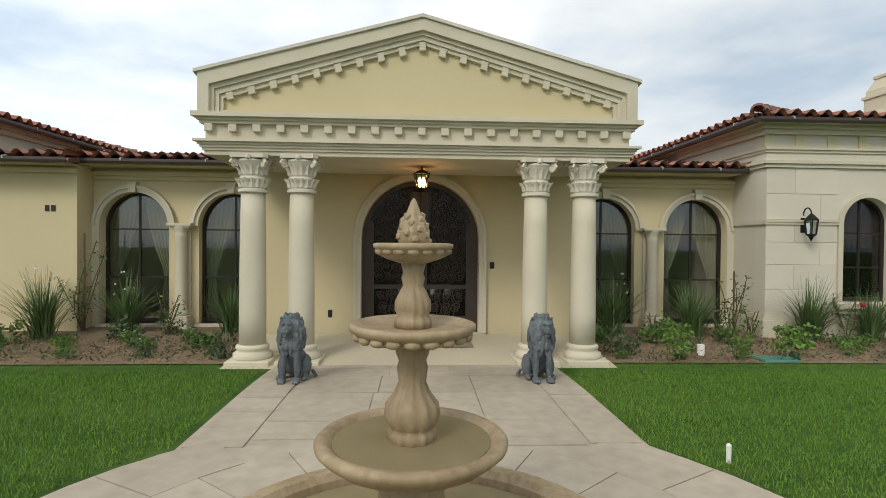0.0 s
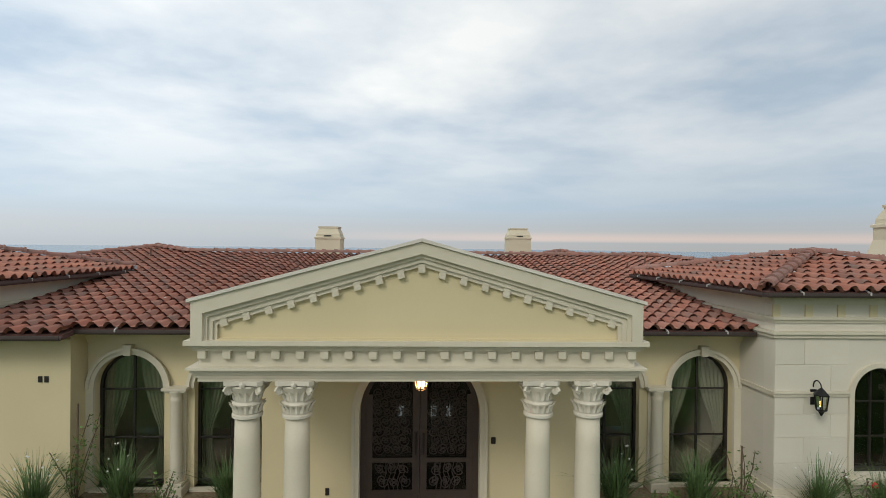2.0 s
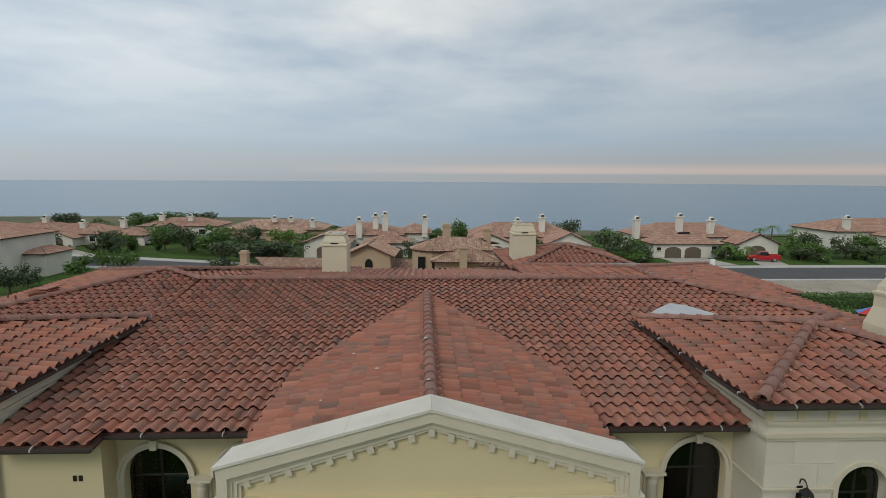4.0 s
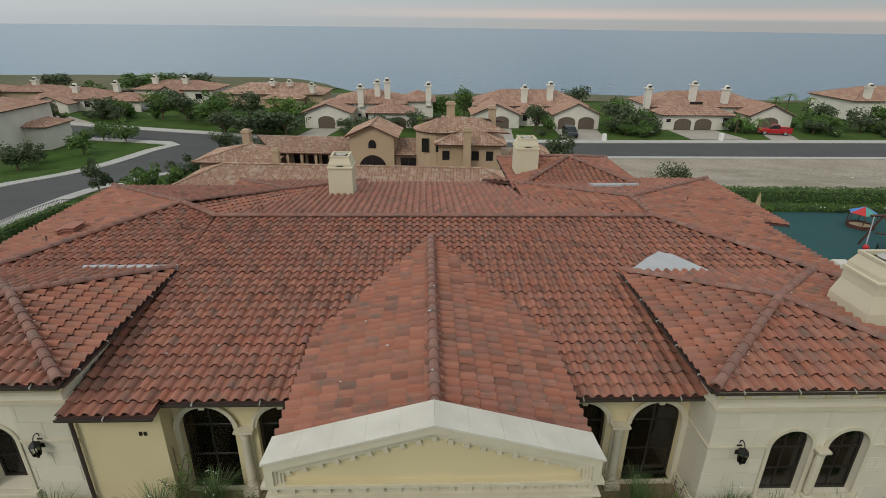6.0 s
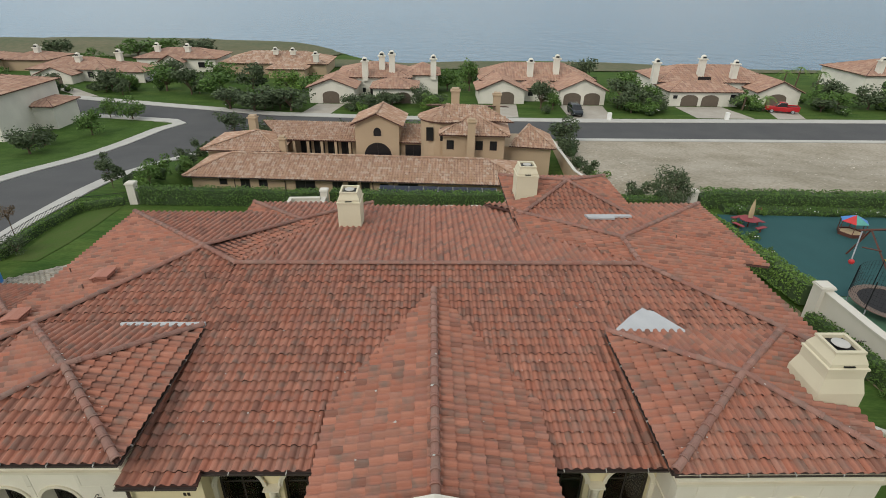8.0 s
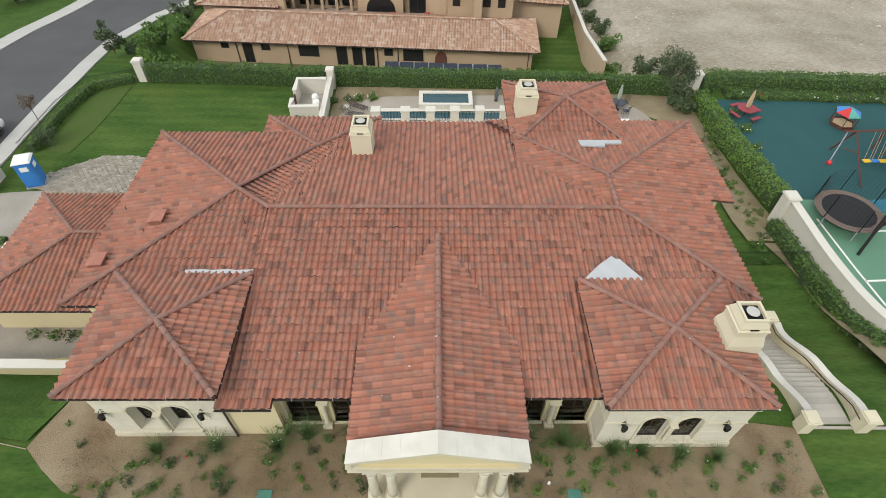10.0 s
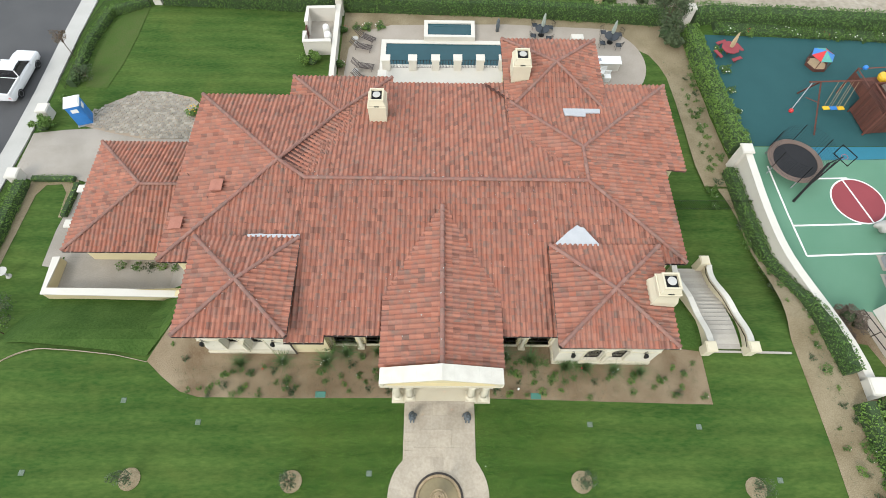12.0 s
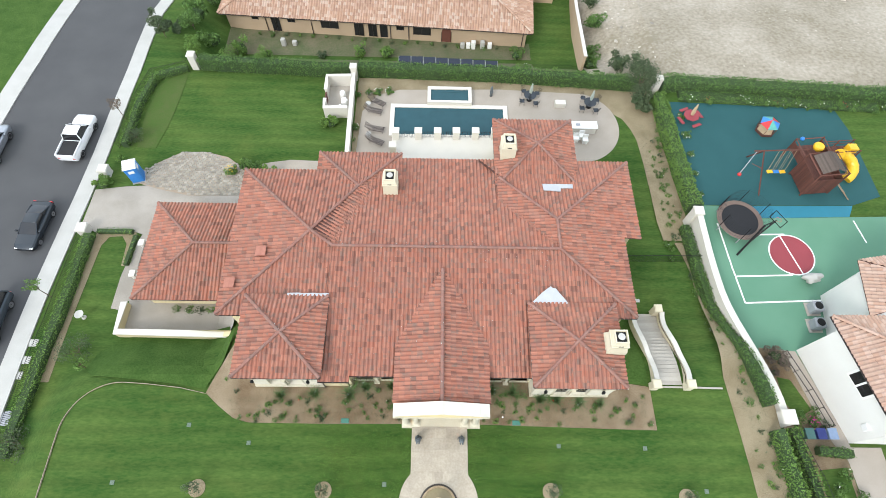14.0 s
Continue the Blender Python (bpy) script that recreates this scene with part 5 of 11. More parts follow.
def pavilion(x0, x1, y, depth, wins, ww, deep, lanterns, zb=0.43, zt=2.40):
    zw = 3.74
    wall = None
    bm = BM()
    arch_wall(bm, x0, x1, -0.6, zw, y, y + (0.5 if deep else 0.3), [(c, ww, zb, zt) for c in wins])
    wall = part("wall", bm, M_LIME, house, "pale dressed limestone wall")
    for xx in (x0, x1 - 0.3):
        bm = BM()
        box(bm, xx, xx + 0.3, y + (0.5 if deep else 0.3), y + depth, -0.6 if xx < 11 else -3.0, zw)
        part("wall", bm, M_LIME, house)
    room_box(x0 + 0.35, x1 - 0.35, y + 0.5, y + 3.4, 0.0, 3.3, house)
    for c in wins:
        arch_window(c, ww, zb, zt, y + (0.42 if deep else 0.16), house, curtains=False, rails=(0.33, 0.66))
        bm = BM()
        arch_band(bm, c, ww, zt - ww / 2, y - 0.045, y + 0.01, ww / 2, ww / 2 + 0.09, zb)
        part("arch_moulding", bm, M_TRIM, wall)
    mid = sum(wins) / len(wins)
    bm = BM()
    hgt = zt - ww / 2 - zb
    loops = []
    for k in range(33):
        q = k / 32
        lp = []
        for i in range(12):
            a = 2 * math.pi * i / 12
            r = 0.085 * (1 + 0.2 * math.cos(3 * (a + q * 14)))
            lp.append((mid + r * math.cos(a), y - 0.10 + r * math.sin(a), zb + 0.12 + (hgt - 0.26) * q))
        loops.append(lp)
    rings(bm, loops)
    tw = part("twisted_column", bm, M_TRIM, wall, smooth=True)
    bm = BM()
    box(bm, mid - 0.12, mid + 0.12, y - 0.22, y, zb, zb + 0.10, 0.01)
    part("base", bm, M_TRIM, tw)
    bm = BM()
    lathe(bm, [(0.09, 0), (0.14, 0.1)], 12, (mid, y - 0.10, zb + hgt - 0.15))
    box(bm, mid - 0.16, mid + 0.16, y - 0.24, y, zb + hgt - 0.05, zb + hgt + 0.02, 0.01)
    part("capital", bm, M_TRIM, tw)
    bm = BM()
    box(bm, wins[0] - ww / 2 - 0.15, wins[-1] + ww / 2 + 0.15, y - 0.17, y, zb - 0.12, zb, 0.012)
    box(bm, wins[0] - ww / 2 - 0.1, wins[-1] + ww / 2 + 0.1, y - 0.11, y, zb - 0.2, zb - 0.12)
    part("sill", bm, M_TRIM, wall)
    # plinth, string course, cornice and panelled frieze
    for nm, z0, z1, pr in (("plinth", -0.6, 0.10, 0.07), ("plinth_moulding", 0.10, 0.19, 0.04), ("cornice", 2.94, 3.01, 0.05), ("cornice", 3.01, 3.065, 0.09), ("frieze_moulding", 3.22, 3.27, 0.03), ("frieze_moulding", 3.27, 3.325, 0.06), ("eave_moulding", 3.55, 3.64, 0.08), ("eave_moulding", 3.64, 3.75, 0.16)):
        bm = BM()
        box(bm, x0 - pr, x1 + pr, y - pr, y + depth * 0.6, z0, z1)
        part(nm, bm, M_TRIM, wall)
    lo, hi = wins[0] - ww / 2 - 0.09, wins[-1] + ww / 2 + 0.09
    for a, b in ((x0 - 0.04, lo), (hi, x1 + 0.04)):
        bm = BM()
        box(bm, a, b, y - 0.04, y + 0.01, 1.88, 1.93)
        box(bm, a - 0.003, b, y - 0.06, y + 0.012, 1.93, 1.965)
        part("string_course", bm, M_TRIM, wall)
    for xs_ in (x0 - 0.04, x1):
        bm = BM()
        box(bm, xs_, xs_ + 0.04, y, y + 1.2, 1.88, 1.96)
        part("string_course", bm, M_TRIM, wall)
    n = round((x1 - x0) / 0.62)
    for k in range(n + 1):
        xx = x0 + (x1 - x0) * k / n
        bm = BM()
        box(bm, xx - 0.07, xx + 0.07, y - 0.03, y, 3.325, 3.55)
        part("frieze_block", bm, M_CREAM, wall)
    stone_face(x0, x1, y, 0.19, 2.94, wall, [(c - ww / 2 - 0.1, c + ww / 2 + 0.1, zt + 0.1) for c in wins], rows=(0.19, 0.66, 1.13, 1.55, 1.97, 2.45))
    for x in lanterns:
        wall_lantern(x, y - 0.01, 1.85, house, 1.0)
    bm = BM()
    box(bm, x0 - 0.3, x1 + 0.3, y - 0.4, y + depth, 3.72, 3.75)
    part("soffit", bm, M_TRIM, house)
    return wall


pavilion(6.45, 11.95, 9.30, 5.3, (8.42, 9.80), 0.98, False, (7.17, 11.15))
section(0.05, 0.0)
pavilion(-13.1, -8.25, 9.75, 5.2, (-11.45, -10.10), 1.0, True, (-12.85, -9.05))

section()
# side and rear walls of the main block and wings
for nm, x0, x1, y0, y1, z0, z1, m in (("wall", XW + 0.5, -13.1, YWF + 0.5, YWF + 0.8, -4.5, 2.9, M_CREAM), ("wall", XW + 0.5, XW + 0.8, YWF + 0.8, YWN - 0.5, -4.6, 2.9, M_CREAM),
                                      ("wall", XW + 0.5, -9.4, YWN - 0.8, YWN - 0.5, -4.6, 2.9, M_CREAM), ("wall", -9.6, -9.3, YWN - 0.5, 27.7, -4, 2.8, M_CREAM), ("wall", -9.6, -4.0, 27.7, 28.0, -4, 2.8, M_CREAM),
                                      ("wall", -4.0, 4.8, 26.9, 27.2, -4, 2.95, M_CREAM), ("wall", 4.8, 10.9, 31.2, 31.5, -4, 3.3, M_CREAM), ("wall", 4.8, 5.1, 27.2, 31.2, -4, 3.3, M_CREAM), ("wall", 10.6, 10.9, 26.4, 31.2, -4, 3.3, M_CREAM),
                                      ("wall", 10.9, 14.7, 26.6, 26.9, -4, 3.3, M_CREAM), ("wall", 14.4, 14.7, 20.8, 26.6, -4, 3.3, M_CREAM), ("wall", 13.0, 14.4, 20.8, 21.1, -4, 3.3, M_CREAM), ("wall", 13.0, 13.3, YEF + 0.5, 20.8, -4, 3.5, M_CREAM), ("wall", 11.95, 13.0, YEF + 0.5, YEF + 0.8, -4, 3.5, M_CREAM),
                                      ("garage_wall", GX0 + 0.6, XW + 0.5, GY0 + 0.6, GY0 + 0.9, -5, GZ - 0.05, M_CREAM), ("garage_wall", GX0 + 0.6, GX0 + 0.9, GY0 + 0.9, GY1 - 0.6, -5, GZ - 0.05, M_CREAM), ("garage_wall", GX0 + 0.6, XW + 0.5, GY1 - 0.9, GY1 - 0.6, -5, GZ - 0.05, M_CREAM)):
    bm = BM()
    box(bm, x0, x1, y0, y1, z0, z1)
    part(nm, bm, m, house)
for yy in (19.1, 22.0):
    bm = BM()
    box(bm, -25.6, -24.3, yy, yy + 0.4, -5, -2.15)
    box(bm, -25.7, -25.2, yy - 0.1, yy + 0.5, -2.15, -2.0, 0.02)
    part("garage_pier", bm, M_WHITEPLASTER, house)
bm = BM()
box(bm, -24.75, -24.65, 19.5, 22.0, -4.2, -1.4)
part("garage_door", bm, M_GARDOOR, house, "dark brown garage door between low cream piers")


def chimney(x0, x1, y0, y1, zb, zt, parent, shoulder=0.0):
    """Tapered stucco stack with a stepped cap and an open flue."""
    cx, cy = (x0 + x1) / 2, (y0 + y1) / 2
    hx, hy = (x1 - x0) / 2, (y1 - y0) / 2
    bm = BM()
    zc = zt - 0.55

    def sq(k, z, ex=0.0):
        return [(cx - hx * k - ex, cy - hy * k - ex, z), (cx + hx * k + ex, cy - hy * k - ex, z), (cx + hx * k + ex, cy + hy * k + ex, z), (cx - hx * k - ex, cy + hy * k + ex, z)]
    loops = [sq(1.06, zb), sq(1.0, zb + 0.05)]
    if shoulder:
        loops += [sq(1.0, zc - 0.75), sq(1.0 - shoulder, zc - 0.3)]
    k = 1.0 - shoulder
    loops += [sq(k, zc), sq(k, zc, 0.035), sq(k, zc + 0.07, 0.035), sq(k * 0.96, zc + 0.09), sq(k * 0.95, zc + 0.2), sq(k * 0.74, zt - 0.07), sq(k * 0.74, zt - 0.07, 0.03), sq(k * 0.74, zt, 0.03), sq(k * 0.62, zt), sq(k * 0.61, zt - 0.12)]
    rings(bm, loops)
    c = part("chimney", bm, M_CHIM, parent, "cream stucco chimney with a stepped cap")
    bm = BM()
    box(bm, cx - hx * k * 0.55, cx + hx * k * 0.55, cy - hy * k * 0.55, cy + hy * k * 0.55, zt - 0.118, zt - 0.09)
    part("flue_well", bm, M_IRON, c)
    bm = BM()
    lathe(bm, [(0.15, 0), (0.15, 0.05), (0.24, 0.07), (0.24, 0.09), (0.05, 0.11)], 18, (cx, cy, zt - 0.10))
    part("flue_cap", bm, M_WALK, c, "round pale metal flue cap")
    bm = BM()
    box(bm, cx - 0.16, cx + 0.16, cy - hy * k - 0.01, cy - hy * k + 0.06, zc + 0.11, zc + 0.15)
    part("vent_slot", bm, M_IRON, c)
    return c


chimney(-4.5, -3.4, 23.75, 25.05, 3.0, 5.35, house)
chimney(4.75, 5.92, 27.3, 28.6, 2.7, 5.5, house)
chimney(11.05, 12.4, 11.1, 12.5, 3.2, 5.65, house, 0.16)
M_PIPE = mat("painted_vent_pipe", (0.14, 0.075, 0.055), 0.8, scale=6)
M_VENT = mat("terracotta_vent", (0.36, 0.15, 0.105), 0.85, scale=3, fine=20, bump=0.15)
for x, y in ((-13.08, 18.5), (-15.02, 16.1)):
    z = LW[2] - SW_ * (LW[0] - x) + 0.05
    bm = BM()
    rings(bm, [[(x + a, y - 0.3, z + a * SW_ + h) for a, h in ((-0.3, 0), (0.3, 0), (0.3, 0.2), (-0.3, 0.2))], [(x + a, y + 0.3, z + a * SW_ + h) for a, h in ((-0.3, 0), (0.3, 0), (0.3, 0.2), (-0.3, 0.2))]])
    vent_ = part("roof_vent", bm, M_VENT, house, "low gabled red roof vent")
    for h, e in ((0.13, 0.36), (0.21, 0.39)):
        bm = BM()
        rings(bm, [[(x - e, yy, z - e * SW_ + h), (x, yy, z + h + 0.05), (x + e, yy, z + e * SW_ + h), (x + e, yy, z + e * SW_ + h + 0.035), (x, yy, z + h + 0.10), (x - e, yy, z - e * SW_ + h + 0.035)] for yy in (y - e, y + e)])
        part("vent_hood", bm, M_VENT, vent_)
for x, y, h in ((-8.75, 17.9, 0.34), (7.55, 17.15, 0.3), (6.65, 16.35, 0.26), (-6.6, 19.9, 0.22), (-6.45, 19.95, 0.26), (-13.48, 17.75, 0.3), (-15.1, 19.55, 0.3), (11.6, 22.1, 0.28)):
    z = min(RZ - SL * abs(y - RY), RZ - SL * max(0, x - RX1), LW[2] - SW_ * max(0, LW[0] - x))
    bm = BM()
    tube(bm, (x, y, z), (x, y, z + h), 0.028, 8)
    part("vent_pipe", bm, M_PIPE, house)
for a, b in (((-8.15, 9.68, 2.8), (-8.15, 9.68, -0.3)),):
    bm = BM()
    tube(bm, a, b, 0.045, 8)
    part("downpipe", bm, M_GUTTER, house)

# ---- plants ----


def leaf_cloud(n, place, size, seed, flat=0.0, squash=0.5):
    """n small folded leaves; place(rng) gives a point and an outward direction."""
    rng = random.Random(seed)
    V, F = [], []
    for _ in range(n):
        c, out = place(rng)
        d = Vector((rng.gauss(0, 1), rng.gauss(0, 1), rng.gauss(0, 1) + flat)).normalized()
        d = (d + out * 0.8).normalized()
        a = d.cross(Vector((rng.gauss(0, 1), rng.gauss(0, 1), rng.gauss(0, 1)))).normalized()
        b = d.cross(a)
        s = size * rng.uniform(0.6, 1.35)
        k = len(V)
        V += [c - a * s, c + b * s * squash - d * s * 0.1, c + a * s, c - b * s * squash - d * s * 0.1]
        F.append((k, k + 1, k + 2, k + 3))
    return V, F


def blob_place(rx, ry, rz, lumps, seed, shell=0.55):
    """Points in a heap of overlapping clumps, denser towards the skin."""
    r0 = random.Random(seed)
    cs = []
    for _ in range(lumps):
        a, e = r0.uniform(0, 2 * math.pi), r0.uniform(-0.4, 1.0)
        q = r0.uniform(0.35, 0.8)
        cs.append((Vector((rx * q * math.cos(a), ry * q * math.sin(a), rz * e * 0.75)), r0.uniform(0.3, 0.5)))
    cs.append((Vector((0, 0, 0)), 0.62))

    def place(rng):
        c, k = rng.choice(cs)
        d = Vector((rng.gauss(0, 1), rng.gauss(0, 1), rng.gauss(0, 1))).normalized()
        q = shell + (1 - shell) * rng.random()
        return c + Vector((d.x * rx * k * q, d.y * ry * k * q, d.z * rz * k * q)), d
    return place


def core_blob(bm, rx, ry, rz, seed, c=(0, 0, 0), sub=2):
    ret = bmesh.ops.create_icosphere(bm, subdivisions=sub, radius=1.0)
    rng = random.Random(seed)
    off = Vector((rng.uniform(0, 50), rng.uniform(0, 50), rng.uniform(0, 50)))
    for v in ret["verts"]:
        k = 0.8 + 0.45 * noise.noise(v.co * 1.7 + off)
        v.co = Vector((v.co.x * rx * k + c[0], v.co.y * ry * k + c[1], v.co.z * rz * k + c[2]))
    return bm


MESH = {}


def shrub_proto(key, rx, ry, rz, n, size, material, seed, flowers=None, inner=0.62):
    """Meshes of a rounded bush at the origin, kept for reuse."""
    if key in MESH:
        return MESH[key]
    V, F = leaf_cloud(n, blob_place(rx, ry, rz, 7, seed), size, seed)
    me = bpy.data.meshes.new("foliage")
    me.from_pydata([tuple(v + Vector((0, 0, rz * 0.75))) for v in V], [], F)
    me.materials.append(material)
    # solid core, its dark colour painting the shade between the leaves
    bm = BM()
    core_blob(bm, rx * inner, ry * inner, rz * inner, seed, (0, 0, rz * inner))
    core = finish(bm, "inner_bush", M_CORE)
    fl = None
    if flowers:
        rng = random.Random(seed + 1)
        bm = BM()
        for _ in range(flowers[1]):
            a = rng.uniform(0, 6.3)
            q = rng.uniform(0.3, 1.0)
            bmesh.ops.create_icosphere(bm, subdivisions=1, radius=flowers[2] * rng.uniform(0.7, 1.2), matrix=Matrix.Translation((rx * q * math.cos(a), ry * q * math.sin(a), rz * (0.75 + 0.9 * math.sqrt(max(0, 1 - q * q)) * 0.9))) @ Matrix.Diagonal((1, 1, 0.6, 1)))
        fl = finish(bm, "blossom", flowers[0])
    MESH[key] = (me, core, fl)
    return MESH[key]


def shrub(x, y, proto, label, name="shrub", category="shrub", scale=1.0, group="", z=None, rz=None):
    rng = random.Random(int((x * 13.1 + y * 7.7) * 100))
    ob = thing(name, (x, y, (zg(x, y) if z is None else z) - 0.02), label, category, group)
    ob.rotation_euler = (0, 0, rng.uniform(0, 6.28) if rz is None else rz)
    k = scale * rng.uniform(0.85, 1.15)
    ob.scale = (k, k, k * rng.uniform(0.9, 1.1))
    for me, nm in zip(proto, ("foliage", "inner_bush", "blossom")):
        if me:
            c = new(nm, me)
            c.parent = ob
    return ob


def strap_proto(key, n, length, seed, flowers=0):
    """Fountain of narrow arching leaves."""
    if key in MESH:
        return MESH[key]
    rng = random.Random(seed)
    V, F = [], []
    for _ in range(n):
        a = rng.uniform(0, 6.283)
        lean = abs(rng.gauss(0.42, 0.25))
        L = length * rng.uniform(0.6, 1.1)
        w = 0.011 * rng.uniform(0.7, 1.5)
        d, s = Vector((math.cos(a), math.sin(a), 0)), Vector((-math.sin(a), math.cos(a), 0))
        p = Vector((rng.gauss(0, 0.06), rng.gauss(0, 0.06), 0))
        k = len(V)
        for i in range(5):
            q = i / 4
            c = p + d * (L * lean * q * (0.5 + 0.7 * q)) + Vector((0, 0, L * (q - 0.45 * lean * q * q)))
            ww = w * (1 - 0.9 * q)
            V += [c - s * ww, c + s * ww]
        for i in range(4):
            F.append((k + 2 * i, k + 2 * i + 1, k + 2 * i + 3, k + 2 * i + 2))
    me = bpy.data.meshes.new("strap_leaf")
    me.from_pydata([tuple(v) for v in V], [], F)
    me.materials.append(M_STRAP)
    fl = None
    if flowers:
        bm = BM()
        for _ in range(flowers):
            a, q = rng.uniform(0, 6.28), rng.uniform(0.1, 0.4)
            bmesh.ops.create_icosphere(bm, subdivisions=1, radius=0.017, matrix=Matrix.Translation((q * math.cos(a), q * math.sin(a), length * rng.uniform(0.6, 1.0))))
        fl = finish(bm, "blossom", M_PETAL)
    MESH[key] = (me, fl)
    return MESH[key]


def strap_plant(x, y, proto, scale=1.0):
    ob = thing("flax_plant", (x, y, zg(x, y)), "clump of long narrow green strap leaves in bark mulch", "plant", "strap-leaf plants in the bed")
    rng = random.Random(int((x * 3.1 + y * 17.7) * 100))
    ob.rotation_euler = (0, 0, rng.uniform(0, 6.28))
    ob.scale = (scale, scale, scale)
    for me, nm in zip(proto, ("strap_leaf", "blossom")):
        if me:
            c = new(nm, me)
            c.parent = ob
    return ob


def rose(x, y, h, seed, flower=None, stake=False, label="thin young rose bush with sparse dark leaves"):
    """A bush of thin canes with scattered leaves."""
    rng = random.Random(seed)
    z0 = zg(x, y)
    ob = thing("rose_bush", (x, y, z0), label, "rose bush")
    bm = BM()
    tips = []
    for _ in range(7):
        a = rng.uniform(0, 6.28)
        l = h * rng.uniform(0.5, 1.0)
        p = [(x, y, z0)]
        for i in range(1, 5):
            q = i / 4
            p.append((x + 0.22 * h * q * math.cos(a + q), y + 0.22 * h * q * math.sin(a + q), z0 + l * q))
        pipe(bm, p, 0.008, 4)
        tips.append(p)
    part("cane", bm, M_BARK, ob)

    def place(r):
        p = r.choice(tips)
        i = r.randint(1, 3)
        a, b = Vector(p[i]), Vector(p[i + 1])
        c = a + (b - a) * r.random() + Vector((r.gauss(0, 0.06), r.gauss(0, 0.06), r.gauss(0, 0.05)))
        return c, Vector((0, 0, 1))
    V, F = leaf_cloud(int(170 * h), place, 0.035, seed, 0.5)
    raw("foliage", V, F, M_LEAF, ob)
    if flower:
        for k in range(flower[1]):
            t = rng.choice(tips)[-1]
            bm = BM()
            bmesh.ops.create_icosphere(bm, subdivisions=2, radius=0.05, matrix=Matrix.Translation(Vector(t) + Vector((0, 0, 0.02))))
            for v in bm.verts:
                v.co += Vector((rng.gauss(0, 0.005), rng.gauss(0, 0.005), rng.gauss(0, 0.005)))
            part("bloom", bm, flower[0], ob)
    if stake:
        bm = BM()
        tube(bm, (x + 0.03, y, z0 - 0.1), (x + 0.03, y, z0 + h * 1.05), 0.018, 6)
        part("stake", bm, M_BARK, ob, "wooden stake")
    return ob


def tree(x, y, h, r, material, label, seed, n=1500, trunk=0.09, leaf=0.11, z=None, bare=0.35, name="tree", group="", lumps=10):
    """Tapered trunk, limbs and an uneven crown of leaves with gaps."""
    rng = random.Random(seed)
    z0 = zg(x, y) if z is None else z
    ob = thing(name, (x, y, z0), label, "tree", group)
    bm = BM()
    hb = h * bare
    tube(bm, (x, y, z0 - 0.2), (x + rng.gauss(0, 0.05), y, z0 + hb), trunk, 8, trunk * 0.7)
    cs = []
    for k in range(lumps):
        a = 2 * math.pi * k / lumps + rng.uniform(-0.4, 0.4)
        q = rng.uniform(0.25, 0.75)
        e = rng.uniform(0.0, 1.0)
        c = Vector((x + r * q * math.cos(a), y + r * q * math.sin(a), z0 + hb + (h - hb) * (0.15 + 0.7 * e)))
        cs.append((c, r * rng.uniform(0.32, 0.52)))
        m = Vector((x, y, z0 + hb)) * 0.6 + c * 0.4 + Vector((0, 0, 0.15))
        tube(bm, (x, y, z0 + hb * 0.95), m, trunk * 0.5, 5, trunk * 0.3)
        tube(bm, m, c, trunk * 0.3, 5, trunk * 0.1)
    part("trunk", bm, M_BARK, ob)

    def place(g):
        c, k = g.choice(cs)
        d = Vector((g.gauss(0, 1), g.gauss(0, 1), g.gauss(0, 1))).normalized()
        return c + d * (k * (0.45 + 0.6 * g.random())), d
    V, F = leaf_cloud(n, place, leaf, seed, 0.2)
    raw("crown", V, F, material, ob)
    return ob


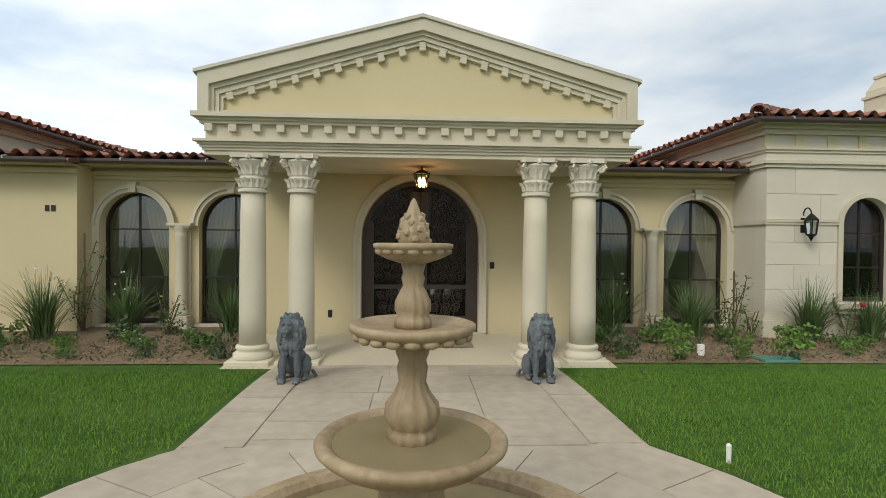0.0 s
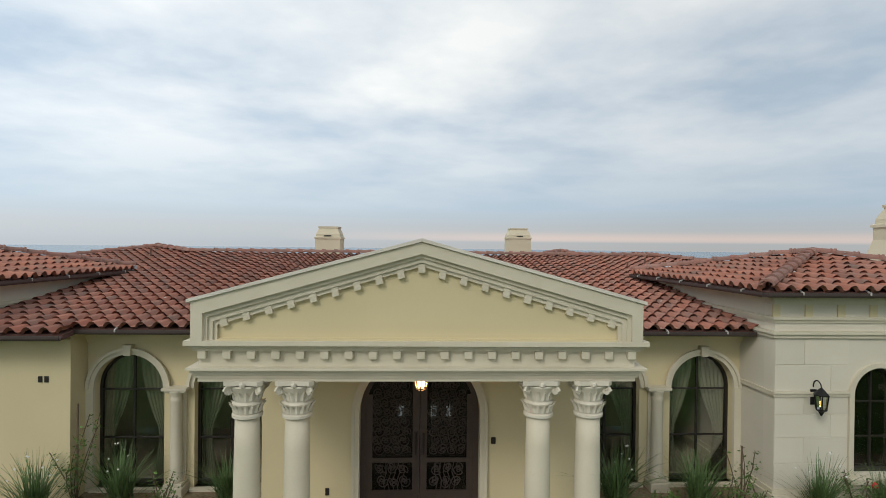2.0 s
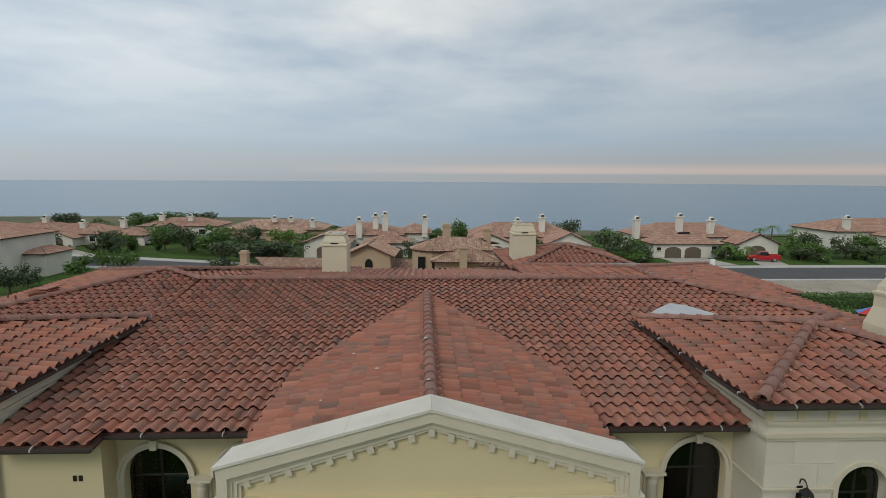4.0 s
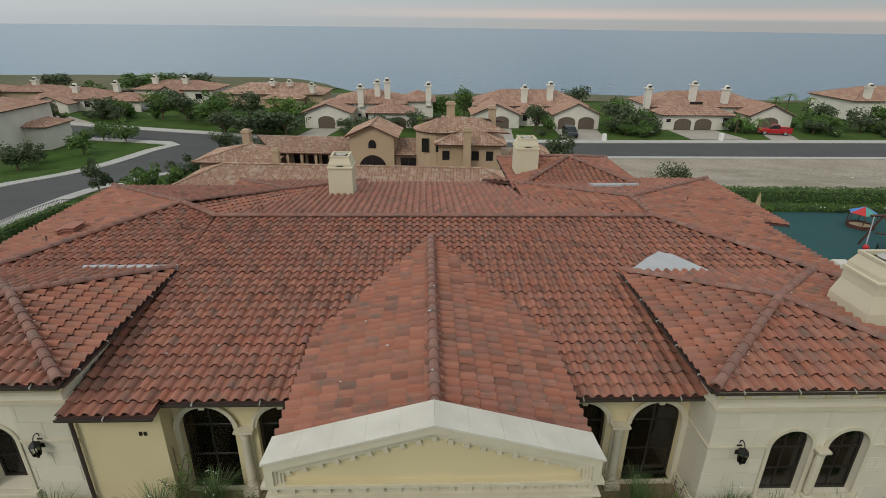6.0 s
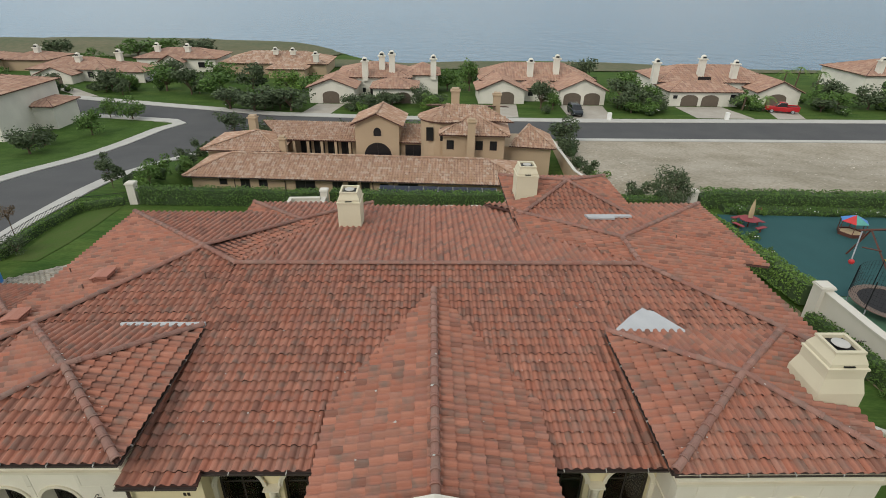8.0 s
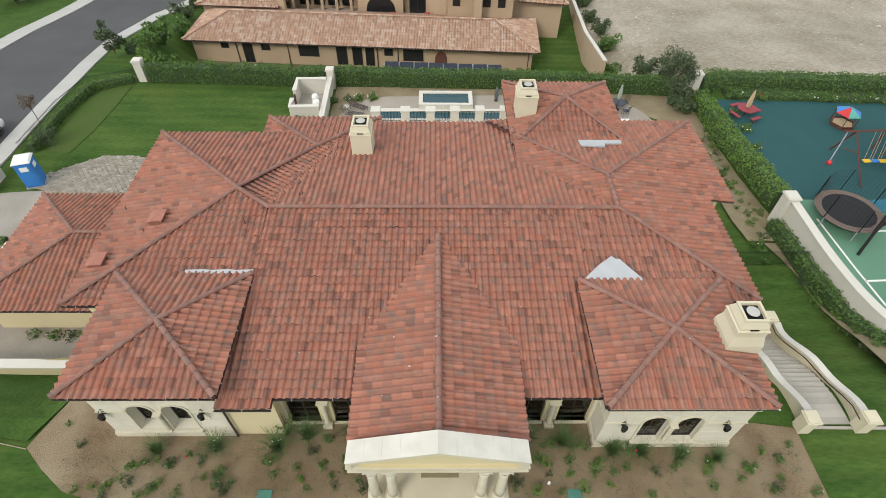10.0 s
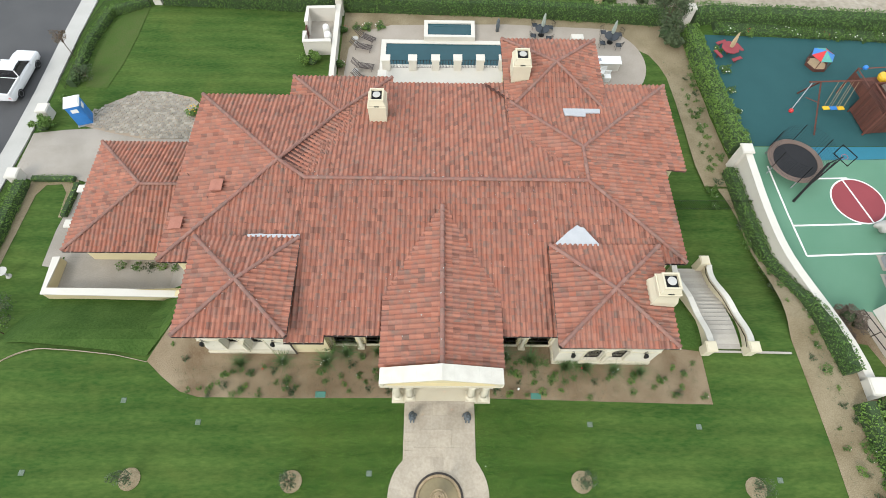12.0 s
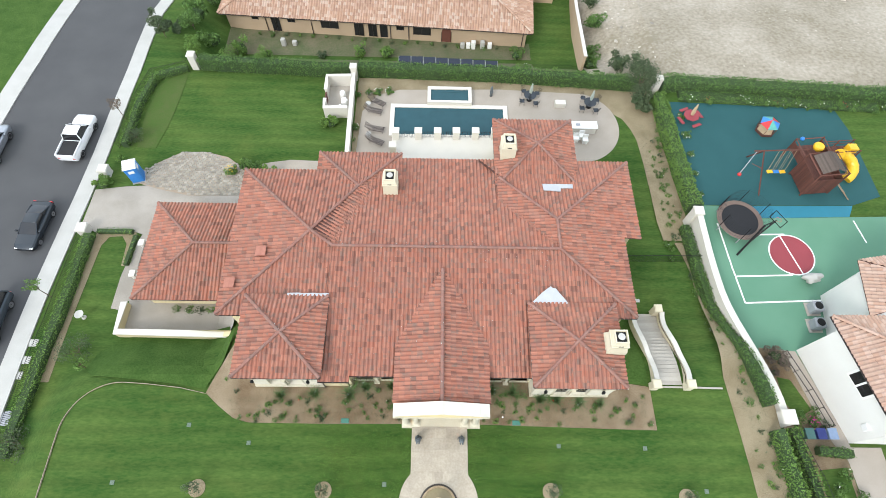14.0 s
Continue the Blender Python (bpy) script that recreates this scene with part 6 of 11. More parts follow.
def hedge(pts, width, h, seed, material, label, dens=70, leaf=0.075, top=None, name="hedge"):
    """A clipped row of bushes along a line: a core coloured dark for inner shade, leaves proud of an uneven face."""
    z0 = min(zg(*p) for p in pts)
    ob = thing(name, (pts[0][0], pts[0][1], zg(*pts[0])), label, "hedge")
    bm = BM()
    segs = []
    for (xa, ya), (xb, yb) in zip(pts, pts[1:]):
        L = math.hypot(xb - xa, yb - ya)
        n = max(1, round(L / 1.5))
        for k in range(n):
            segs.append(((xa + (xb - xa) * k / n, ya + (yb - ya) * k / n), (xa + (xb - xa) * (k + 1) / n, ya + (yb - ya) * (k + 1) / n)))

    def hh(x, y):
        return h * (1 + 0.14 * noise.noise(Vector((x * 0.6, y * 0.6, seed))) + 0.10 * noise.noise(Vector((x * 2.1, y * 2.1, seed))))
    loops = []
    line = [segs[0][0]] + [s[1] for s in segs]
    for i, (x, y) in enumerate(line):
        a, b = line[max(0, i - 1)], line[min(len(line) - 1, i + 1)]
        t = Vector((b[0] - a[0], b[1] - a[1], 0)).normalized()
        s = Vector((-t.y, t.x, 0)) * (width / 2 * (0.86 + 0.2 * noise.noise(Vector((x, y, seed + 3.0)))))
        c = Vector((x, y, zg(x, y)))
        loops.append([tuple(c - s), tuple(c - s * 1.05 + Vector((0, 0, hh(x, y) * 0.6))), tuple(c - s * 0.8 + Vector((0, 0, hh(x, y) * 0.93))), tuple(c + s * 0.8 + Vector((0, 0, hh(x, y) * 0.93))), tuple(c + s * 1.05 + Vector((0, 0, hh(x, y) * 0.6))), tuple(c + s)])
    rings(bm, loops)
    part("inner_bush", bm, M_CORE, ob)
    total = sum(math.hypot(b[0] - a[0], b[1] - a[1]) for a, b in segs)

    def place(g):
        a, b = g.choice(segs)
        q = g.random()
        x, y = a[0] + (b[0] - a[0]) * q, a[1] + (b[1] - a[1]) * q
        t = Vector((b[0] - a[0], b[1] - a[1], 0)).normalized()
        s = Vector((-t.y, t.x, 0))
        H = hh(x, y)
        per = 2 * H + width
        k = g.random() * per
        lump = 1 + 0.16 * noise.noise(Vector((x * 1.4, y * 1.4, k * 1.4)))
        if k < H:
            o, off = -s, -s * (width / 2 * lump) + Vector((0, 0, k))
        elif k < H + width:
            o, off = Vector((0, 0, 1)), s * (k - H - width / 2) + Vector((0, 0, H * (0.95 + 0.06 * lump)))
        else:
            o, off = s, s * (width / 2 * lump) + Vector((0, 0, k - H - width))
        return Vector((x, y, zg(x, y))) + off + o * g.gauss(0.0, 0.05), o
    V, F = leaf_cloud(int(total * (2 * h + width) * dens), place, leaf, seed, 0.1)
    raw("foliage", V, F, material, ob)
    return ob


# ---- front garden ----
patch("planting_bed", [(2.6, 7.2), (9.0, 7.05), (15.36, 6.9), (15.34, 9.93), (13.5, 10.2), (13.4, 13.6), (6.0, 12), (2.6, 10)], M_MULCH, 0.03, 0.75, "reddish bark mulch planting bed", category="planting bed")
patch("planting_bed", [(-2.6, 7.2), (-2.6, 10), (-6, 12), (-13.1, 13.5), (-15.2, 12.9), (-15.9, 11.2), (-16.6, 9.2), (-15.6, 8.35), (-14.4, 7.5), (-13.3, 7.2), (-8.0, 7.15)], M_MULCH, 0.03, 0.75, "reddish bark mulch planting bed", category="planting bed")
rng = random.Random(4)
V, F = [], []
for _ in range(9000):
    s = rng.choice((-1, 1))
    x, y = s * rng.uniform(2.85, 9.5), rng.uniform(7.2, 9.2)
    c = Vector((x, y, zg(x, y) + 0.035 + rng.uniform(0, 0.02)))
    a = Vector((rng.gauss(0, 1), rng.gauss(0, 1), rng.gauss(0, 0.35))).normalized() * rng.uniform(0.008, 0.024)
    b = a.cross(Vector((0, 0, 1))).normalized() * rng.uniform(0.004, 0.010)
    k = len(V)
    V += [c - a - b, c + a - b, c + a + b + Vector((0, 0, 0.006)), c - a + b + Vector((0, 0, 0.006))]
    F.append((k, k + 1, k + 2, k + 3))
M_CHIP = mat("bark_chip", (0.265, 0.17, 0.09), 0.95, rnd=0.5, scale=3, bump=0)
raw("bark_chips", V, F, M_CHIP, label="loose reddish bark chips on the beds", kind="stuff")

# paved walk and fountain circle
section(0.06, -0.12)
FC = (-0.035, 2.28)
walk_poly = [(-1.93, 7.19), (-1.93, 6.4), (-1.93, 5.4), (-1.93, 4.06)] + circle_pts(FC[0], FC[1], 2.62, 34, 137.5, 402.5)[1:-1] + [(1.93, 4.06), (1.93, 5.4), (1.93, 6.4), (1.93, 7.19)]
patch("front_walk", walk_poly, M_FLAG, 0.03, 0.8, "tan stamped-stone paved walk leading to the porch", thick=0.08, category="pavement")
walk_ob = bpy.data.objects["front_walk"]
rng = random.Random(9)
rows = []
y = 3.3
while y < 7.1:
    y2 = min(7.16, y + rng.choice((0.62, 0.78, 0.92)))
    cut = [-1.38, rng.uniform(-0.7, -0.2), rng.uniform(0.35, 0.85), 1.43]
    for x, x2 in zip(cut, cut[1:]):
        rows.append((x, x2, y, y2))
    y = y2
for x, x2 in ((-1.9, -1.4), (1.45, 1.9)):
    y = 4.1
    while y < 7.1:
        y2 = min(7.16, y + rng.choice((0.45, 0.7, 0.95)))
        rows.append((x, x2, y, y2))
        y = y2
for a in range(18):
    a0, a1 = 2 * math.pi * a / 18, 2 * math.pi * (a + 1) / 18
    for r0, r1 in ((1.31, 1.95), (1.955, 2.58)):
        k = 0.17 if r0 > 1.5 else 0.0
        rows.append(("ring", a0 + k, a1 + k, r0, r1))
for q in rows:
    bm = BM()
    if q[0] == "ring":
        _, a0, a1, r0, r1 = q
        g0, g1 = a0 + 0.003, a1 - 0.003
        poly = [(FC[0] + r * math.cos(a), FC[1] + r * math.sin(a)) for r, a in ((r0, g0), (r1, g0), (r1, (g0 + g1) / 2), (r1, g1), (r0, g1), (r0, (g0 + g1) / 2))]
        if r1 > 2.2 and sum(p[1] for p in poly) / 6 > 4.0:
            continue
    else:
        x0, x1, y0, y1 = q
        j = [rng.uniform(0.003, 0.007) for _ in range(8)]
        poly = [(x0 + j[0], y0 + j[1]), (x1 - j[2], y0 + j[3]), (x1 - j[4], y1 - j[5]), (x0 + j[6], y1 - j[7])]
        if min(math.hypot(px - FC[0], py - FC[1]) for px, py in poly) < 1.97:
            if math.hypot((x0 + x1) / 2 - FC[0], y1 - FC[1]) < 2.0:
                continue
            y0 = max(y0, FC[1] + 1.98)
            poly[0], poly[1] = (poly[0][0], y0), (poly[1][0], y0)
    prism(bm, poly, zg(0, 5) + 0.025, zg(0, 5) + 0.040 + rng.uniform(0, 0.003))
    for v in bm.verts:
        v.co.z += zg(0, v.co.y) - zg(0, 5)
    part("paving_slab", bm, M_FLAG, walk_ob)

section(0.06, -0.2)
M_PEBBLE = mat("dark_pebble", (0.10, 0.085, 0.07), 0.8, col2=(0.04, 0.033, 0.028), scale=14, fine=60, amount=0.5, bump=0.8, dist=0.02)
M_MURK = water_mat("shallow_tan_water", (0.25, 0.205, 0.115), 0.12, 6.0, 0.2, 0.01)
fount = thing("fountain", (FC[0], FC[1], -0.17), "three-tiered tan stone fountain with scalloped bowls and a pineapple finial", "fountain")
FX = (FC[0], FC[1], 0.0)
FS = 0.808


def fz(z):
    """Heights of the carved tiers."""
    return 1.49 - FS * (1.49 - z)


def tier(bm, prof, n, lobes=0, depth=0.0):
    return lathe(bm, [(r * FS, fz(z)) for r, z in prof], n, FX, lobes, depth)


bm = BM()
lathe(bm, [(1.17, -0.3), (1.17, 0.0), (1.15, 0.04), (1.06, 0.04), (1.03, 0.0), (1.02, -0.25), (0.3, -0.28)], 56, FX)
rim_ = part("pool_rim", bm, M_FOUNT, fount, smooth=False)
bm = BM()
lathe(bm, [(1.29, -0.28), (1.29, -0.155), (1.175, -0.15), (1.175, -0.28)], 56, FX)
part("pebble_band", bm, M_PEBBLE, rim_, "dark pebble band round the pool")
bm = BM()
lathe(bm, [(1.022, -0.2), (1.022, -0.045), (0.3, -0.043)], 48, FX)
part("pool_water", bm, M_MURK, fount)
bm = BM()
lathe(bm, [(0.34, -0.28), (0.34, -0.02), (0.30, 0.03), (0.22, 0.12), (0.17, 0.25), (0.15, 0.36), (0.20, 0.45)], 28, FX)
part("pedestal", bm, M_FOUNT, fount, smooth=True)
bm = BM()
tier(bm, [(0.2, 0.20), (0.33, 0.24), (0.45, 0.29), (0.515, 0.34), (0.545, 0.37), (0.55, 0.395), (0.53, 0.415), (0.49, 0.415), (0.46, 0.39), (0.42, 0.365), (0.10, 0.35)], 48)
bowl = part("lower_bowl", bm, M_FOUNT, fount, smooth=True)
bm = BM()
tier(bm, [(0.452, 0.384), (0.452, 0.390)], 40)
part("water", bm, M_MURK, bowl)
bm = BM()
tier(bm, [(0.13, 0.36), (0.135, 0.44), (0.12, 0.46), (0.13, 0.47), (0.155, 0.53), (0.145, 0.60), (0.10, 0.66), (0.075, 0.72), (0.085, 0.80), (0.075, 0.84), (0.09, 0.88), (0.10, 0.95)], 48, 12, 0.05)
part("lower_stem", bm, M_FOUNT, fount, smooth=True)
bm = BM()
tier(bm, [(0.09, 0.92), (0.20, 0.945), (0.29, 0.975), (0.33, 1.00), (0.345, 1.01), (0.362, 1.03), (0.36, 1.05), (0.335, 1.06), (0.30, 1.04), (0.10, 1.03)], 48)
bowl = part("middle_bowl", bm, M_FOUNT, fount, smooth=True)
for k in range(20):
    a = 2 * math.pi * k / 20
    bm = BM()
    bmesh.ops.create_uvsphere(bm, u_segments=8, v_segments=6, radius=1.0, matrix=Matrix.Translation((FX[0] + 0.315 * FS * math.cos(a), FX[1] + 0.315 * FS * math.sin(a), fz(0.985))) @ Matrix.Rotation(a, 4, "Z") @ Matrix.Diagonal((0.026, 0.038, 0.02, 1)))
    part("scallop", bm, M_FOUNT, bowl, smooth=True)
bm = BM()
tier(bm, [(0.10, 1.03), (0.105, 1.08), (0.085, 1.10), (0.10, 1.13), (0.098, 1.18), (0.075, 1.23), (0.055, 1.27), (0.065, 1.31), (0.055, 1.34), (0.07, 1.40)], 48, 12, 0.05)
part("upper_stem", bm, M_FOUNT, fount, smooth=True)
bm = BM()
tier(bm, [(0.06, 1.39), (0.14, 1.415), (0.195, 1.44), (0.215, 1.475), (0.228, 1.485), (0.228, 1.505), (0.205, 1.51), (0.18, 1.495), (0.08, 1.49)], 40)
bowl = part("upper_bowl", bm, M_FOUNT, fount, smooth=True)
for k in range(16):
    a = 2 * math.pi * k / 16
    bm = BM()
    bmesh.ops.create_uvsphere(bm, u_segments=8, v_segments=6, radius=1.0, matrix=Matrix.Translation((FX[0] + 0.198 * FS * math.cos(a), FX[1] + 0.198 * FS * math.sin(a), fz(1.462))) @ Matrix.Rotation(a, 4, "Z") @ Matrix.Diagonal((0.018, 0.03, 0.016, 1)))
    part("scallop", bm, M_FOUNT, bowl, smooth=True)
bm = BM()
tier(bm, [(0.07, 1.49), (0.085, 1.53), (0.088, 1.57), (0.075, 1.62), (0.055, 1.66), (0.05, 1.68)], 32, 8, 0.06)
for k in range(22):
    a, q = k * 2.4, k / 22
    bmesh.ops.create_icosphere(bm, subdivisions=1, radius=0.02, matrix=Matrix.Translation((FX[0] + (0.083 - 0.04 * q * q) * FS * math.cos(a), FX[1] + (0.083 - 0.04 * q * q) * FS * math.sin(a), fz(1.52 + 0.15 * q))))
tier(bm, [(0.05, 1.66), (0.035, 1.70), (0.018, 1.745), (0.004, 1.765)], 12)
part("finial", bm, M_FOUNT, fount, "carved pineapple finial")["kind"] = "stuff"


def lion(x, y, z, flip, label):
    """Seated lion as one plain weathered shape."""
    bm = BM()

    K9 = 0.93

    def ell(cx, cy, cz, rx, ry, rz, sub=2):
        cx, cy, cz, rx, ry, rz = (q * K9 for q in (cx, cy, cz, rx, ry, rz))
        bmesh.ops.create_icosphere(bm, subdivisions=sub, radius=1.0, matrix=Matrix.Translation((x + cx * flip, y + cy, z + cz)) @ Matrix.Diagonal((rx, ry, rz, 1)))
    ell(0, 0.10, 0.38, 0.125, 0.17, 0.27, 3)
    ell(0, 0.20, 0.20, 0.17, 0.20, 0.19, 3)
    ell(0, -0.03, 0.665, 0.165, 0.15, 0.185, 3)
    ell(0, -0.05, 0.52, 0.155, 0.13, 0.17, 3)
    ell(-0.03, -0.17, 0.715, 0.085, 0.075, 0.095, 3)
    ell(-0.04, -0.245, 0.672, 0.058, 0.05, 0.045)
    ell(-0.04, -0.235, 0.615, 0.042, 0.04, 0.03)
    ell(-0.04, -0.275, 0.705, 0.03, 0.02, 0.02, 1)
    for s in (-1, 1):
        ell(-0.03 + s * 0.042, -0.235, 0.765, 0.034, 0.022, 0.016, 1)
        ell(s * 0.135, -0.06, 0.815, 0.024, 0.022, 0.024, 1)
        ell(s * 0.092, -0.12, 0.25, 0.047, 0.052, 0.27)
        ell(s * 0.095, -0.18, 0.035, 0.058, 0.085, 0.042)
        for k in (-1, 0, 1):
            ell(s * 0.095 + k * 0.032, -0.245, 0.026, 0.017, 0.03, 0.026, 1)
        ell(s * 0.155, 0.16, 0.16, 0.075, 0.16, 0.155)
        ell(s * 0.17, 0.0, 0.035, 0.048, 0.10, 0.04)
    rl = random.Random(3)
    for row in range(6):
        e = 0.86 - row * 0.085
        half = (0.09, 0.145, 0.172, 0.178, 0.165, 0.12)[row]
        for k in range(18):
            a = 2 * math.pi * (k + 0.5 * (row % 2)) / 18 + rl.uniform(-0.12, 0.12)
            if math.sin(a) < -0.72 and 1 <= row <= 3:
                continue
            ell(half * math.cos(a), -0.03 + half * 0.86 * math.sin(a), e - 0.05 + rl.uniform(-0.015, 0.015), 0.026, 0.026, 0.075, 1)
    for k in range(26):
        a = rl.uniform(-0.13, 0.13)
        ell(a, -0.165 + 1.2 * a * a, rl.uniform(0.42, 0.60), 0.02, 0.024, 0.06, 1)
    tube(bm, (x + 0.2 * flip, y + 0.3, z + 0.05), (x + 0.28 * flip, y + 0.1, z + 0.04), 0.025, 6)
    ob = solo("lion_statue", bm, M_LION, label, "statue", "pair of lion statues", smooth=True, loc=(x, y, z))
    ob.scale = (0.95, 0.95, 1.0)
    rm = ob.modifiers.new("weathered_skin", "REMESH")
    rm.mode, rm.voxel_size, rm.use_smooth_shade = "VOXEL", 0.0075, True
    return ob


section(0.08, -0.24)
lion(-1.51, 6.33, -0.172, 1, "grey-green weathered stone lion sitting beside the walk")
lion(1.50, 6.31, -0.172, -1, "grey-green weathered stone lion sitting beside the walk")

# planting in front of the house
section(0.08, -0.05)
SP1 = strap_proto("strap", 260, 1.05, 1)
SP2 = strap_proto("strap_flower", 250, 1.1, 2, 7)
for x, y, k, p in ((-6.45, 9.2, 1.15, SP2), (-5.3, 9.7, 1.05, SP2), (-3.46, 9.8, 0.95, SP1), (3.64, 9.5, 1.1, SP2), (5.14, 9.4, 1.1, SP1), (7.15, 9.0, 1.1, SP2), (8.3, 8.95, 1.0, SP1), (9.9, 8.8, 0.9, SP2), (-8.9, 9.2, 1.0, SP2), (-11.3, 9.1, 0.9, SP1), (11.4, 8.7, 0.8, SP1)):
    strap_plant(x, y, p, k)
for x, y, h, f, st in ((-6.17, 9.85, 1.75, None, True), (5.8, 9.2, 1.2, None, True), (5.55, 9.15, 0.7, None, False), (6.1, 9.1, 0.6, None, False), (7.81, 8.95, 1.0, (M_REDPETAL, 1), False), (-4.45, 9.45, 0.85, None, False), (4.35, 9.2, 0.55, None, False), (-9.9, 8.9, 0.7, (M_REDPETAL, 1), False), (3.2, 8.75, 0.45, None, False)):
    rose(x, y, h, int(abs(x) * 100), f, st)
BUSH = [shrub_proto("bush%d" % k, 0.27, 0.25, 0.24, 230, 0.034, (M_LEAF, M_LEAF, M_OLIVE, M_LEAF_LIGHT)[k], 20 + k, (M_PETAL, 2, 0.02) if k == 1 else None, 0.3) for k in range(4)]
rng = random.Random(11)
spots = [(-5.04, 7.6), (-5.35, 8.0), (-5.6, 8.4), (-3.98, 7.7), (-4.2, 8.1), (-4.6, 8.5), (-5.0, 9.1), (-3.71, 8.8), (-3.5, 8.3), (-2.85, 7.6), (-3.1, 7.95), (-3.35, 8.5), (-4.5, 9.6), (3.1, 7.5), (3.2, 7.8), (3.1, 8.8), (4.47, 8.1), (4.4, 8.5), (3.94, 7.45), (4.1, 8.7), (4.7, 9.3), (5.27, 8.1), (5.4, 8.6), (4.85, 7.45), (6.34, 8.2), (6.5, 8.6), (5.75, 7.5), (6.8, 7.7), (7.1, 8.2), (7.6, 8.4), (-6.4, 8.1), (-6.7, 8.6)]
for k in range(44):
    s = rng.choice((-1, 1))
    spots.append((s * rng.uniform(7.9, 14.9), rng.uniform(7.3, 8.8)))
for x, y in [(-14.5, 9.4), (-15.4, 10.2), (-14.2, 11.0), (-15.0, 11.9), (13.4, 9.0), (14.6, 9.3), (12.6, 8.3)] + spots:
    shrub(x, y, BUSH[rng.randrange(4)], "small loose green bush in bark mulch", group="small bushes in the beds", scale=rng.uniform(0.55, 1.15))
for x, y in ((-6.65, 7.42), (5.38, 7.38)):
    bm = BM()
    k = 1.0 if y > 5 else 0.6
    box(bm, x - 0.29 * k, x + 0.29 * k, y - 0.17 * k, y + 0.17 * k, -0.3, -0.19 if y > 5 else -0.175, 0.02)
    solo("valve_box", bm, mat("green_plastic_lid", (0.06, 0.20, 0.15), 0.6, scale=3), "green plastic irrigation valve cover in the bed", "valve cover", "valve covers")
bm = BM()
lathe(bm, [(0.055, 0), (0.057, 0.18), (0.04, 0.185)], 14, (4.42, 7.75, -0.245))
solo("path_light", bm, M_WHITE, "short white plastic pipe stub standing in the mulch", "pipe")
bm = BM()
lathe(bm, [(0.018, 0), (0.02, 0.14), (0.01, 0.15)], 10, (2.42, 3.7, -0.2))
solo("path_light", bm, M_WHITE, "thin white marker stake in the lawn edge", "marker")
section()
# lawn drain covers and mown lawn
M_DRAIN = mat("grey_green_drain", (0.15, 0.19, 0.15), 0.8, col2=(0.08, 0.12, 0.07), scale=9, fine=60, amount=0.5, bump=0.3)
for x, y in ((-17.3, 7.0), (-13.0, 5.85), (14.3, 5.7), (8.3, 5.8), (-21.5, 3.3), (-3.6, 3.3), (18.0, 3.0)):
    bm = BM()
    box(bm, x - 0.14, x + 0.14, y - 0.14, y + 0.14, zg(x, y) - 0.02, zg(x, y) + 0.03, 0.01)
    solo("drain_cover", bm, M_DRAIN, "square grey drain cover set in the lawn", "drain cover", "lawn drain covers")
for x, y in ((-15.9, 3.0), (7.5, 2.9), (-7.6, 2.9), (16.6, 2.6)):
    patch("tree_ring", circle_pts(x, y, 0.56, 18), M_STRIP, 0.035, 0.9, "round mulch ring in the lawn", category="mulch ring")
    tree(x, y, 1.7, 0.55, M_OLIVE, "small young grey-green tree in a mulch ring", int(abs(x) * 10), n=500, trunk=0.03, leaf=0.05, bare=0.2, group="young lawn trees")


def blades(x0, x1, y0, y1, n, seed, keep):
    rg = np.random.RandomState(seed)
    x = rg.uniform(x0, x1, n)
    y = rg.uniform(y0, y1, n)
    m = np.array([keep(a, b) for a, b in zip(x, y)])
    x, y = x[m], y[m]
    k = len(x)
    a = rg.uniform(0, 6.283, k)
    h = rg.uniform(0.022, 0.05, k)
    w = rg.uniform(0.0025, 0.0045, k)
    lx, ly = rg.normal(0, 0.016, k), rg.normal(0, 0.016, k)
    z = np.array([zg(p, q) for p, q in zip(x, y)])
    A = np.stack([x - w * np.cos(a), y - w * np.sin(a), z], 1)
    B = np.stack([x + w * np.cos(a), y + w * np.sin(a), z], 1)
    C = np.stack([x + lx, y + ly, z + h], 1)
    V = np.stack([A, B, C], 1).reshape(-1, 3)
    F = np.arange(3 * k).reshape(-1, 3)
    return V, F


def lawn_keep(x, y):
    edge = 1.95 if y > 4.05 else math.sqrt(max(0, 2.64 ** 2 - (y - 2.28) ** 2))
    fade = 1.0 - sstep(6.2, 9.4, abs(x))
    return abs(x) > edge + 0.01 and y < 7.21 - 0.012 * max(0, abs(x) - 2.6) and (math.sin(x * 977.1 + y * 613.7) * 4375.3) % 1.0 < fade


V, F = blades(-9.4, 9.4, 2.2, 7.21, 240000, 3, lawn_keep)
raw("grass", V, F, M_BLADE, label="mown green grass blades of the front lawn", kind="stuff")

# loose litter and seedlings that dress the bare mulch
rng = random.Random(83)
V, F = [], []


def in_bed(g):
    k = g.random()
    if k < 0.45:
        s_ = g.choice((-1, 1))
        return s_ * g.uniform(2.7, 14.8), g.uniform(7.1, 9.0)
    if k < 0.75:
        y_ = g.uniform(-4, 21.5)
        return g.uniform(21.6, 23.0) + 1.4 * sstep(12, 4, y_) * g.random(), y_
    return g.uniform(19.95, 22.4), g.uniform(22.5, 38)


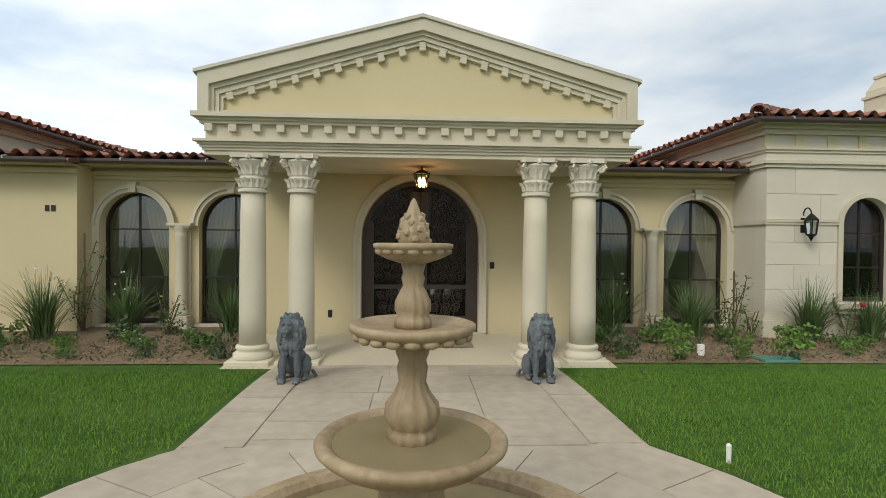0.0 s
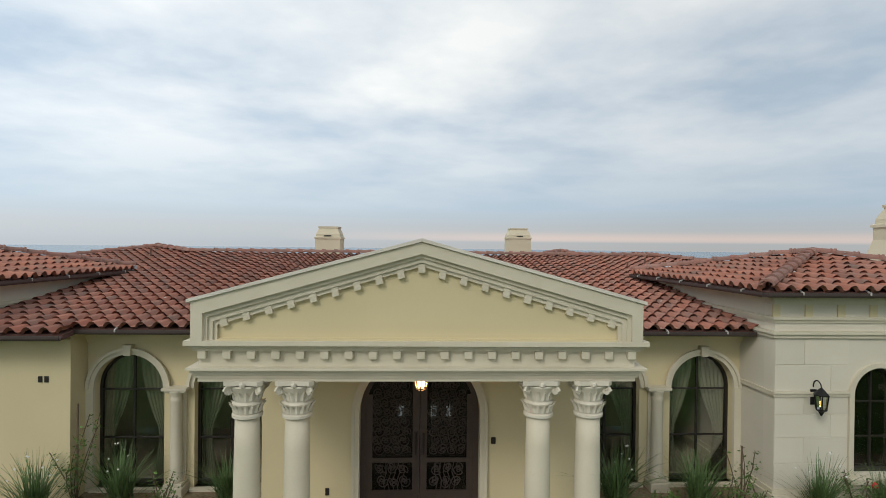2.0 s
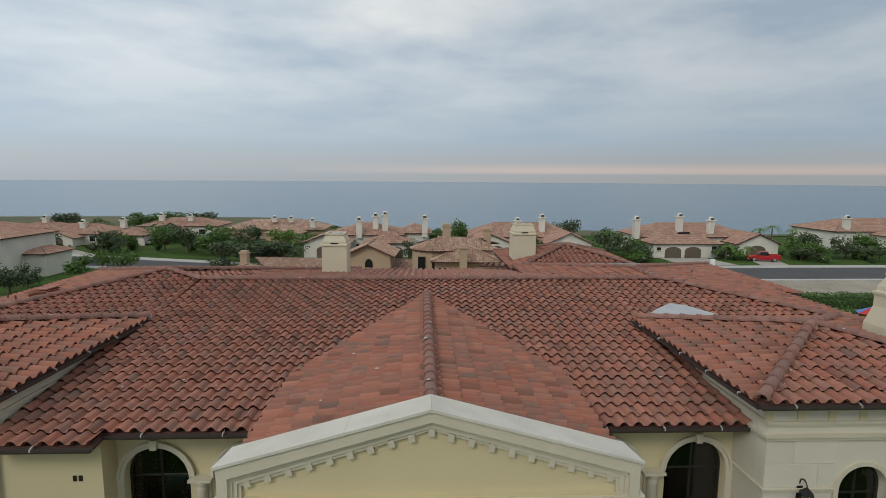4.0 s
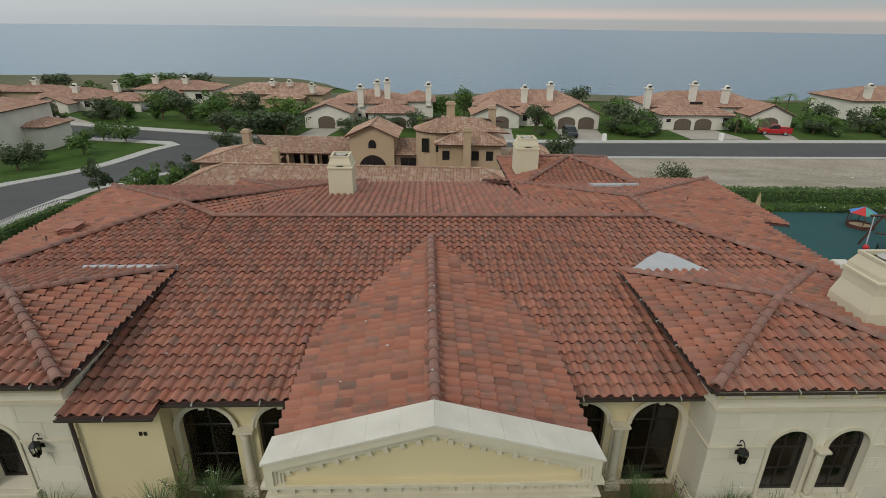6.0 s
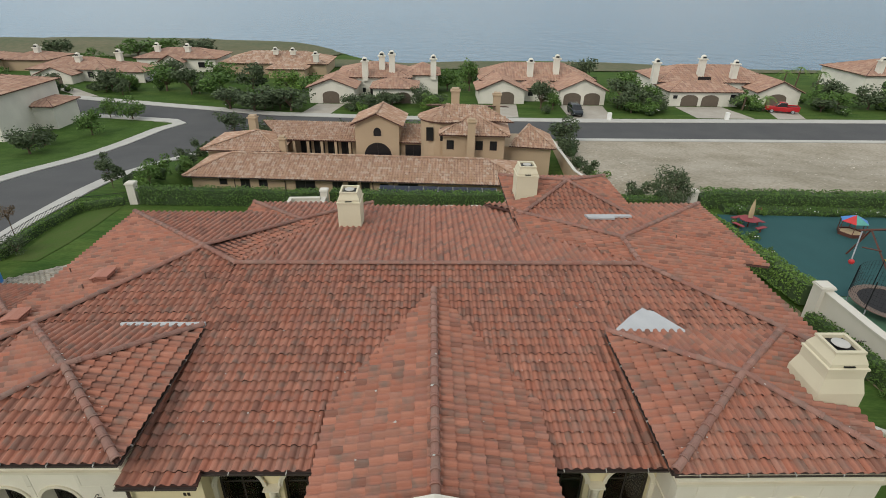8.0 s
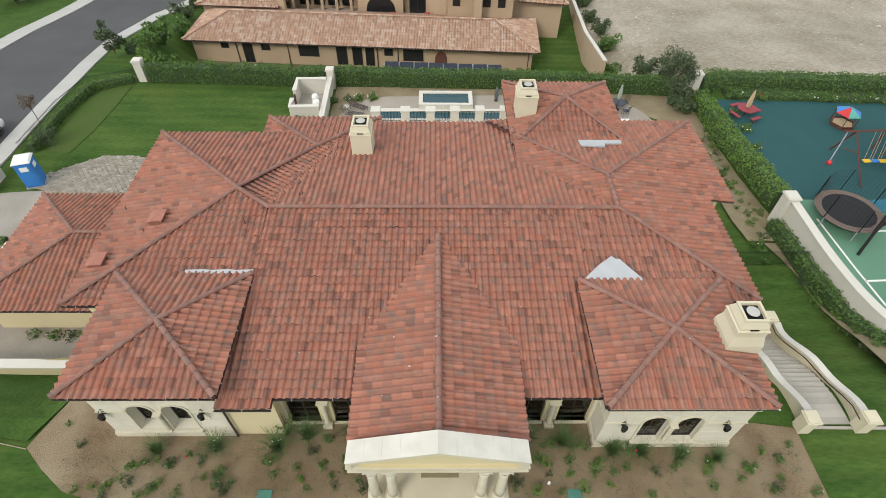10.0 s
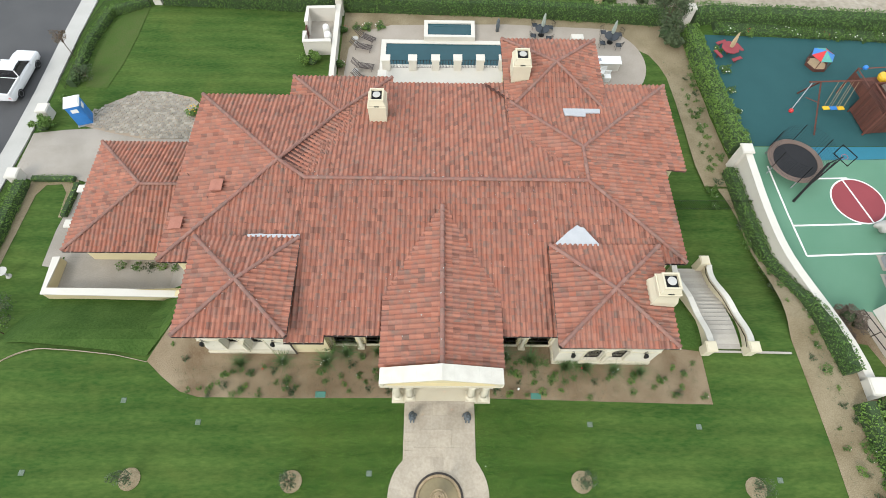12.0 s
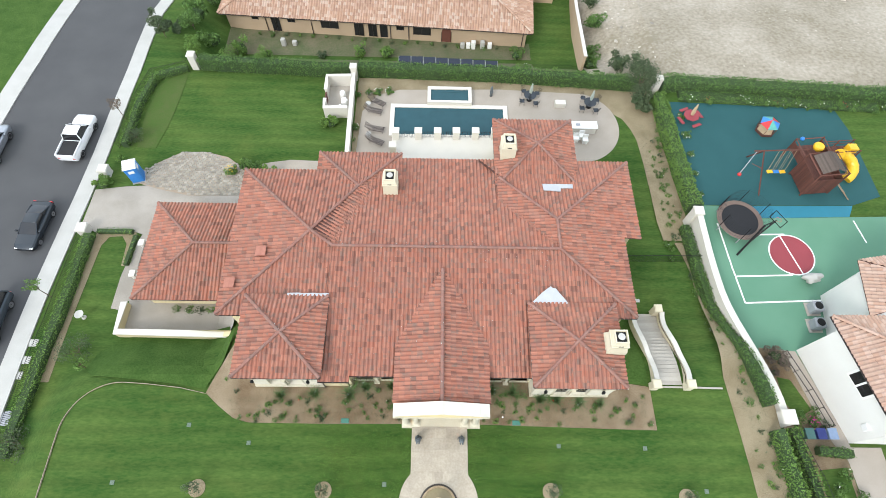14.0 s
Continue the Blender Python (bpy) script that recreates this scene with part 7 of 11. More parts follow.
for _ in range(1500):
    x, y = in_bed(rng)
    for _ in range(rng.randint(4, 9)):
        c = Vector((x + rng.gauss(0, 0.07), y + rng.gauss(0, 0.07), zg(x, y) + 0.05 + rng.uniform(0, 0.10)))
        a = Vector((rng.gauss(0, 1), rng.gauss(0, 1), rng.gauss(0.3, 0.8))).normalized() * rng.uniform(0.015, 0.045)
        b = a.cross(Vector((rng.gauss(0, 1), rng.gauss(0, 1), 1))).normalized() * rng.uniform(0.006, 0.015)
        k = len(V)
        V += [c - a, c + b, c + a, c - b]
        F.append((k, k + 1, k + 2, k + 3))
raw("seedling", V, F, M_OLIVE, label="scattered seedlings and dry leaves on the mulch beds", kind="stuff")

# young plants along the east planting strip
rng = random.Random(91)
for k in range(46):
    y = -3.5 + k * 0.87 + rng.uniform(-0.3, 0.3)
    if y < 21.5:
        x = rng.uniform(21.6, 23.0) + 1.2 * sstep(12, 4, y) * rng.random()
    else:
        x = rng.uniform(20.2, 22.2)
    shrub(x, y, BUSH[rng.randrange(4)], "small loose green plant in the bare planting strip", group="young plants in the side strip", scale=rng.uniform(0.8, 1.7))

# ---- side and rear yard ----
M_TERR = mat("terrace_concrete", (0.36, 0.315, 0.265), 0.9, col2=(0.28, 0.245, 0.20), scale=0.5, fine=18, amount=0.4, bump=0.2)
section(0.2, 1.3)
ROUND_END = circle_pts(13.5, 36.1, 4.62, 18, -80, 72)
patch("terrace", [(-8.6, 31.5), (-4.2, 27.5), (6, 27.5), (12, 31)] + ROUND_END + [(6, 40.9), (-4.6, 40.6), (-6.9, 39.8), (-8.3, 37.5)], M_TERR, 0.04, 3.0, "pale concrete pool terrace with a rounded end", thick=0.1, category="terrace")
patch("planting_strip", [(-9.0, 31.5), (-8.5, 31.5), (-8.3, 37.5), (-6.9, 39.8), (-4.6, 40.0), (15.0, 40.0), (17.0, 38.6), (18.0, 37.6), (18.6, 37.2), (19.3, 35.8), (19.7, 34.4), (19.9, 31.4), (19.9, 28.2), (19.75, 24.5), (19.9, 22.4), (22.6, 22.4), (22.6, 28.2), (22.2, 34.0), (21.9, 42.2), (-9.0, 42.2)], M_STRIP, 0.028, 3.0, "brown mulched planting strip", category="planting bed")
patch("planting_strip", [(20.8, 22.2), (21.2, 20.8), (21.5, 19.4), (21.6, 17.0), (21.35, 14.1), (20.95, 11.0), (20.75, 9.4), (20.99, 5.6), (21.12, 3.0), (21.3, -6), (25.4, -6), (25.2, 2.7), (24.7, 7.5), (24.3, 10.4), (23.6, 14.0), (23.0, 18.0), (22.9, 22.2)], M_STRIP, 0.028, 1.5, "brown mulched planting strip", category="planting bed")
SMALL = shrub_proto("tuft", 0.3, 0.3, 0.22, 110, 0.045, M_LEAF_LIGHT, 77, None, 0.25)
rng = random.Random(21)
for k in range(60):
    y = rng.uniform(-3, 36)
    cx = 21.3 if y > 22 else (22.2 if y > 12 else 22.6)
    shrub(cx + rng.uniform(-0.8, 0.7), y, BUSH[rng.randrange(4)] if k % 3 else SMALL, "small low bush in the mulched strip", group="strip bushes", scale=rng.uniform(0.5, 1.05))

section(0.1, 1.42, -1.05)
# swimming pool with spa
pool = thing("swimming_pool", (0.7, 36.2, -2.85), "rectangular dark-blue swimming pool with pale coping and a raised spa", "pool")
bm = BM()
X0, X1, Y0, Y1 = -5.3, 6.8, 34.2, 38.4
for a, b, c, d in ((X0, X1, Y1 - 0.45, Y1), (X0, X0 + 0.45, Y0, Y1 - 0.45), (X1 - 0.45, X1, Y0, Y1 - 0.45), (X0 + 0.45, X1 - 0.45, Y0, Y0 + 0.2)):
    box(bm, a, b, c, d, -2.95, -2.66, 0.015)
part("coping", bm, M_WHITEPLASTER, pool)
bm = BM()
box(bm, X0 + 0.45, X1 - 0.45, Y0 + 0.2, Y1 - 0.45, -2.9, -2.74)
part("water", bm, M_POOL, pool)
bm = BM()
for a, b, c, d in ((-1.5, 3.1, 40.15, 40.5), (-1.5, 3.1, 38.3, 38.6), (-1.5, -1.15, 38.6, 40.15), (2.75, 3.1, 38.6, 40.15)):
    box(bm, a, b, c, d, -2.9, -2.22, 0.015)
spa = part("spa_wall", bm, M_WHITEPLASTER, pool, "raised white spa wall")
bm = BM()
box(bm, -1.15, 2.75, 38.6, 40.15, -2.9, -2.36)
part("spa_water", bm, M_POOL, spa)
bm = BM()
for a, b, c, d in ((-1.05, 2.65, 38.62, 38.95), (-1.05, 2.65, 39.8, 40.13), (-1.05, -0.7, 38.95, 39.8), (2.3, 2.65, 38.95, 39.8)):
    box(bm, a, b, c, d, -2.9, -2.345)
part("spa_bench", bm, M_POOL, spa)
section()
# raised balcony on the garden side: deck, wall below, square piers and an iron rail between them
balc = thing("balcony", (0.3, 32.4, -3.9), "cream-white garden balcony with square piers and an iron rail", "balcony")
bm = BM()
box(bm, -4.5, 5.15, 26.9, 32.85, -0.32, -0.10)
part("deck", bm, M_WHITEPLASTER, balc)
bm = BM()
box(bm, -4.4, 5.05, 32.45, 32.75, -4.0, -0.32)
box(bm, -4.4, -4.1, 27.2, 32.45, -4.0, -0.32)
part("wall", bm, M_CREAM, balc)
PIERS = [(-4.12, 32.42), (-2.08, 32.46), (-0.33, 32.5), (1.36, 32.54), (3.1, 32.58), (4.85, 32.6), (-4.3, 30.8)]
for x, y in PIERS:
    bm = BM()
    box(bm, x - 0.29, x + 0.29, y - 0.29, y + 0.29, -0.1, 0.82)
    p_ = part("pier", bm, M_WHITEPLASTER, balc)
    bm = BM()
    box(bm, x - 0.34, x + 0.34, y - 0.34, y + 0.34, 0.82, 0.95, 0.02)
    part("cap", bm, M_WHITEPLASTER, p_)
for (xa, ya), (xb, yb) in zip(PIERS[:5], PIERS[1:6]):
    bm = BM()
    n_ = int((xb - xa - 0.6) / 0.12)
    for k in range(n_):
        x = xa + 0.34 + (xb - xa - 0.68) * (k + 0.5) / n_
        tube(bm, (x, ya, -0.05), (x + 0.05 * (1 if k % 2 else -1), ya, 0.66), 0.011, 4)
    tube(bm, (xa + 0.29, ya, 0.68), (xb - 0.29, yb, 0.68), 0.02, 5)
    tube(bm, (xa + 0.29, ya, -0.02), (xb - 0.29, yb, -0.02), 0.015, 5)
    part("iron_rail", bm, M_IRON, balc)["kind"] = "stuff"
section(0.1, 1.42, -1.05)


def table_set(x, y, label):
    ob = thing("patio_table", (x, y, -2.8), label, "table", "umbrella tables")
    bm = BM()
    lathe(bm, [(0.62, 0.70), (0.64, 0.73), (0.62, 0.75)], 20, (x, y, -2.8))
    part("tabletop", bm, M_PAINT_DARK, ob)
    bm = BM()
    lathe(bm, [(0.28, 0.0), (0.28, 0.05), (0.05, 0.1), (0.04, 0.70)], 12, (x, y, -2.8))
    part("pedestal", bm, M_IRON, ob)
    bm = BM()
    tube(bm, (x, y, -2.1), (x, y, -0.55), 0.025, 6)
    part("umbrella_pole", bm, M_IRON, ob)
    bm = BM()
    lathe(bm, [(0.13, 0.0), (0.17, 0.3), (0.13, 0.8), (0.07, 1.2), (0.01, 1.35)], 12, (x, y, -1.75), 6, 0.12)
    part("folded_umbrella", bm, M_GREYCLOTH, ob, "folded sage green umbrella")
    for k in range(4):
        a = k * math.pi / 2 + 0.6
        cx, cy = x + 1.0 * math.cos(a), y + 1.0 * math.sin(a)
        ch = thing("patio_chair", (cx, cy, -2.8), "dark metal patio chair drawn up to the table", "chair", "patio chairs")
        bm = BM()
        box(bm, cx - 0.24, cx + 0.24, cy - 0.24, cy + 0.24, -2.38, -2.34, 0.01)
        part("seat", bm, M_PAINT_DARK, ch)
        bm = BM()
        d = Vector((math.cos(a), math.sin(a), 0))
        s = Vector((-d.y, d.x, 0))
        o = Vector((cx, cy, 0)) + d * 0.24
        for q in range(5):
            tube(bm, o + s * (-0.22 + 0.11 * q) + Vector((0, 0, -2.36)), o + d * 0.1 + s * (-0.22 + 0.11 * q) + Vector((0, 0, -1.86)), 0.014, 4)
        tube(bm, o + d * 0.1 - s * 0.24 + Vector((0, 0, -1.86)), o + d * 0.1 + s * 0.24 + Vector((0, 0, -1.86)), 0.018, 5)
        part("backrest", bm, M_IRON, ch)
        for sx in (-1, 1):
            for sy in (-1, 1):
                bm = BM()
                tube(bm, (cx + 0.2 * sx, cy + 0.2 * sy, -2.38), (cx + 0.22 * sx, cy + 0.22 * sy, -2.81), 0.014, 5)
                part("leg", bm, M_IRON, ch)


table_set(9.2, 39.4, "round dark patio table with a folded umbrella")
table_set(15.4, 38.6, "round dark patio table with a folded umbrella")


def lounger(x, y, a):
    ob = thing("sun_lounger", (x, y, -2.8), "dark metal slatted sun lounger on the terrace", "sun lounger", "sun loungers")
    ob.rotation_euler = (0, 0, radians(a))
    sub = []
    for k in range(12):
        bm = BM()
        box(bm, -0.3, 0.3, -0.9 + k * 0.105, -0.84 + k * 0.105, 0.30, 0.33)
        sub.append(("seat_slat", bm))
    for k in range(7):
        bm = BM()
        box(bm, -0.3, 0.3, 0.38 + k * 0.09, 0.43 + k * 0.09, 0.33 + k * 0.07, 0.36 + k * 0.07)
        sub.append(("back_slat", bm))
    for sx in (-0.31, 0.31):
        bm = BM()
        tube(bm, (sx, -0.95, 0.31), (sx, 0.4, 0.31), 0.02, 5)
        tube(bm, (sx, 0.4, 0.31), (sx, 1.0, 0.82), 0.02, 5)
        sub.append(("side_rail", bm))
        for yy in (-0.8, 0.5):
            bm = BM()
            tube(bm, (sx, yy, 0.31), (sx, yy, 0), 0.02, 5)
            sub.append(("leg", bm))
    for nm, b in sub:
        o = new(nm, finish(b, nm, M_GUTTER))
        o.parent = ob


for x, y, a in ((-6.7, 38.5, 60), (-7.0, 37.3, 75), (-6.7, 34.9, 80), (-6.6, 33.4, 65)):
    lounger(x, y, a)
for x, y in ((-7.6, 38.1), (-7.3, 34.1)):
    bm = BM()
    lathe(bm, [(0.2, 0), (0.2, 0.03), (0.03, 0.05), (0.03, 0.46), (0.27, 0.47), (0.27, 0.5)], 14, (x, y, -2.81))
    solo("side_table", bm, M_WALK, "small round pale side table between loungers", "table", "side tables")
ob = thing("barbecue_counter", (14.6, 35.4, -2.81), "white plastered barbecue counter with a sink", "counter")
bm = BM()
box(bm, 13.2, 15.6, 35.0, 35.8, -2.83, -1.98)
part("body", bm, M_WHITEPLASTER, ob)
bm = BM()
box(bm, 13.1, 15.7, 34.92, 35.88, -1.98, -1.9, 0.015)
part("worktop", bm, M_WHITE, ob)
bm = BM()
box(bm, 13.5, 13.95, 35.25, 35.55, -1.9, -1.87, 0.01)
part("sink", bm, M_GREYPLASTIC, ob)
for x, y in ((13.5, 34.1), (14.4, 33.9), (14.1, 34.4)):
    bm = BM()
    box(bm, x - 0.28, x + 0.28, y - 0.28, y + 0.28, -2.38, -2.28, 0.02)
    box(bm, x - 0.28, x + 0.28, y + 0.2, y + 0.28, -2.28, -1.9, 0.02)
    box(bm, x - 0.24, x + 0.24, y - 0.24, y + 0.24, -2.83, -2.38)
    solo("lounge_chair", bm, M_WHITE, "white cushioned patio seat beside the counter", "chair", "white patio seats")
bm = BM()
box(bm, 11.8, 12.9, 38.4, 39.0, -2.83, -2.25, 0.02)
solo("fire_pit", bm, M_WHITEPLASTER, "low white plastered box at the terrace edge", "fire pit")
bm = BM()
lathe(bm, [(0.16, 0), (0.12, 0.3), (0.2, 0.5), (0.14, 0.8), (0.16, 1.0), (0.1, 1.2), (0.03, 1.35)], 12, (5.2, 39.9, -2.81))
solo("garden_statue", bm, M_LION, "weathered grey garden statue by the hedge", "statue", smooth=True)

section()
# white garden walls and piers
def pier(x, y, w, zt, label="white plastered garden pier with a flat cap", group="garden piers", m=M_WHITEPLASTER, zb=None):
    ob = thing("garden_pier", (x, y, zg(x, y)), label, "pier", group)
    bm = BM()
    box(bm, x - w / 2, x + w / 2, y - w / 2, y + w / 2, (zg(x, y) if zb is None else zb) - 0.2, zt)
    part("shaft", bm, m, ob)
    bm = BM()
    box(bm, x - w / 2 - 0.07, x + w / 2 + 0.07, y - w / 2 - 0.07, y + w / 2 + 0.07, zt, zt + 0.12, 0.015)
    box(bm, x - w / 2 - 0.02, x + w / 2 + 0.02, y - w / 2 - 0.02, y + w / 2 + 0.02, zt + 0.12, zt + 0.18, 0.01)
    part("cap", bm, m, ob)
    return ob


def garden_wall(pts, w, label, m=M_WHITEPLASTER, cap=0.06, name="garden_wall", low=0.5, group=""):
    """pts: x, y, top height. The foot follows the land."""
    ob = thing(name, (pts[0][0], pts[0][1], zg(pts[0][0], pts[0][1])), label, "wall", group)
    bodies, caps = [], []
    n = len(pts)
    for i, (x, y, z) in enumerate(pts):
        a, b = pts[max(0, i - 1)], pts[min(n - 1, i + 1)]
        t = Vector((b[0] - a[0], b[1] - a[1], 0)).normalized()
        s = Vector((-t.y, t.x, 0))
        c = Vector((x, y, 0))
        zl = min(zg(x - 0.3, y), zg(x + 0.3, y)) - low
        h = w / 2
        bodies.append([tuple(c - s * h + Vector((0, 0, zl))), tuple(c + s * h + Vector((0, 0, zl))), tuple(c + s * h + Vector((0, 0, z))), tuple(c - s * h + Vector((0, 0, z)))])
        k = h + cap
        caps.append([tuple(c - s * k + Vector((0, 0, z))), tuple(c + s * k + Vector((0, 0, z))), tuple(c + s * k + Vector((0, 0, z + 0.1))), tuple(c - s * k + Vector((0, 0, z + 0.1)))])
    bm = BM()
    rings(bm, bodies)
    part("body", bm, m, ob)
    bm = BM()
    rings(bm, caps)
    part("coping", bm, M_WHITEPLASTER, ob)
    return ob


pier(-26.25, 44.5, 0.7, -2.1)
pier(22.5, 41.9, 0.6, -1.5)
pier(22.75, 25.6, 0.75, -0.95)
pier(24.65, 7.8, 0.9, 0.42)
pier(-9.2, 43.4, 0.6, -2.2)
pier(-9.0, 31.6, 0.6, -2.5)
garden_wall([(wall_x(y) + 0.1, y, -1.15 + 1.3 * sstep(22, 9, y)) for y in np.linspace(25.3, 7.9, 15)], 0.42, "long white plastered retaining wall stepping down beside the playground")
garden_wall([(-9.0, 31.9, -2.85), (-9.1, 37, -2.8), (-9.2, 43.1, -2.75)], 0.3, "white plastered wall between lawn and pool")
garden_wall([(-9.4, 42.4, -2.5), (-11.85, 42.3, -2.5), (-11.8, 40.4, -2.5)], 0.25, "low white plastered enclosure for pool equipment")
garden_wall([(-9.4, 38.1, -2.5), (-11.75, 38.0, -2.5), (-11.75, 39.2, -2.5)], 0.25, "low white plastered enclosure for pool equipment")
bm = BM()
box(bm, -11.8, -9.3, 38.2, 42.2, -3.95, -3.84)
solo("equipment_pad", bm, M_CONC, "grey concrete pad in the equipment enclosure", "slab", kind="structure")
for x, y, r, h in ((-10.2, 40.6, 0.3, 0.9), (-9.9, 39.5, 0.35, 1.0), (-10.3, 38.9, 0.25, 0.7)):
    bm = BM()
    lathe(bm, [(r, 0), (r, h * 0.8), (r * 0.7, h), (0.05, h * 1.02)], 14, (x, y, -3.85))
    solo("pool_filter", bm, M_WHITE, "white pool filter tank", "tank", "pool filter tanks")
bm = BM()
box(bm, -11.85, -11.75, 39.3, 40.3, -3.85, -2.7)
solo("equipment_gate", bm, M_WOODRED, "brown wooden gate standing open", "gate")
# court-yard wall by the garage
garden_wall([(-25.6, 16.9, -2.45), (-25.45, 14.3, -2.2), (-20.5, 14.2, -2.1), (-15.7, 14.1, -2.0)], 0.4, "low cream wall with white coping round a sunken gravel court", M_CREAM)
patch("gravel_court", [(-25.7, 17.3), (-25.3, 14.4), (-15.7, 14.3), (-15.2, 17.3)], M_DRIVE, 0.04, 1.5, "grey gravel strip beside the garage", category="gravel")
for k in range(6):
    shrub(-21.5 + k * 0.95, 16.5, BUSH[k % 4], "dark green bush against the garage wall", group="garage bushes", scale=1.5)

patch("bank_lawn", [(-25.2, 10.4), (-20.9, 10.0), (-18.5, 9.75), (-16.7, 9.45), (-15.9, 11.3), (-15.4, 13.6), (-20.5, 13.9), (-25.2, 14.0), (-26.6, 12.6), (-26.6, 11.2)], M_GRASS_LONG, 0.07, 0.75, "longer dark green grass on the bank", category="lawn")
# second patch: shade east of the house, put into the grass colour
patch("bank_lawn", [(12.3, 10.2), (15.3, 10.1), (15.3, 17.0), (13.9, 21), (13.9, 14)], M_GRASS_LONG, 0.05, 0.75, "longer dark green grass beside the stair", category="lawn")
bm = BM()
rings(bm, [[(x, y - 0.06, zg(x, y) - 0.1), (x, y + 0.06, zg(x, y) - 0.1), (x, y + 0.06, zg(x, y) + 0.07), (x, y - 0.06, zg(x, y) + 0.07)] for x, y in ((15.4, 9.96), (17.0, 9.94), (18.5, 9.92), (20.7, 9.88))])
solo("lawn_edging", bm, M_CONC, "narrow tan concrete edging strip across the lawn", "edging")
patch("dry_lawn_strip", [(-26.9, 43.9), (-27.0, 40.0), (-27.3, 36.5), (-27.9, 33.5), (-29.7, 33.6), (-30.0, 38.0), (-29.5, 41.8), (-28.2, 43.4)], M_DRYGRASS, 0.04, 0.75, "thin dry brown strip along the lawn edge", category="lawn")
patch("planting_strip", [(-30.55, 24.9), (-30.6, 10.5), (-29.9, 10.5), (-29.75, 22.6), (-29.3, 23.5), (-28.2, 23.6), (-27.6, 22.8), (-27.4, 20.6), (-26.95, 20.6), (-26.9, 23.4), (-27.3, 24.6)], M_STRIP, 0.034, 1.5, "brown mulched planting strip", category="planting bed")
# stair down the east side
M_STEP = mat("grey_step_concrete", (0.40, 0.37, 0.32), 0.9, col2=(0.31, 0.285, 0.24), scale=0.8, fine=25, amount=0.4, rnd=0.1)
stair = thing("garden_stair", (16.6, 13, -2.9), "pale concrete garden stair between curved cream walls", "stair")
n = 21
for k in range(n):
    y0 = 10.1 + k * 0.30
    y1 = y0 + 0.30
    z = zg(16.7, y0) + 0.10
    bm = BM()
    box(bm, 15.75, 17.75, y0, y1, z - 1.2, z, 0.01)
    part("step", bm, M_STEP, stair)
for x, sx in ((15.6, 1.0), (17.95, 1.0)):
    pts = []
    for q in np.linspace(0, 1, 19):
        y = 10.0 + 6.3 * q
        z = 0.62 - 2.15 * (0.45 * sstep(0.0, 0.42, q) + 0.55 * sstep(0.5, 1.0, q))
        pts.append((x + 0.25 * math.sin(q * 6.28) * (1 if x > 16 else 0.7), y, z))
    g = garden_wall(pts, 0.26, "", M_CHIM, 0.05, "side_wall", 0.6)
    for key in ("label", "category"):
        if key in g:
            del g[key]
    o = offset_of(stair)
    g.parent = stair
    g.location = g.location - o
    if x > 16:
        bm = BM()
        pipe(bm, [(p[0] - 0.2, p[1], p[2] - 0.12) for p in pts[::2]], 0.022, 5)
        part("handrail", bm, M_BRONZE, stair)
for x, y, z in ((15.55, 9.95, 0.72), (18.05, 9.95, 0.72), (17.6, 16.5, -1.3)):
    pier(x, y, 0.5, z, "cream stair pier with a white cap", "stair piers", M_CHIM)
for x, y in ((15.6, 17.6), (16.5, 17.7), (15.9, 18.5)):
    bm = BM()
    box(bm, x - 0.35, x + 0.35, y - 0.22, y + 0.22, zg(x, y) - 0.05, zg(x, y) + 0.06, 0.02)
    solo("stepping_stone", bm, M_WALK, "square pale stepping stone in the lawn", "stepping stone", "stepping stones")


def iron_fence(pts, h, label, gap=0.14, name="iron_fence"):
    ob = thing(name, (pts[0][0], pts[0][1], zg(*pts[0])), label, "fence")
    bm = BM()
    rails = {}
    for (xa, ya), (xb, yb) in zip(pts, pts[1:]):
        L = math.hypot(xb - xa, yb - ya)
        m = max(1, int(L / gap))
        for k in range(m):
            x, y = xa + (xb - xa) * k / m, ya + (yb - ya) * k / m
            z = zg(x, y)
            tube(bm, (x, y, z - 0.05), (x, y, z + h), 0.014, 4)
        m2 = max(1, int(L / 1.5))
        for k in range(m2):
            p = [(xa + (xb - xa) * q / m2, ya + (yb - ya) * q / m2) for q in (k, k + 1)]
            for zz in (0.15, h - 0.08):
                tube(rails.setdefault(zz, BM()), (*p[0], zg(*p[0]) + zz), (*p[1], zg(*p[1]) + zz), 0.02, 4)
    b = part("bar", bm, M_IRON, ob)
    b["kind"] = "stuff"
    for b in rails.values():
        bmesh.ops.remove_doubles(b, verts=b.verts[:], dist=0.002)
        part("rail", b, M_IRON, ob)
    return ob


iron_fence([(15.0, 21.5), (22.6, 21.6)], 1.3, "black iron side-yard fence across the planting strip")
HL = M_LEAF
hedge([(-25.6, 44.5), (-17.0, 44.1), (-9.7, 43.9)], 1.0, 1.5, 1, HL, "tall dark green hedge along the rear boundary", 110, 0.082)
hedge([(-8.8, 44.1), (6, 43.7), (21.9, 42.7)], 1.1, 1.45, 2, HL, "tall dark green hedge behind the pool", 110, 0.082)
hedge([(23.0, 41.95), (36, 41.2), (58, 39.9)], 1.4, 1.4, 3, HL, "clipped green hedge along the playground", 90, 0.085)
hedge([(22.7, 41.0), (22.9, 34), (23.0, 30), (23.1, 26.6)], 1.2, 1.35, 4, M_LEAF_LIGHT, "bright green hedge beside the playground", 120, 0.082)
hedge([(22.1, 25.0), (22.15, 20), (22.4, 16), (23.1, 11.5), (23.6, 8.6)], 0.75, 1.1, 5, HL, "dark green hedge growing against the white wall", 110, 0.078)
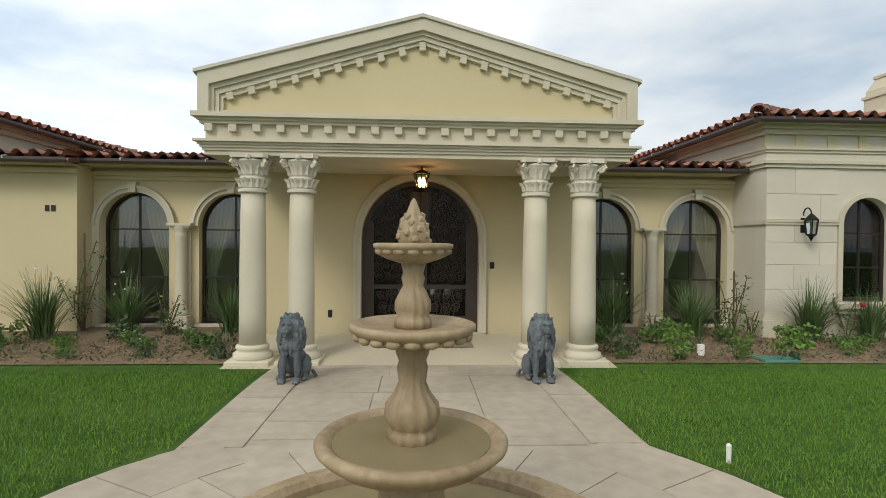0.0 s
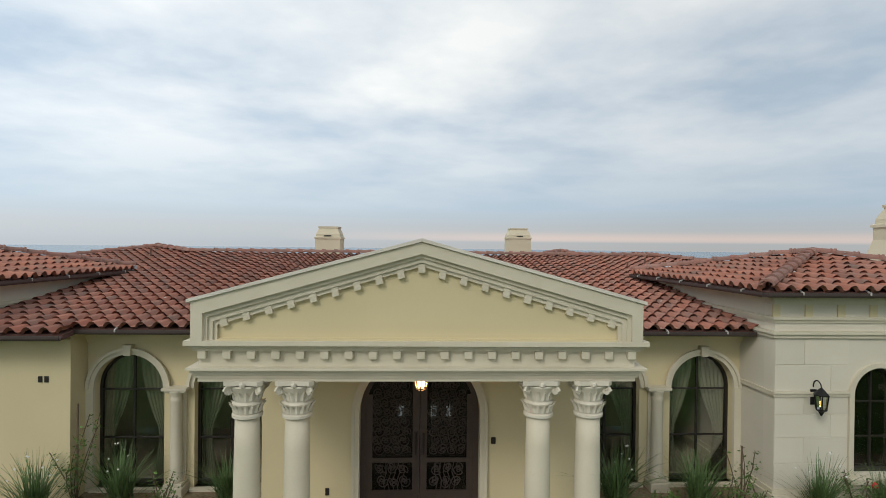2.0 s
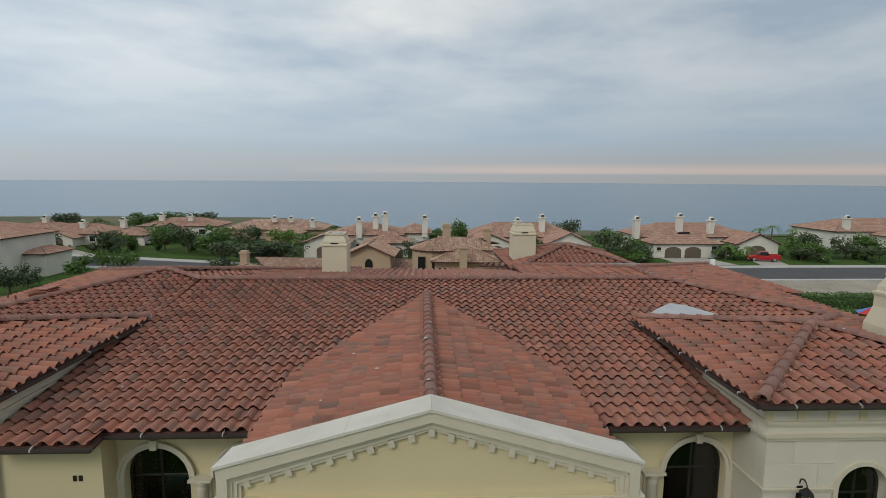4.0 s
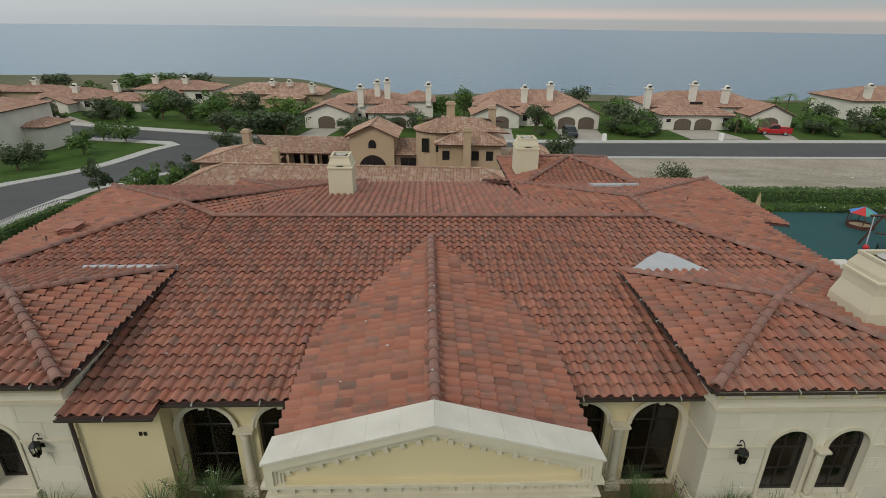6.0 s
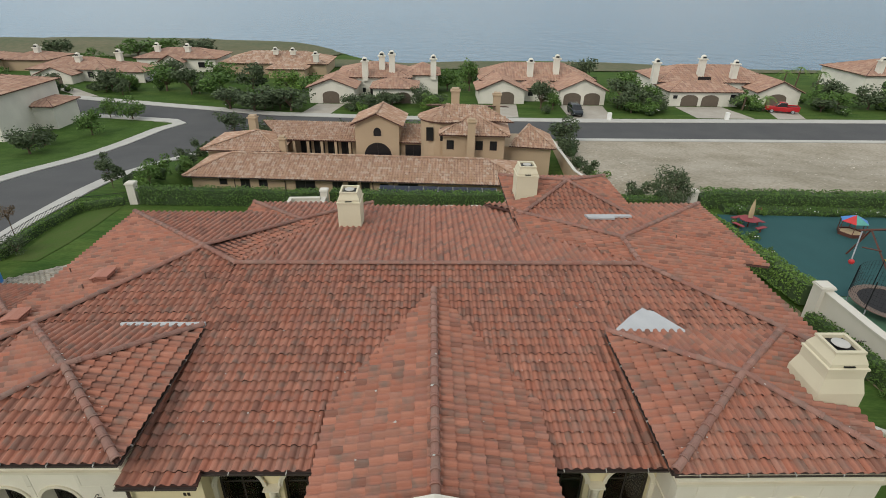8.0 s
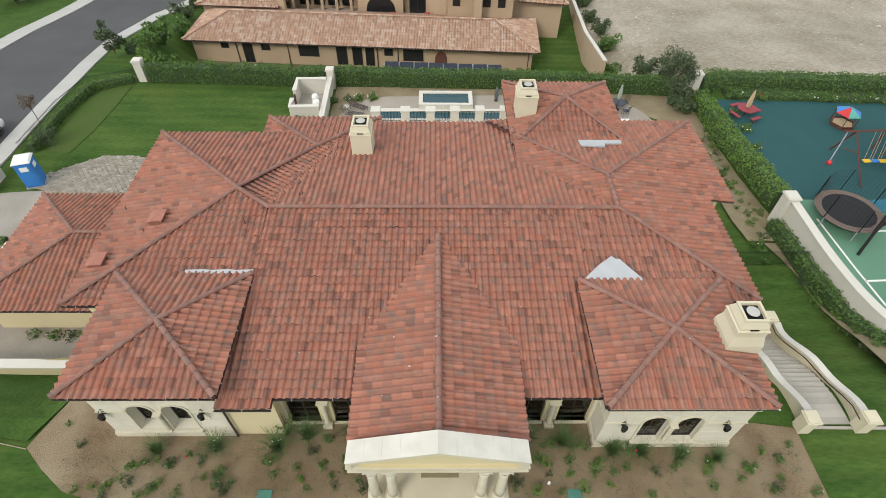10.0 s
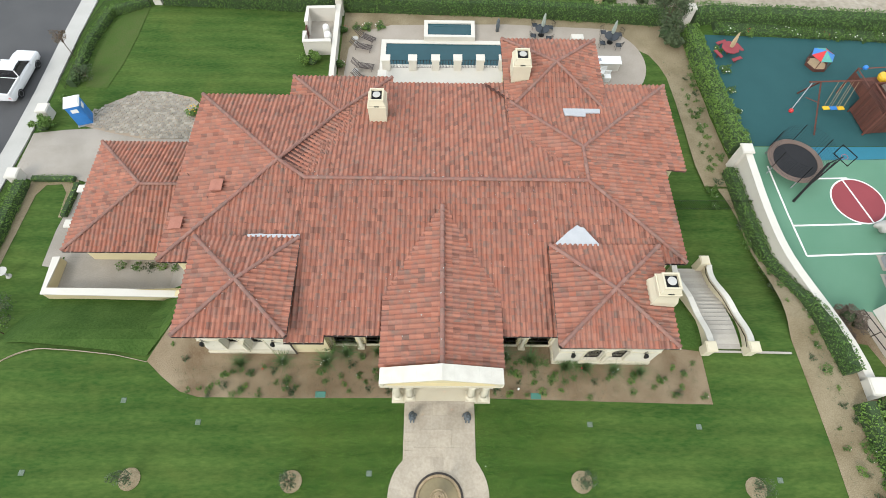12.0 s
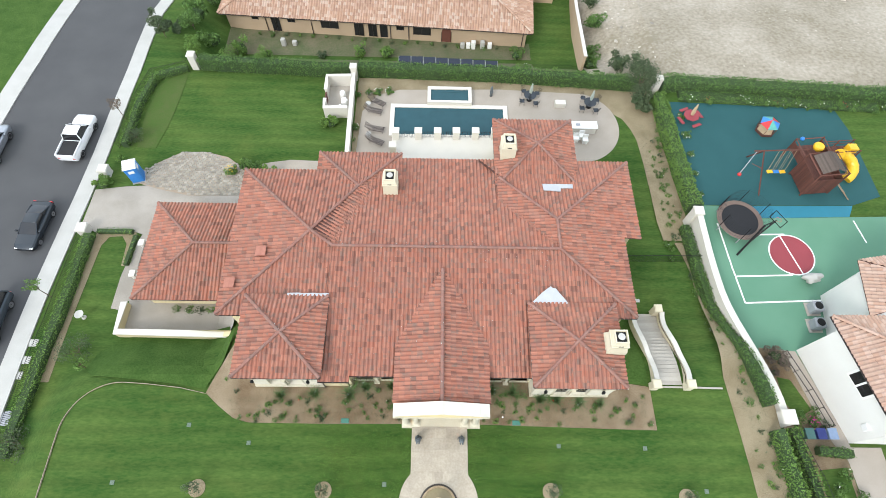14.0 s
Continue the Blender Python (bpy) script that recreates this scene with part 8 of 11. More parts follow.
hedge([(23.6, 6.9), (23.9, 3.5), (24.4, -4)], 0.8, 1.0, 6, M_LEAF_LIGHT, "bright green hedge by the boundary fence", 110, 0.085)
hedge([(25.6, 7.3), (25.9, 3.5), (26.3, -4)], 0.8, 2.2, 7, M_LEAF_LIGHT, "bright green hedge by the boundary fence", 70, 0.09)
iron_fence([(24.75, 6.9), (25.2, -4)], 2.6, "dark boundary fence between hedges", 0.3)
hedge([(-30.0, 42.8), (-30.7, 39.0), (-30.7, 33.6)], 0.7, 0.75, 8, M_LEAF_LIGHT, "low light-green hedge along the pavement", 110, 0.068)
hedge([(-30.9, 23.5), (-30.75, 19.4), (-30.7, 15.4), (-30.9, 11.7), (-31.0, 5)], 0.85, 0.8, 9, M_LEAF_LIGHT, "low light-green hedge along the street fence", 110, 0.068)
hedge([(-27.0, 44.1), (-30.0, 42.8)], 0.7, 0.75, 10, M_LEAF_LIGHT, "low light-green hedge along the pavement", 110, 0.068)
hedge([(-30.4, 24.0), (-27.3, 24.0)], 0.45, 0.4, 11, M_LEAF_LIGHT, "low planting edging the driveway", 60, 0.07)
hedge([(-26.9, 23.6), (-26.9, 20.6)], 0.45, 0.4, 12, M_LEAF_LIGHT, "low planting edging the driveway", 60, 0.07)
iron_fence([(-31.5, 23.3), (-31.35, 15.4), (-31.6, 8), (-31.7, 3)], 1.1, "black iron fence along the pavement")
iron_fence([(-31.3, 33.4), (-31.2, 39), (-30.5, 43.2), (-26.7, 44.6)], 1.1, "black iron fence along the pavement")

M_ROOFBOARD = mat("weathered_roof_board", (0.10, 0.075, 0.06), 0.85, scale=1.5, fine=20, rnd=0.25)
M_TANWOOD = mat("weathered_tan_timber", (0.26, 0.19, 0.12), 0.85, scale=2, fine=20)
# playground and court
patch("playground_turf", [(23.5, 39.9), (23.7, 33.0), (23.8, 27.35), (28.4, 27.35), (38.4, 27.55), (41.45, 28.6), (41.2, 36.7), (40.6, 39.3), (38.5, 39.4)], M_TURF, 0.03, 3.0, "dark teal rubber playground surface", category="playground")
patch("court_strip", [(28.9, 26.0), (37.7, 26.3), (38.4, 27.5), (28.9, 27.3)], M_COURT2, 0.034, 3.0, "blue painted strip at the court end", category="court")
patch("sports_court", [(23.6, 27.3), (28.88, 27.3), (28.88, 25.98), (41.4, 26.4), (42, 21), (37.0, 21.0), (31.5, 13.2), (28.6, 13.2), (25.4, 13.6), (24.0, 18.0)], M_COURT, 0.03, 3.0, "green painted sports court with white lines", category="court")


def line(pts, w=0.07, lift=0.045):
    for a, b in zip(pts, pts[1:]):
        d = Vector((b[0] - a[0], b[1] - a[1], 0)).normalized()
        s = Vector((-d.y, d.x, 0)) * w
        patch("court_line", [(a[0] - s.x, a[1] - s.y), (b[0] - s.x, b[1] - s.y), (b[0] + s.x, b[1] + s.y), (a[0] + s.x, a[1] + s.y)], M_WHITE, lift, 4.0, "white painted court line", category="court line")


line([(25.2, 25.4), (25.45, 21.0), (25.75, 17.65)])
line([(25.75, 17.65), (33.0, 18.0)])
line([(25.5, 20.1), (30.6, 20.3)])
line([(37.9, 25.9), (38.3, 23.6)])
line([(27.9, 24.25), (31.0, 24.35)])
patch("court_circle", circle_pts(31.1, 22.3, 2.02, 36), M_WHITE, 0.040, 5.0, "white ring of the court's centre circle", category="court line")
patch("court_circle", circle_pts(31.1, 22.3, 1.90, 36), M_COURTRED, 0.046, 5.0, "dark red centre circle", category="court")
line([(30.55, 24.2), (31.55, 20.4)], 0.06, 0.052)

tr = thing("trampoline", (26.8, 25.3, -2.72), "round black trampoline with a brown rim pad and safety net", "trampoline")
TC = (26.8, 25.3, 0)
bm = BM()
lathe(bm, [(1.62, -1.88), (1.62, -1.87)], 32, TC)
part("jumping_mat", bm, M_MESHBLACK, tr)
bm = BM()
lathe(bm, [(1.62, -1.90), (1.62, -1.84), (2.0, -1.82), (2.05, -1.86), (2.0, -1.92)], 32, TC)
part("rim_pad", bm, mat("brown_vinyl", (0.16, 0.11, 0.085), 0.6, scale=3), tr)
for k in range(6):
    a = k * math.pi / 3 + 0.3
    bm = BM()
    tube(bm, (TC[0] + 1.95 * math.cos(a), TC[1] + 1.95 * math.sin(a), -2.75), (TC[0] + 1.95 * math.cos(a), TC[1] + 1.95 * math.sin(a), -1.88), 0.04, 6)
    part("leg", bm, M_GREYPLASTIC, tr)
    bm = BM()
    tube(bm, (TC[0] + 2.05 * math.cos(a), TC[1] + 2.05 * math.sin(a), -1.9), (TC[0] + 2.0 * math.cos(a), TC[1] + 2.0 * math.sin(a), -0.1), 0.03, 6)
    part("net_pole", bm, M_IRON, tr)
bm = BM()
for k in range(60):
    a = 2 * math.pi * k / 60
    tube(bm, (TC[0] + 2.0 * math.cos(a), TC[1] + 2.0 * math.sin(a), -1.85), (TC[0] + 1.98 * math.cos(a), TC[1] + 1.98 * math.sin(a), -0.15), 0.006, 3)
for zz in np.linspace(-1.7, -0.15, 7):
    pipe(bm, [(TC[0] + 1.99 * math.cos(a), TC[1] + 1.99 * math.sin(a), zz) for a in np.linspace(0, 2 * math.pi, 25)], 0.006, 3)
part("safety_net", bm, M_MESHBLACK, tr)

hoop = thing("basketball_hoop", (26.2, 22.4, -2.72), "basketball hoop on a dark leaning steel post", "basketball hoop")
bm = BM()
tube(bm, (26.2, 22.2, -2.75), (27.5, 23.6, 0.1), 0.09, 8)
part("post", bm, M_IRON, hoop)
bm = BM()
tube(bm, (26.8, 22.8, -1.5), (28.5, 24.0, 0.1), 0.045, 6)
tube(bm, (27.5, 23.6, 0.1), (28.5, 24.0, 0.3), 0.045, 6)
part("arm", bm, M_IRON, hoop)
bm = BM()
for a, b in (((28.3, 24.6, -0.1), (28.9, 23.5, -0.1)), ((28.3, 24.6, 0.9), (28.9, 23.5, 0.9)), ((28.3, 24.6, -0.1), (28.3, 24.6, 0.9)), ((28.9, 23.5, -0.1), (28.9, 23.5, 0.9))):
    tube(bm, a, b, 0.035, 5)
part("backboard_frame", bm, M_IRON, hoop)
bm = BM()
pipe(bm, [(28.85 + 0.23 * math.cos(a), 24.2 + 0.23 * math.sin(a), 0.05) for a in np.linspace(0, 2 * math.pi, 17)], 0.012, 5)
part("rim", bm, M_REDPLASTIC, hoop)

# play set, turned a little from the court's lines
PZ = -2.75
PC = Vector((34.9, 31.0, 0))
PROT = Matrix.Rotation(radians(-6), 3, "Z")
ps = thing("play_set", (34.9, 31.0, PZ), "large dark redwood climbing frame with swings and yellow slides", "play set")
ps.rotation_euler = (0, 0, radians(6))


def pw(x, y, z):
    """A place in the yard, turned into the play set's own square frame."""
    return PROT @ (Vector((x, y, z)) - PC) + PC


def beam(a, b, r=0.07, nm="beam", m=M_WOODRED):
    bm_ = BM()
    tube(bm_, a, b, r, 4)
    return part(nm, bm_, m, ps)


TX0, TX1, TY0, TY1 = 33.5, 36.2, 28.75, 33.3
for x in (TX0, TX1):
    for y, h in ((TY0, 3.2), (31.2, 3.2), (TY1, 2.7)):
        beam((x, y, PZ), (x, y, PZ + h), 0.085, "post")
for k in range(13):
    bm = BM()
    box(bm, TX0 + k * 0.208, TX0 + 0.19 + k * 0.208, TY0, TY1, PZ + 1.5, PZ + 1.55)
    part("deck_board", bm, M_WOODRED, ps)
for k in range(20):
    y = TY0 + k * 0.228
    for x, z0, z1 in ((TX0 - 0.05, 0.25 if k < 11 else 1.5, 2.35), (TX1 + 0.02, 1.2, 2.3)):
        bm = BM()
        box(bm, x, x + 0.035, y, y + 0.2, PZ + z0, PZ + z1)
        part("side_board", bm, M_WOODRED, ps)
for k in range(12):
    x = TX0 + k * 0.226
    bm = BM()
    box(bm, x, x + 0.2, TY0 - 0.05, TY0 - 0.015, PZ + 0.2, PZ + 2.4)
    part("side_board", bm, M_WOODRED, ps)
for y in (TY0, 31.2):
    beam((TX0, y, PZ + 3.15), (TX1, y, PZ + 3.15), 0.06)
for x in (TX0, TX1):
    beam((x, TY0, PZ + 3.15), (x, 31.2, PZ + 3.15), 0.06)
    beam((x, 31.2, PZ + 2.6), (x, TY1, PZ + 2.6), 0.06)
beam((TX0, TY1, PZ + 2.6), (TX1, TY1, PZ + 2.6), 0.06)
mid_ = (TX0 + TX1) / 2
for s in (-1, 1):
    for k in range(9):
        q0, q1 = k / 9, (k + 0.94) / 9
        bm = BM()
        hw_ = 1.12
        loops = []
        for yy in (TY0 + 0.1, 30.9):
            loops.append([(mid_ + s * hw_ * q0, yy, PZ + 3.85 - 0.62 * q0), (mid_ + s * hw_ * q1, yy, PZ + 3.85 - 0.62 * q1), (mid_ + s * hw_ * q1, yy, PZ + 3.81 - 0.62 * q1), (mid_ + s * hw_ * q0, yy, PZ + 3.81 - 0.62 * q0)])
        rings(bm, loops)
        part("roof_board", bm, M_ROOFBOARD, ps)
b0, b1 = pw(34.2, 32.05, PZ + 2.5), pw(29.0, 31.75, PZ + 2.5)
beam(b0, b1, 0.085, "swing_beam")
beam(pw(29.9, 31.8, PZ + 2.5), pw(29.85, 28.5, PZ), 0.075, "swing_leg")
beam(pw(29.9, 31.8, PZ + 2.5), pw(29.9, 33.0, PZ), 0.075, "swing_leg")
beam(pw(29.0, 31.0, PZ + 1.6), pw(29.9, 30.4, PZ + 1.6), 0.05, "swing_brace")
beam(pw(29.2, 31.7, PZ + 2.45), pw(28.0, 30.3, PZ + 1.0), 0.04, "swing_arm", M_GREYPLASTIC)
bm = BM()
bmesh.ops.create_icosphere(bm, subdivisions=2, radius=0.19, matrix=Matrix.Translation(pw(28.0, 30.25, PZ + 0.9)))
part("ball_seat", bm, M_REDPLASTIC, ps, "round red plastic seat")
for x, m in ((31.2, M_YELPLASTIC), (31.8, M_BLUEPLASTIC), (32.4, M_YELPLASTIC)):
    for o in (-0.2, 0.2):
        bm = BM()
        tube(bm, pw(x + o + 0.4, 31.9, PZ + 2.45), pw(x + o, 30.9, PZ + 0.65), 0.014, 4)
        part("swing_rope", bm, M_TANCLOTH, ps)
    bm = BM()
    c = pw(x, 30.85, PZ + 0.62)
    box(bm, c.x - 0.28, c.x + 0.28, c.y - 0.18, c.y + 0.18, c.z - 0.05, c.z + 0.05, 0.03)
    part("swing_seat", bm, m, ps)
# side deck and slide to the east
for k in range(12):
    x = TX1 + 0.05 + k * 0.26
    bm = BM()
    box(bm, x, x + 0.23, 31.7, 33.0, PZ + 1.45, PZ + 1.5)
    part("deck_board", bm, M_WOODRED, ps)
for y in (31.7, 33.0):
    for z in (1.9, 2.3):
        beam((TX1, y, PZ + z), (39.3, y, PZ + z), 0.045, "hand_rail")
    for x in (37.8, 39.3):
        beam((x, y, PZ), (x, y, PZ + 2.4), 0.07, "post")
bm = BM()
arc = [Vector((38.1 + 1.15 * math.cos(a), 30.9 + 1.0 * math.sin(a), PZ + 2.0 - 0.22 * k)) for k, a in enumerate(np.linspace(2.2, -1.2, 9))]
loops = []
for k, p in enumerate(arc):
    t_ = (arc[min(8, k + 1)] - arc[max(0, k - 1)]).normalized()
    sd = t_.cross(Vector((0, 0, 1))).normalized()
    up_ = sd.cross(t_)
    loops.append([tuple(p + sd * (0.48 * math.cos(a)) + up_ * (0.48 * math.sin(a))) for a in np.linspace(0, 2 * math.pi, 15)[:-1]])
rings(bm, loops)
part("tube_slide", bm, M_YELPLASTIC, ps, "yellow plastic spiral tube slide")
bm = BM()
rings(bm, [[(38.6, 32.0, PZ + 1.55), (39.5, 32.0, PZ + 1.4), (39.5, 32.7, PZ + 1.4), (38.6, 32.7, PZ + 1.55)], [(38.6, 32.0, PZ + 2.2), (39.5, 32.0, PZ + 2.1), (39.5, 32.7, PZ + 2.1), (38.6, 32.7, PZ + 2.2)]])
part("slide_mouth", bm, M_YELPLASTIC, ps)
bm = BM()
lathe(bm, [(0.05, 0), (0.42, 0.1), (0.5, 0.35), (0.45, 0.5)], 14, (35.4, 32.4, PZ + 2.1))
part("yellow_scoop", bm, M_YELPLASTIC, ps)
bm = BM()
bmesh.ops.create_icosphere(bm, subdivisions=2, radius=0.2, matrix=Matrix.Translation((33.8, 33.1, PZ + 2.9)))
part("telescope_ball", bm, M_BLUEPLASTIC, ps)
for s in (0.0, 0.75):
    beam((TX1 + s * 0.0, TY0 + 0.2 + s, PZ + 1.5), (TX1 + 1.75, TY0 - 0.9 + s, PZ), 0.05, "ladder_rail", M_TANWOOD)
for k in range(8):
    q = (k + 0.5) / 8
    beam((TX1 + 1.75 * q, TY0 + 0.2 - 1.1 * q, PZ + 1.5 * (1 - q)), (TX1 + 1.75 * q, TY0 + 0.95 - 1.1 * q, PZ + 1.5 * (1 - q)), 0.045, "ladder_rung", M_TANWOOD)

pt = thing("picnic_table", (25.1, 37.5, -2.72), "octagonal dark red picnic table with a folded tan umbrella", "table")
bm = BM()
lathe(bm, [(0.78, 0.70), (0.78, 0.75)], 8, (25.1, 37.5, PZ))
part("tabletop", bm, M_COURTRED, pt)
bm = BM()
lathe(bm, [(0.06, 0), (0.06, 0.7)], 8, (25.1, 37.5, PZ))
part("post", bm, M_WOODRED, pt)
for k in range(4):
    a = math.pi / 2 * k + 0.4
    c, s = math.cos(a), math.sin(a)
    bm = BM()
    rings(bm, [[(25.1 + c * r - s * w, 37.5 + s * r + c * w, PZ + z) for r, w in ((0.95, -0.45), (1.25, -0.5), (1.25, 0.5), (0.95, 0.45))] for z in (0.40, 0.45)])
    part("bench", bm, M_COURTRED, pt)
    bm = BM()
    tube(bm, (25.1 + c * 1.1, 37.5 + s * 1.1, PZ), (25.1 + c * 1.1, 37.5 + s * 1.1, PZ + 0.4), 0.05, 5)
    part("bench_leg", bm, M_WOODRED, pt)
bm = BM()
lathe(bm, [(0.15, 0.0), (0.19, 0.35), (0.14, 0.9), (0.07, 1.3), (0.01, 1.5)], 12, (25.1, 37.5, PZ + 0.85), 6, 0.12)
part("folded_umbrella", bm, M_TANCLOTH, pt, "folded tan canvas umbrella")

sb = thing("sandbox", (32.5, 36.3, -2.72), "hexagonal wooden sandbox under a red, blue and green canopy", "sandbox")
bm = BM()
lathe(bm, [(0.95, 0.0), (0.95, 0.28), (0.85, 0.28), (0.85, 0.1), (0.1, 0.1)], 6, (32.5, 36.3, PZ))
part("box", bm, M_WOODRED, sb)
bm = BM()
lathe(bm, [(0.84, 0.1), (0.84, 0.18), (0.02, 0.2)], 6, (32.5, 36.3, PZ))
part("sand", bm, M_TANCLOTH, sb)
for k in range(6):
    a0, a1 = math.pi / 3 * k, math.pi / 3 * (k + 1)
    bm = BM()
    R6 = 0.98
    p0, p1, p2 = (32.5 + R6 * math.cos(a0), 36.3 + R6 * math.sin(a0), PZ + 1.15), (32.5 + R6 * math.cos(a1), 36.3 + R6 * math.sin(a1), PZ + 1.15), (32.5, 36.3, PZ + 1.62)
    rings(bm, [[p0, p1, p2], [(p0[0], p0[1], p0[2] - 0.02), (p1[0], p1[1], p1[2] - 0.02), (p2[0], p2[1], p2[2] - 0.02)]])
    part("canopy_panel", bm, (M_REDPLASTIC, mat("green_canvas", (0.1, 0.35, 0.3), 0.7), M_BLUEPLASTIC)[k % 3], sb)
    bm = BM()
    tube(bm, (32.5 + 0.9 * math.cos(a0), 36.3 + 0.9 * math.sin(a0), PZ), (32.5 + 0.92 * math.cos(a0), 36.3 + 0.92 * math.sin(a0), PZ + 1.15), 0.03, 5)
    part("post", bm, M_WOODRED, sb)

# covered barbecue, air-conditioning units and bins next door
bm = BM()
core_blob(bm, 0.95, 0.5, 0.62, 5, (31.75, 19.75, PZ + 0.65), 3)
solo("covered_barbecue", bm, M_WALK, "grill under a pale grey weather cover", "covered grill", smooth=True)
for x, y in ((31.3, 17.15), (31.0, 15.7)):
    ob = thing("air_conditioner", (x, y, PZ), "grey outdoor air-conditioning unit on a pad", "air conditioner", "air conditioners")
    bm = BM()
    box(bm, x - 0.42, x + 0.42, y - 0.42, y + 0.42, PZ + 0.03, PZ + 0.95, 0.06)
    part("body", bm, M_GREYPLASTIC, ob)
    bm = BM()
    lathe(bm, [(0.30, 0), (0.33, 0.03), (0.25, 0.05), (0.1, 0.06)], 18, (x, y, PZ + 0.95))
    part("fan_grille", bm, M_IRON, ob)
    bm = BM()
    box(bm, x - 0.6, x + 0.55, y - 0.6, y + 0.6, PZ - 0.05, PZ + 0.07)
    part("pad", bm, M_CONC, ob)
for x, m, lb in ((27.3, mat("green_bin", (0.05, 0.12, 0.11), 0.5), "dark green wheeled bin"), (28.15, mat("navy_bin", (0.02, 0.03, 0.14), 0.5), "navy blue wheeled bin"), (29.0, mat("pale_blue_bin", (0.2, 0.27, 0.4), 0.5), "pale blue wheeled bin")):
    ob = thing("wheelie_bin", (x, 7.0, PZ), lb + " standing in a row", "bin", "wheeled bins")
    bm = BM()
    rings(bm, [[(x - 0.26 * k, 7.0 - 0.3 * k, z), (x + 0.26 * k, 7.0 - 0.3 * k, z), (x + 0.26 * k, 7.0 + 0.3 * k, z), (x - 0.26 * k, 7.0 + 0.3 * k, z)] for k, z in ((0.85, PZ + 0.1), (1.15, PZ + 1.0))])
    part("body", bm, m, ob)
    bm = BM()
    box(bm, x - 0.34, x + 0.34, 6.62, 7.42, PZ + 1.0, PZ + 1.06, 0.02)
    part("lid", bm, m, ob)
    for sx in (-0.25, 0.25):
        bm = BM()
        lathe(bm, [(0.1, -0.03), (0.1, 0.03)], 10, (0, 0, 0))
        bmesh.ops.rotate(bm, verts=bm.verts[:], matrix=Matrix.Rotation(math.pi / 2, 3, "Y"))
        bmesh.ops.translate(bm, verts=bm.verts[:], vec=(x + sx, 7.28, PZ + 0.1))
        part("wheel", bm, M_TYRE, ob)

# neighbour's white house beside the court
nw = thing("neighbour_house_white", (34.0, 14.5, PZ), "white stucco neighbouring house with tan tile roof", "house")


M_PALE_TILE = mat("pale_salmon_tile", (0.42, 0.28, 0.21), 0.88, scale=0.5, fine=14, bump=0.2, cols=[(0.42, 0.29, 0.22), (0.37, 0.25, 0.19), (0.46, 0.33, 0.26), (0.40, 0.25, 0.18)])
bm = BM()
prism(bm, [(28.85, 13.6), (30.7, 6.5), (45, 6.2), (45, 14.0), (31.45, 14.4)], PZ - 0.3, 2.4)
part("wall", bm, M_WALLWHITE, nw)
bm = BM()
prism(bm, [(31.7, 14.42), (45, 14.2), (45, 21.0), (36.9, 20.9), (32.4, 18.4)], PZ - 0.3, 2.4)
part("wall", bm, M_WALLWHITE, nw)
roof_slope(((28.55, 14.6, 2.45), (30.4, 5.9, 2.45), (35.0, 10.2, 3.9)), nw, M_PALE_TILE)
roof_slope(((30.4, 5.9, 2.45), (46, 5.7, 2.45), (46, 10.2, 3.9), (35.0, 10.2, 3.9)), nw, M_PALE_TILE)
roof_slope(((46, 14.7, 2.45), (28.55, 14.6, 2.45), (35.0, 10.2, 3.9), (46, 10.2, 3.9)), nw, M_PALE_TILE)
roof_slope(((32.2, 19.2, 2.45), (31.5, 14.6, 2.45), (38.0, 16.4, 3.9)), nw, M_PALE_TILE)
roof_slope(((46, 21.4, 2.45), (32.2, 19.2, 2.45), (38.0, 16.4, 3.9), (46, 16.4, 3.9)), nw, M_PALE_TILE)
ridge((28.55, 14.6, 2.5), (35.0, 10.2, 3.95), nw, 0.12, M_PALE_TILE)
ridge((30.4, 5.9, 2.5), (35.0, 10.2, 3.95), nw, 0.12, M_PALE_TILE)
gutter((28.55, 14.6, 2.45), (30.4, 5.9, 2.45), nw)
for x, y, z, w, h, tx, ty in ((29.82, 9.9, 0.95, 1.7, 1.15, 1.85, -7.1), (32.13, 16.4, 1.1, 1.6, 1.15, 0.7, 4.0)):
    t = Vector((tx, ty, 0)).normalized()
    n_ = Vector((t.y, -t.x, 0))
    if n_.x > 0:
        n_ = -n_
    c = Vector((x, y, z))

    def pane_box(o, half, z0, z1, d0, d1):
        b_ = BM()
        rings(b_, [[tuple(c + t * (o + k) + n_ * d_ + Vector((0, 0, zz))) for k, zz in ((-half, z0), (half, z0), (half, z1), (-half, z1))] for d_ in (d0, d1)])
        return b_
    win = part("window", pane_box(0, w / 2 + 0.14, -0.14, h + 0.14, -0.05, 0.05), M_WHITE, nw)
    for o in (-w / 4 - 0.02, w / 4 + 0.02):
        part("pane", pane_box(o, w / 4 - 0.05, 0, h, 0.0, 0.06), M_DARKWIN, win)
bm = BM()
box(bm, 30.35, 30.75, 7.0, 7.5, -0.6, 0.0, 0.03)
part("meter_box", bm, M_WHITE, nw)
patch("side_path", [(27.6, 13.6), (28.75, 13.5), (30.6, 7.0), (30.7, 6.2), (33, 6.2), (33, -3), (30.6, -3), (30.2, 5.2), (29.4, 6.6)], M_TERR, 0.05, 3.0, "tan concrete side path beside the neighbouring house", category="path")
patch("side_bed", [(25.8, 13.8), (27.6, 13.6), (29.4, 6.6), (30.2, 5.2), (30.4, -3), (26.2, -3), (26.1, 7)], M_MULCH, 0.032, 3.0, "shady planted strip beside the wall", category="planting bed")
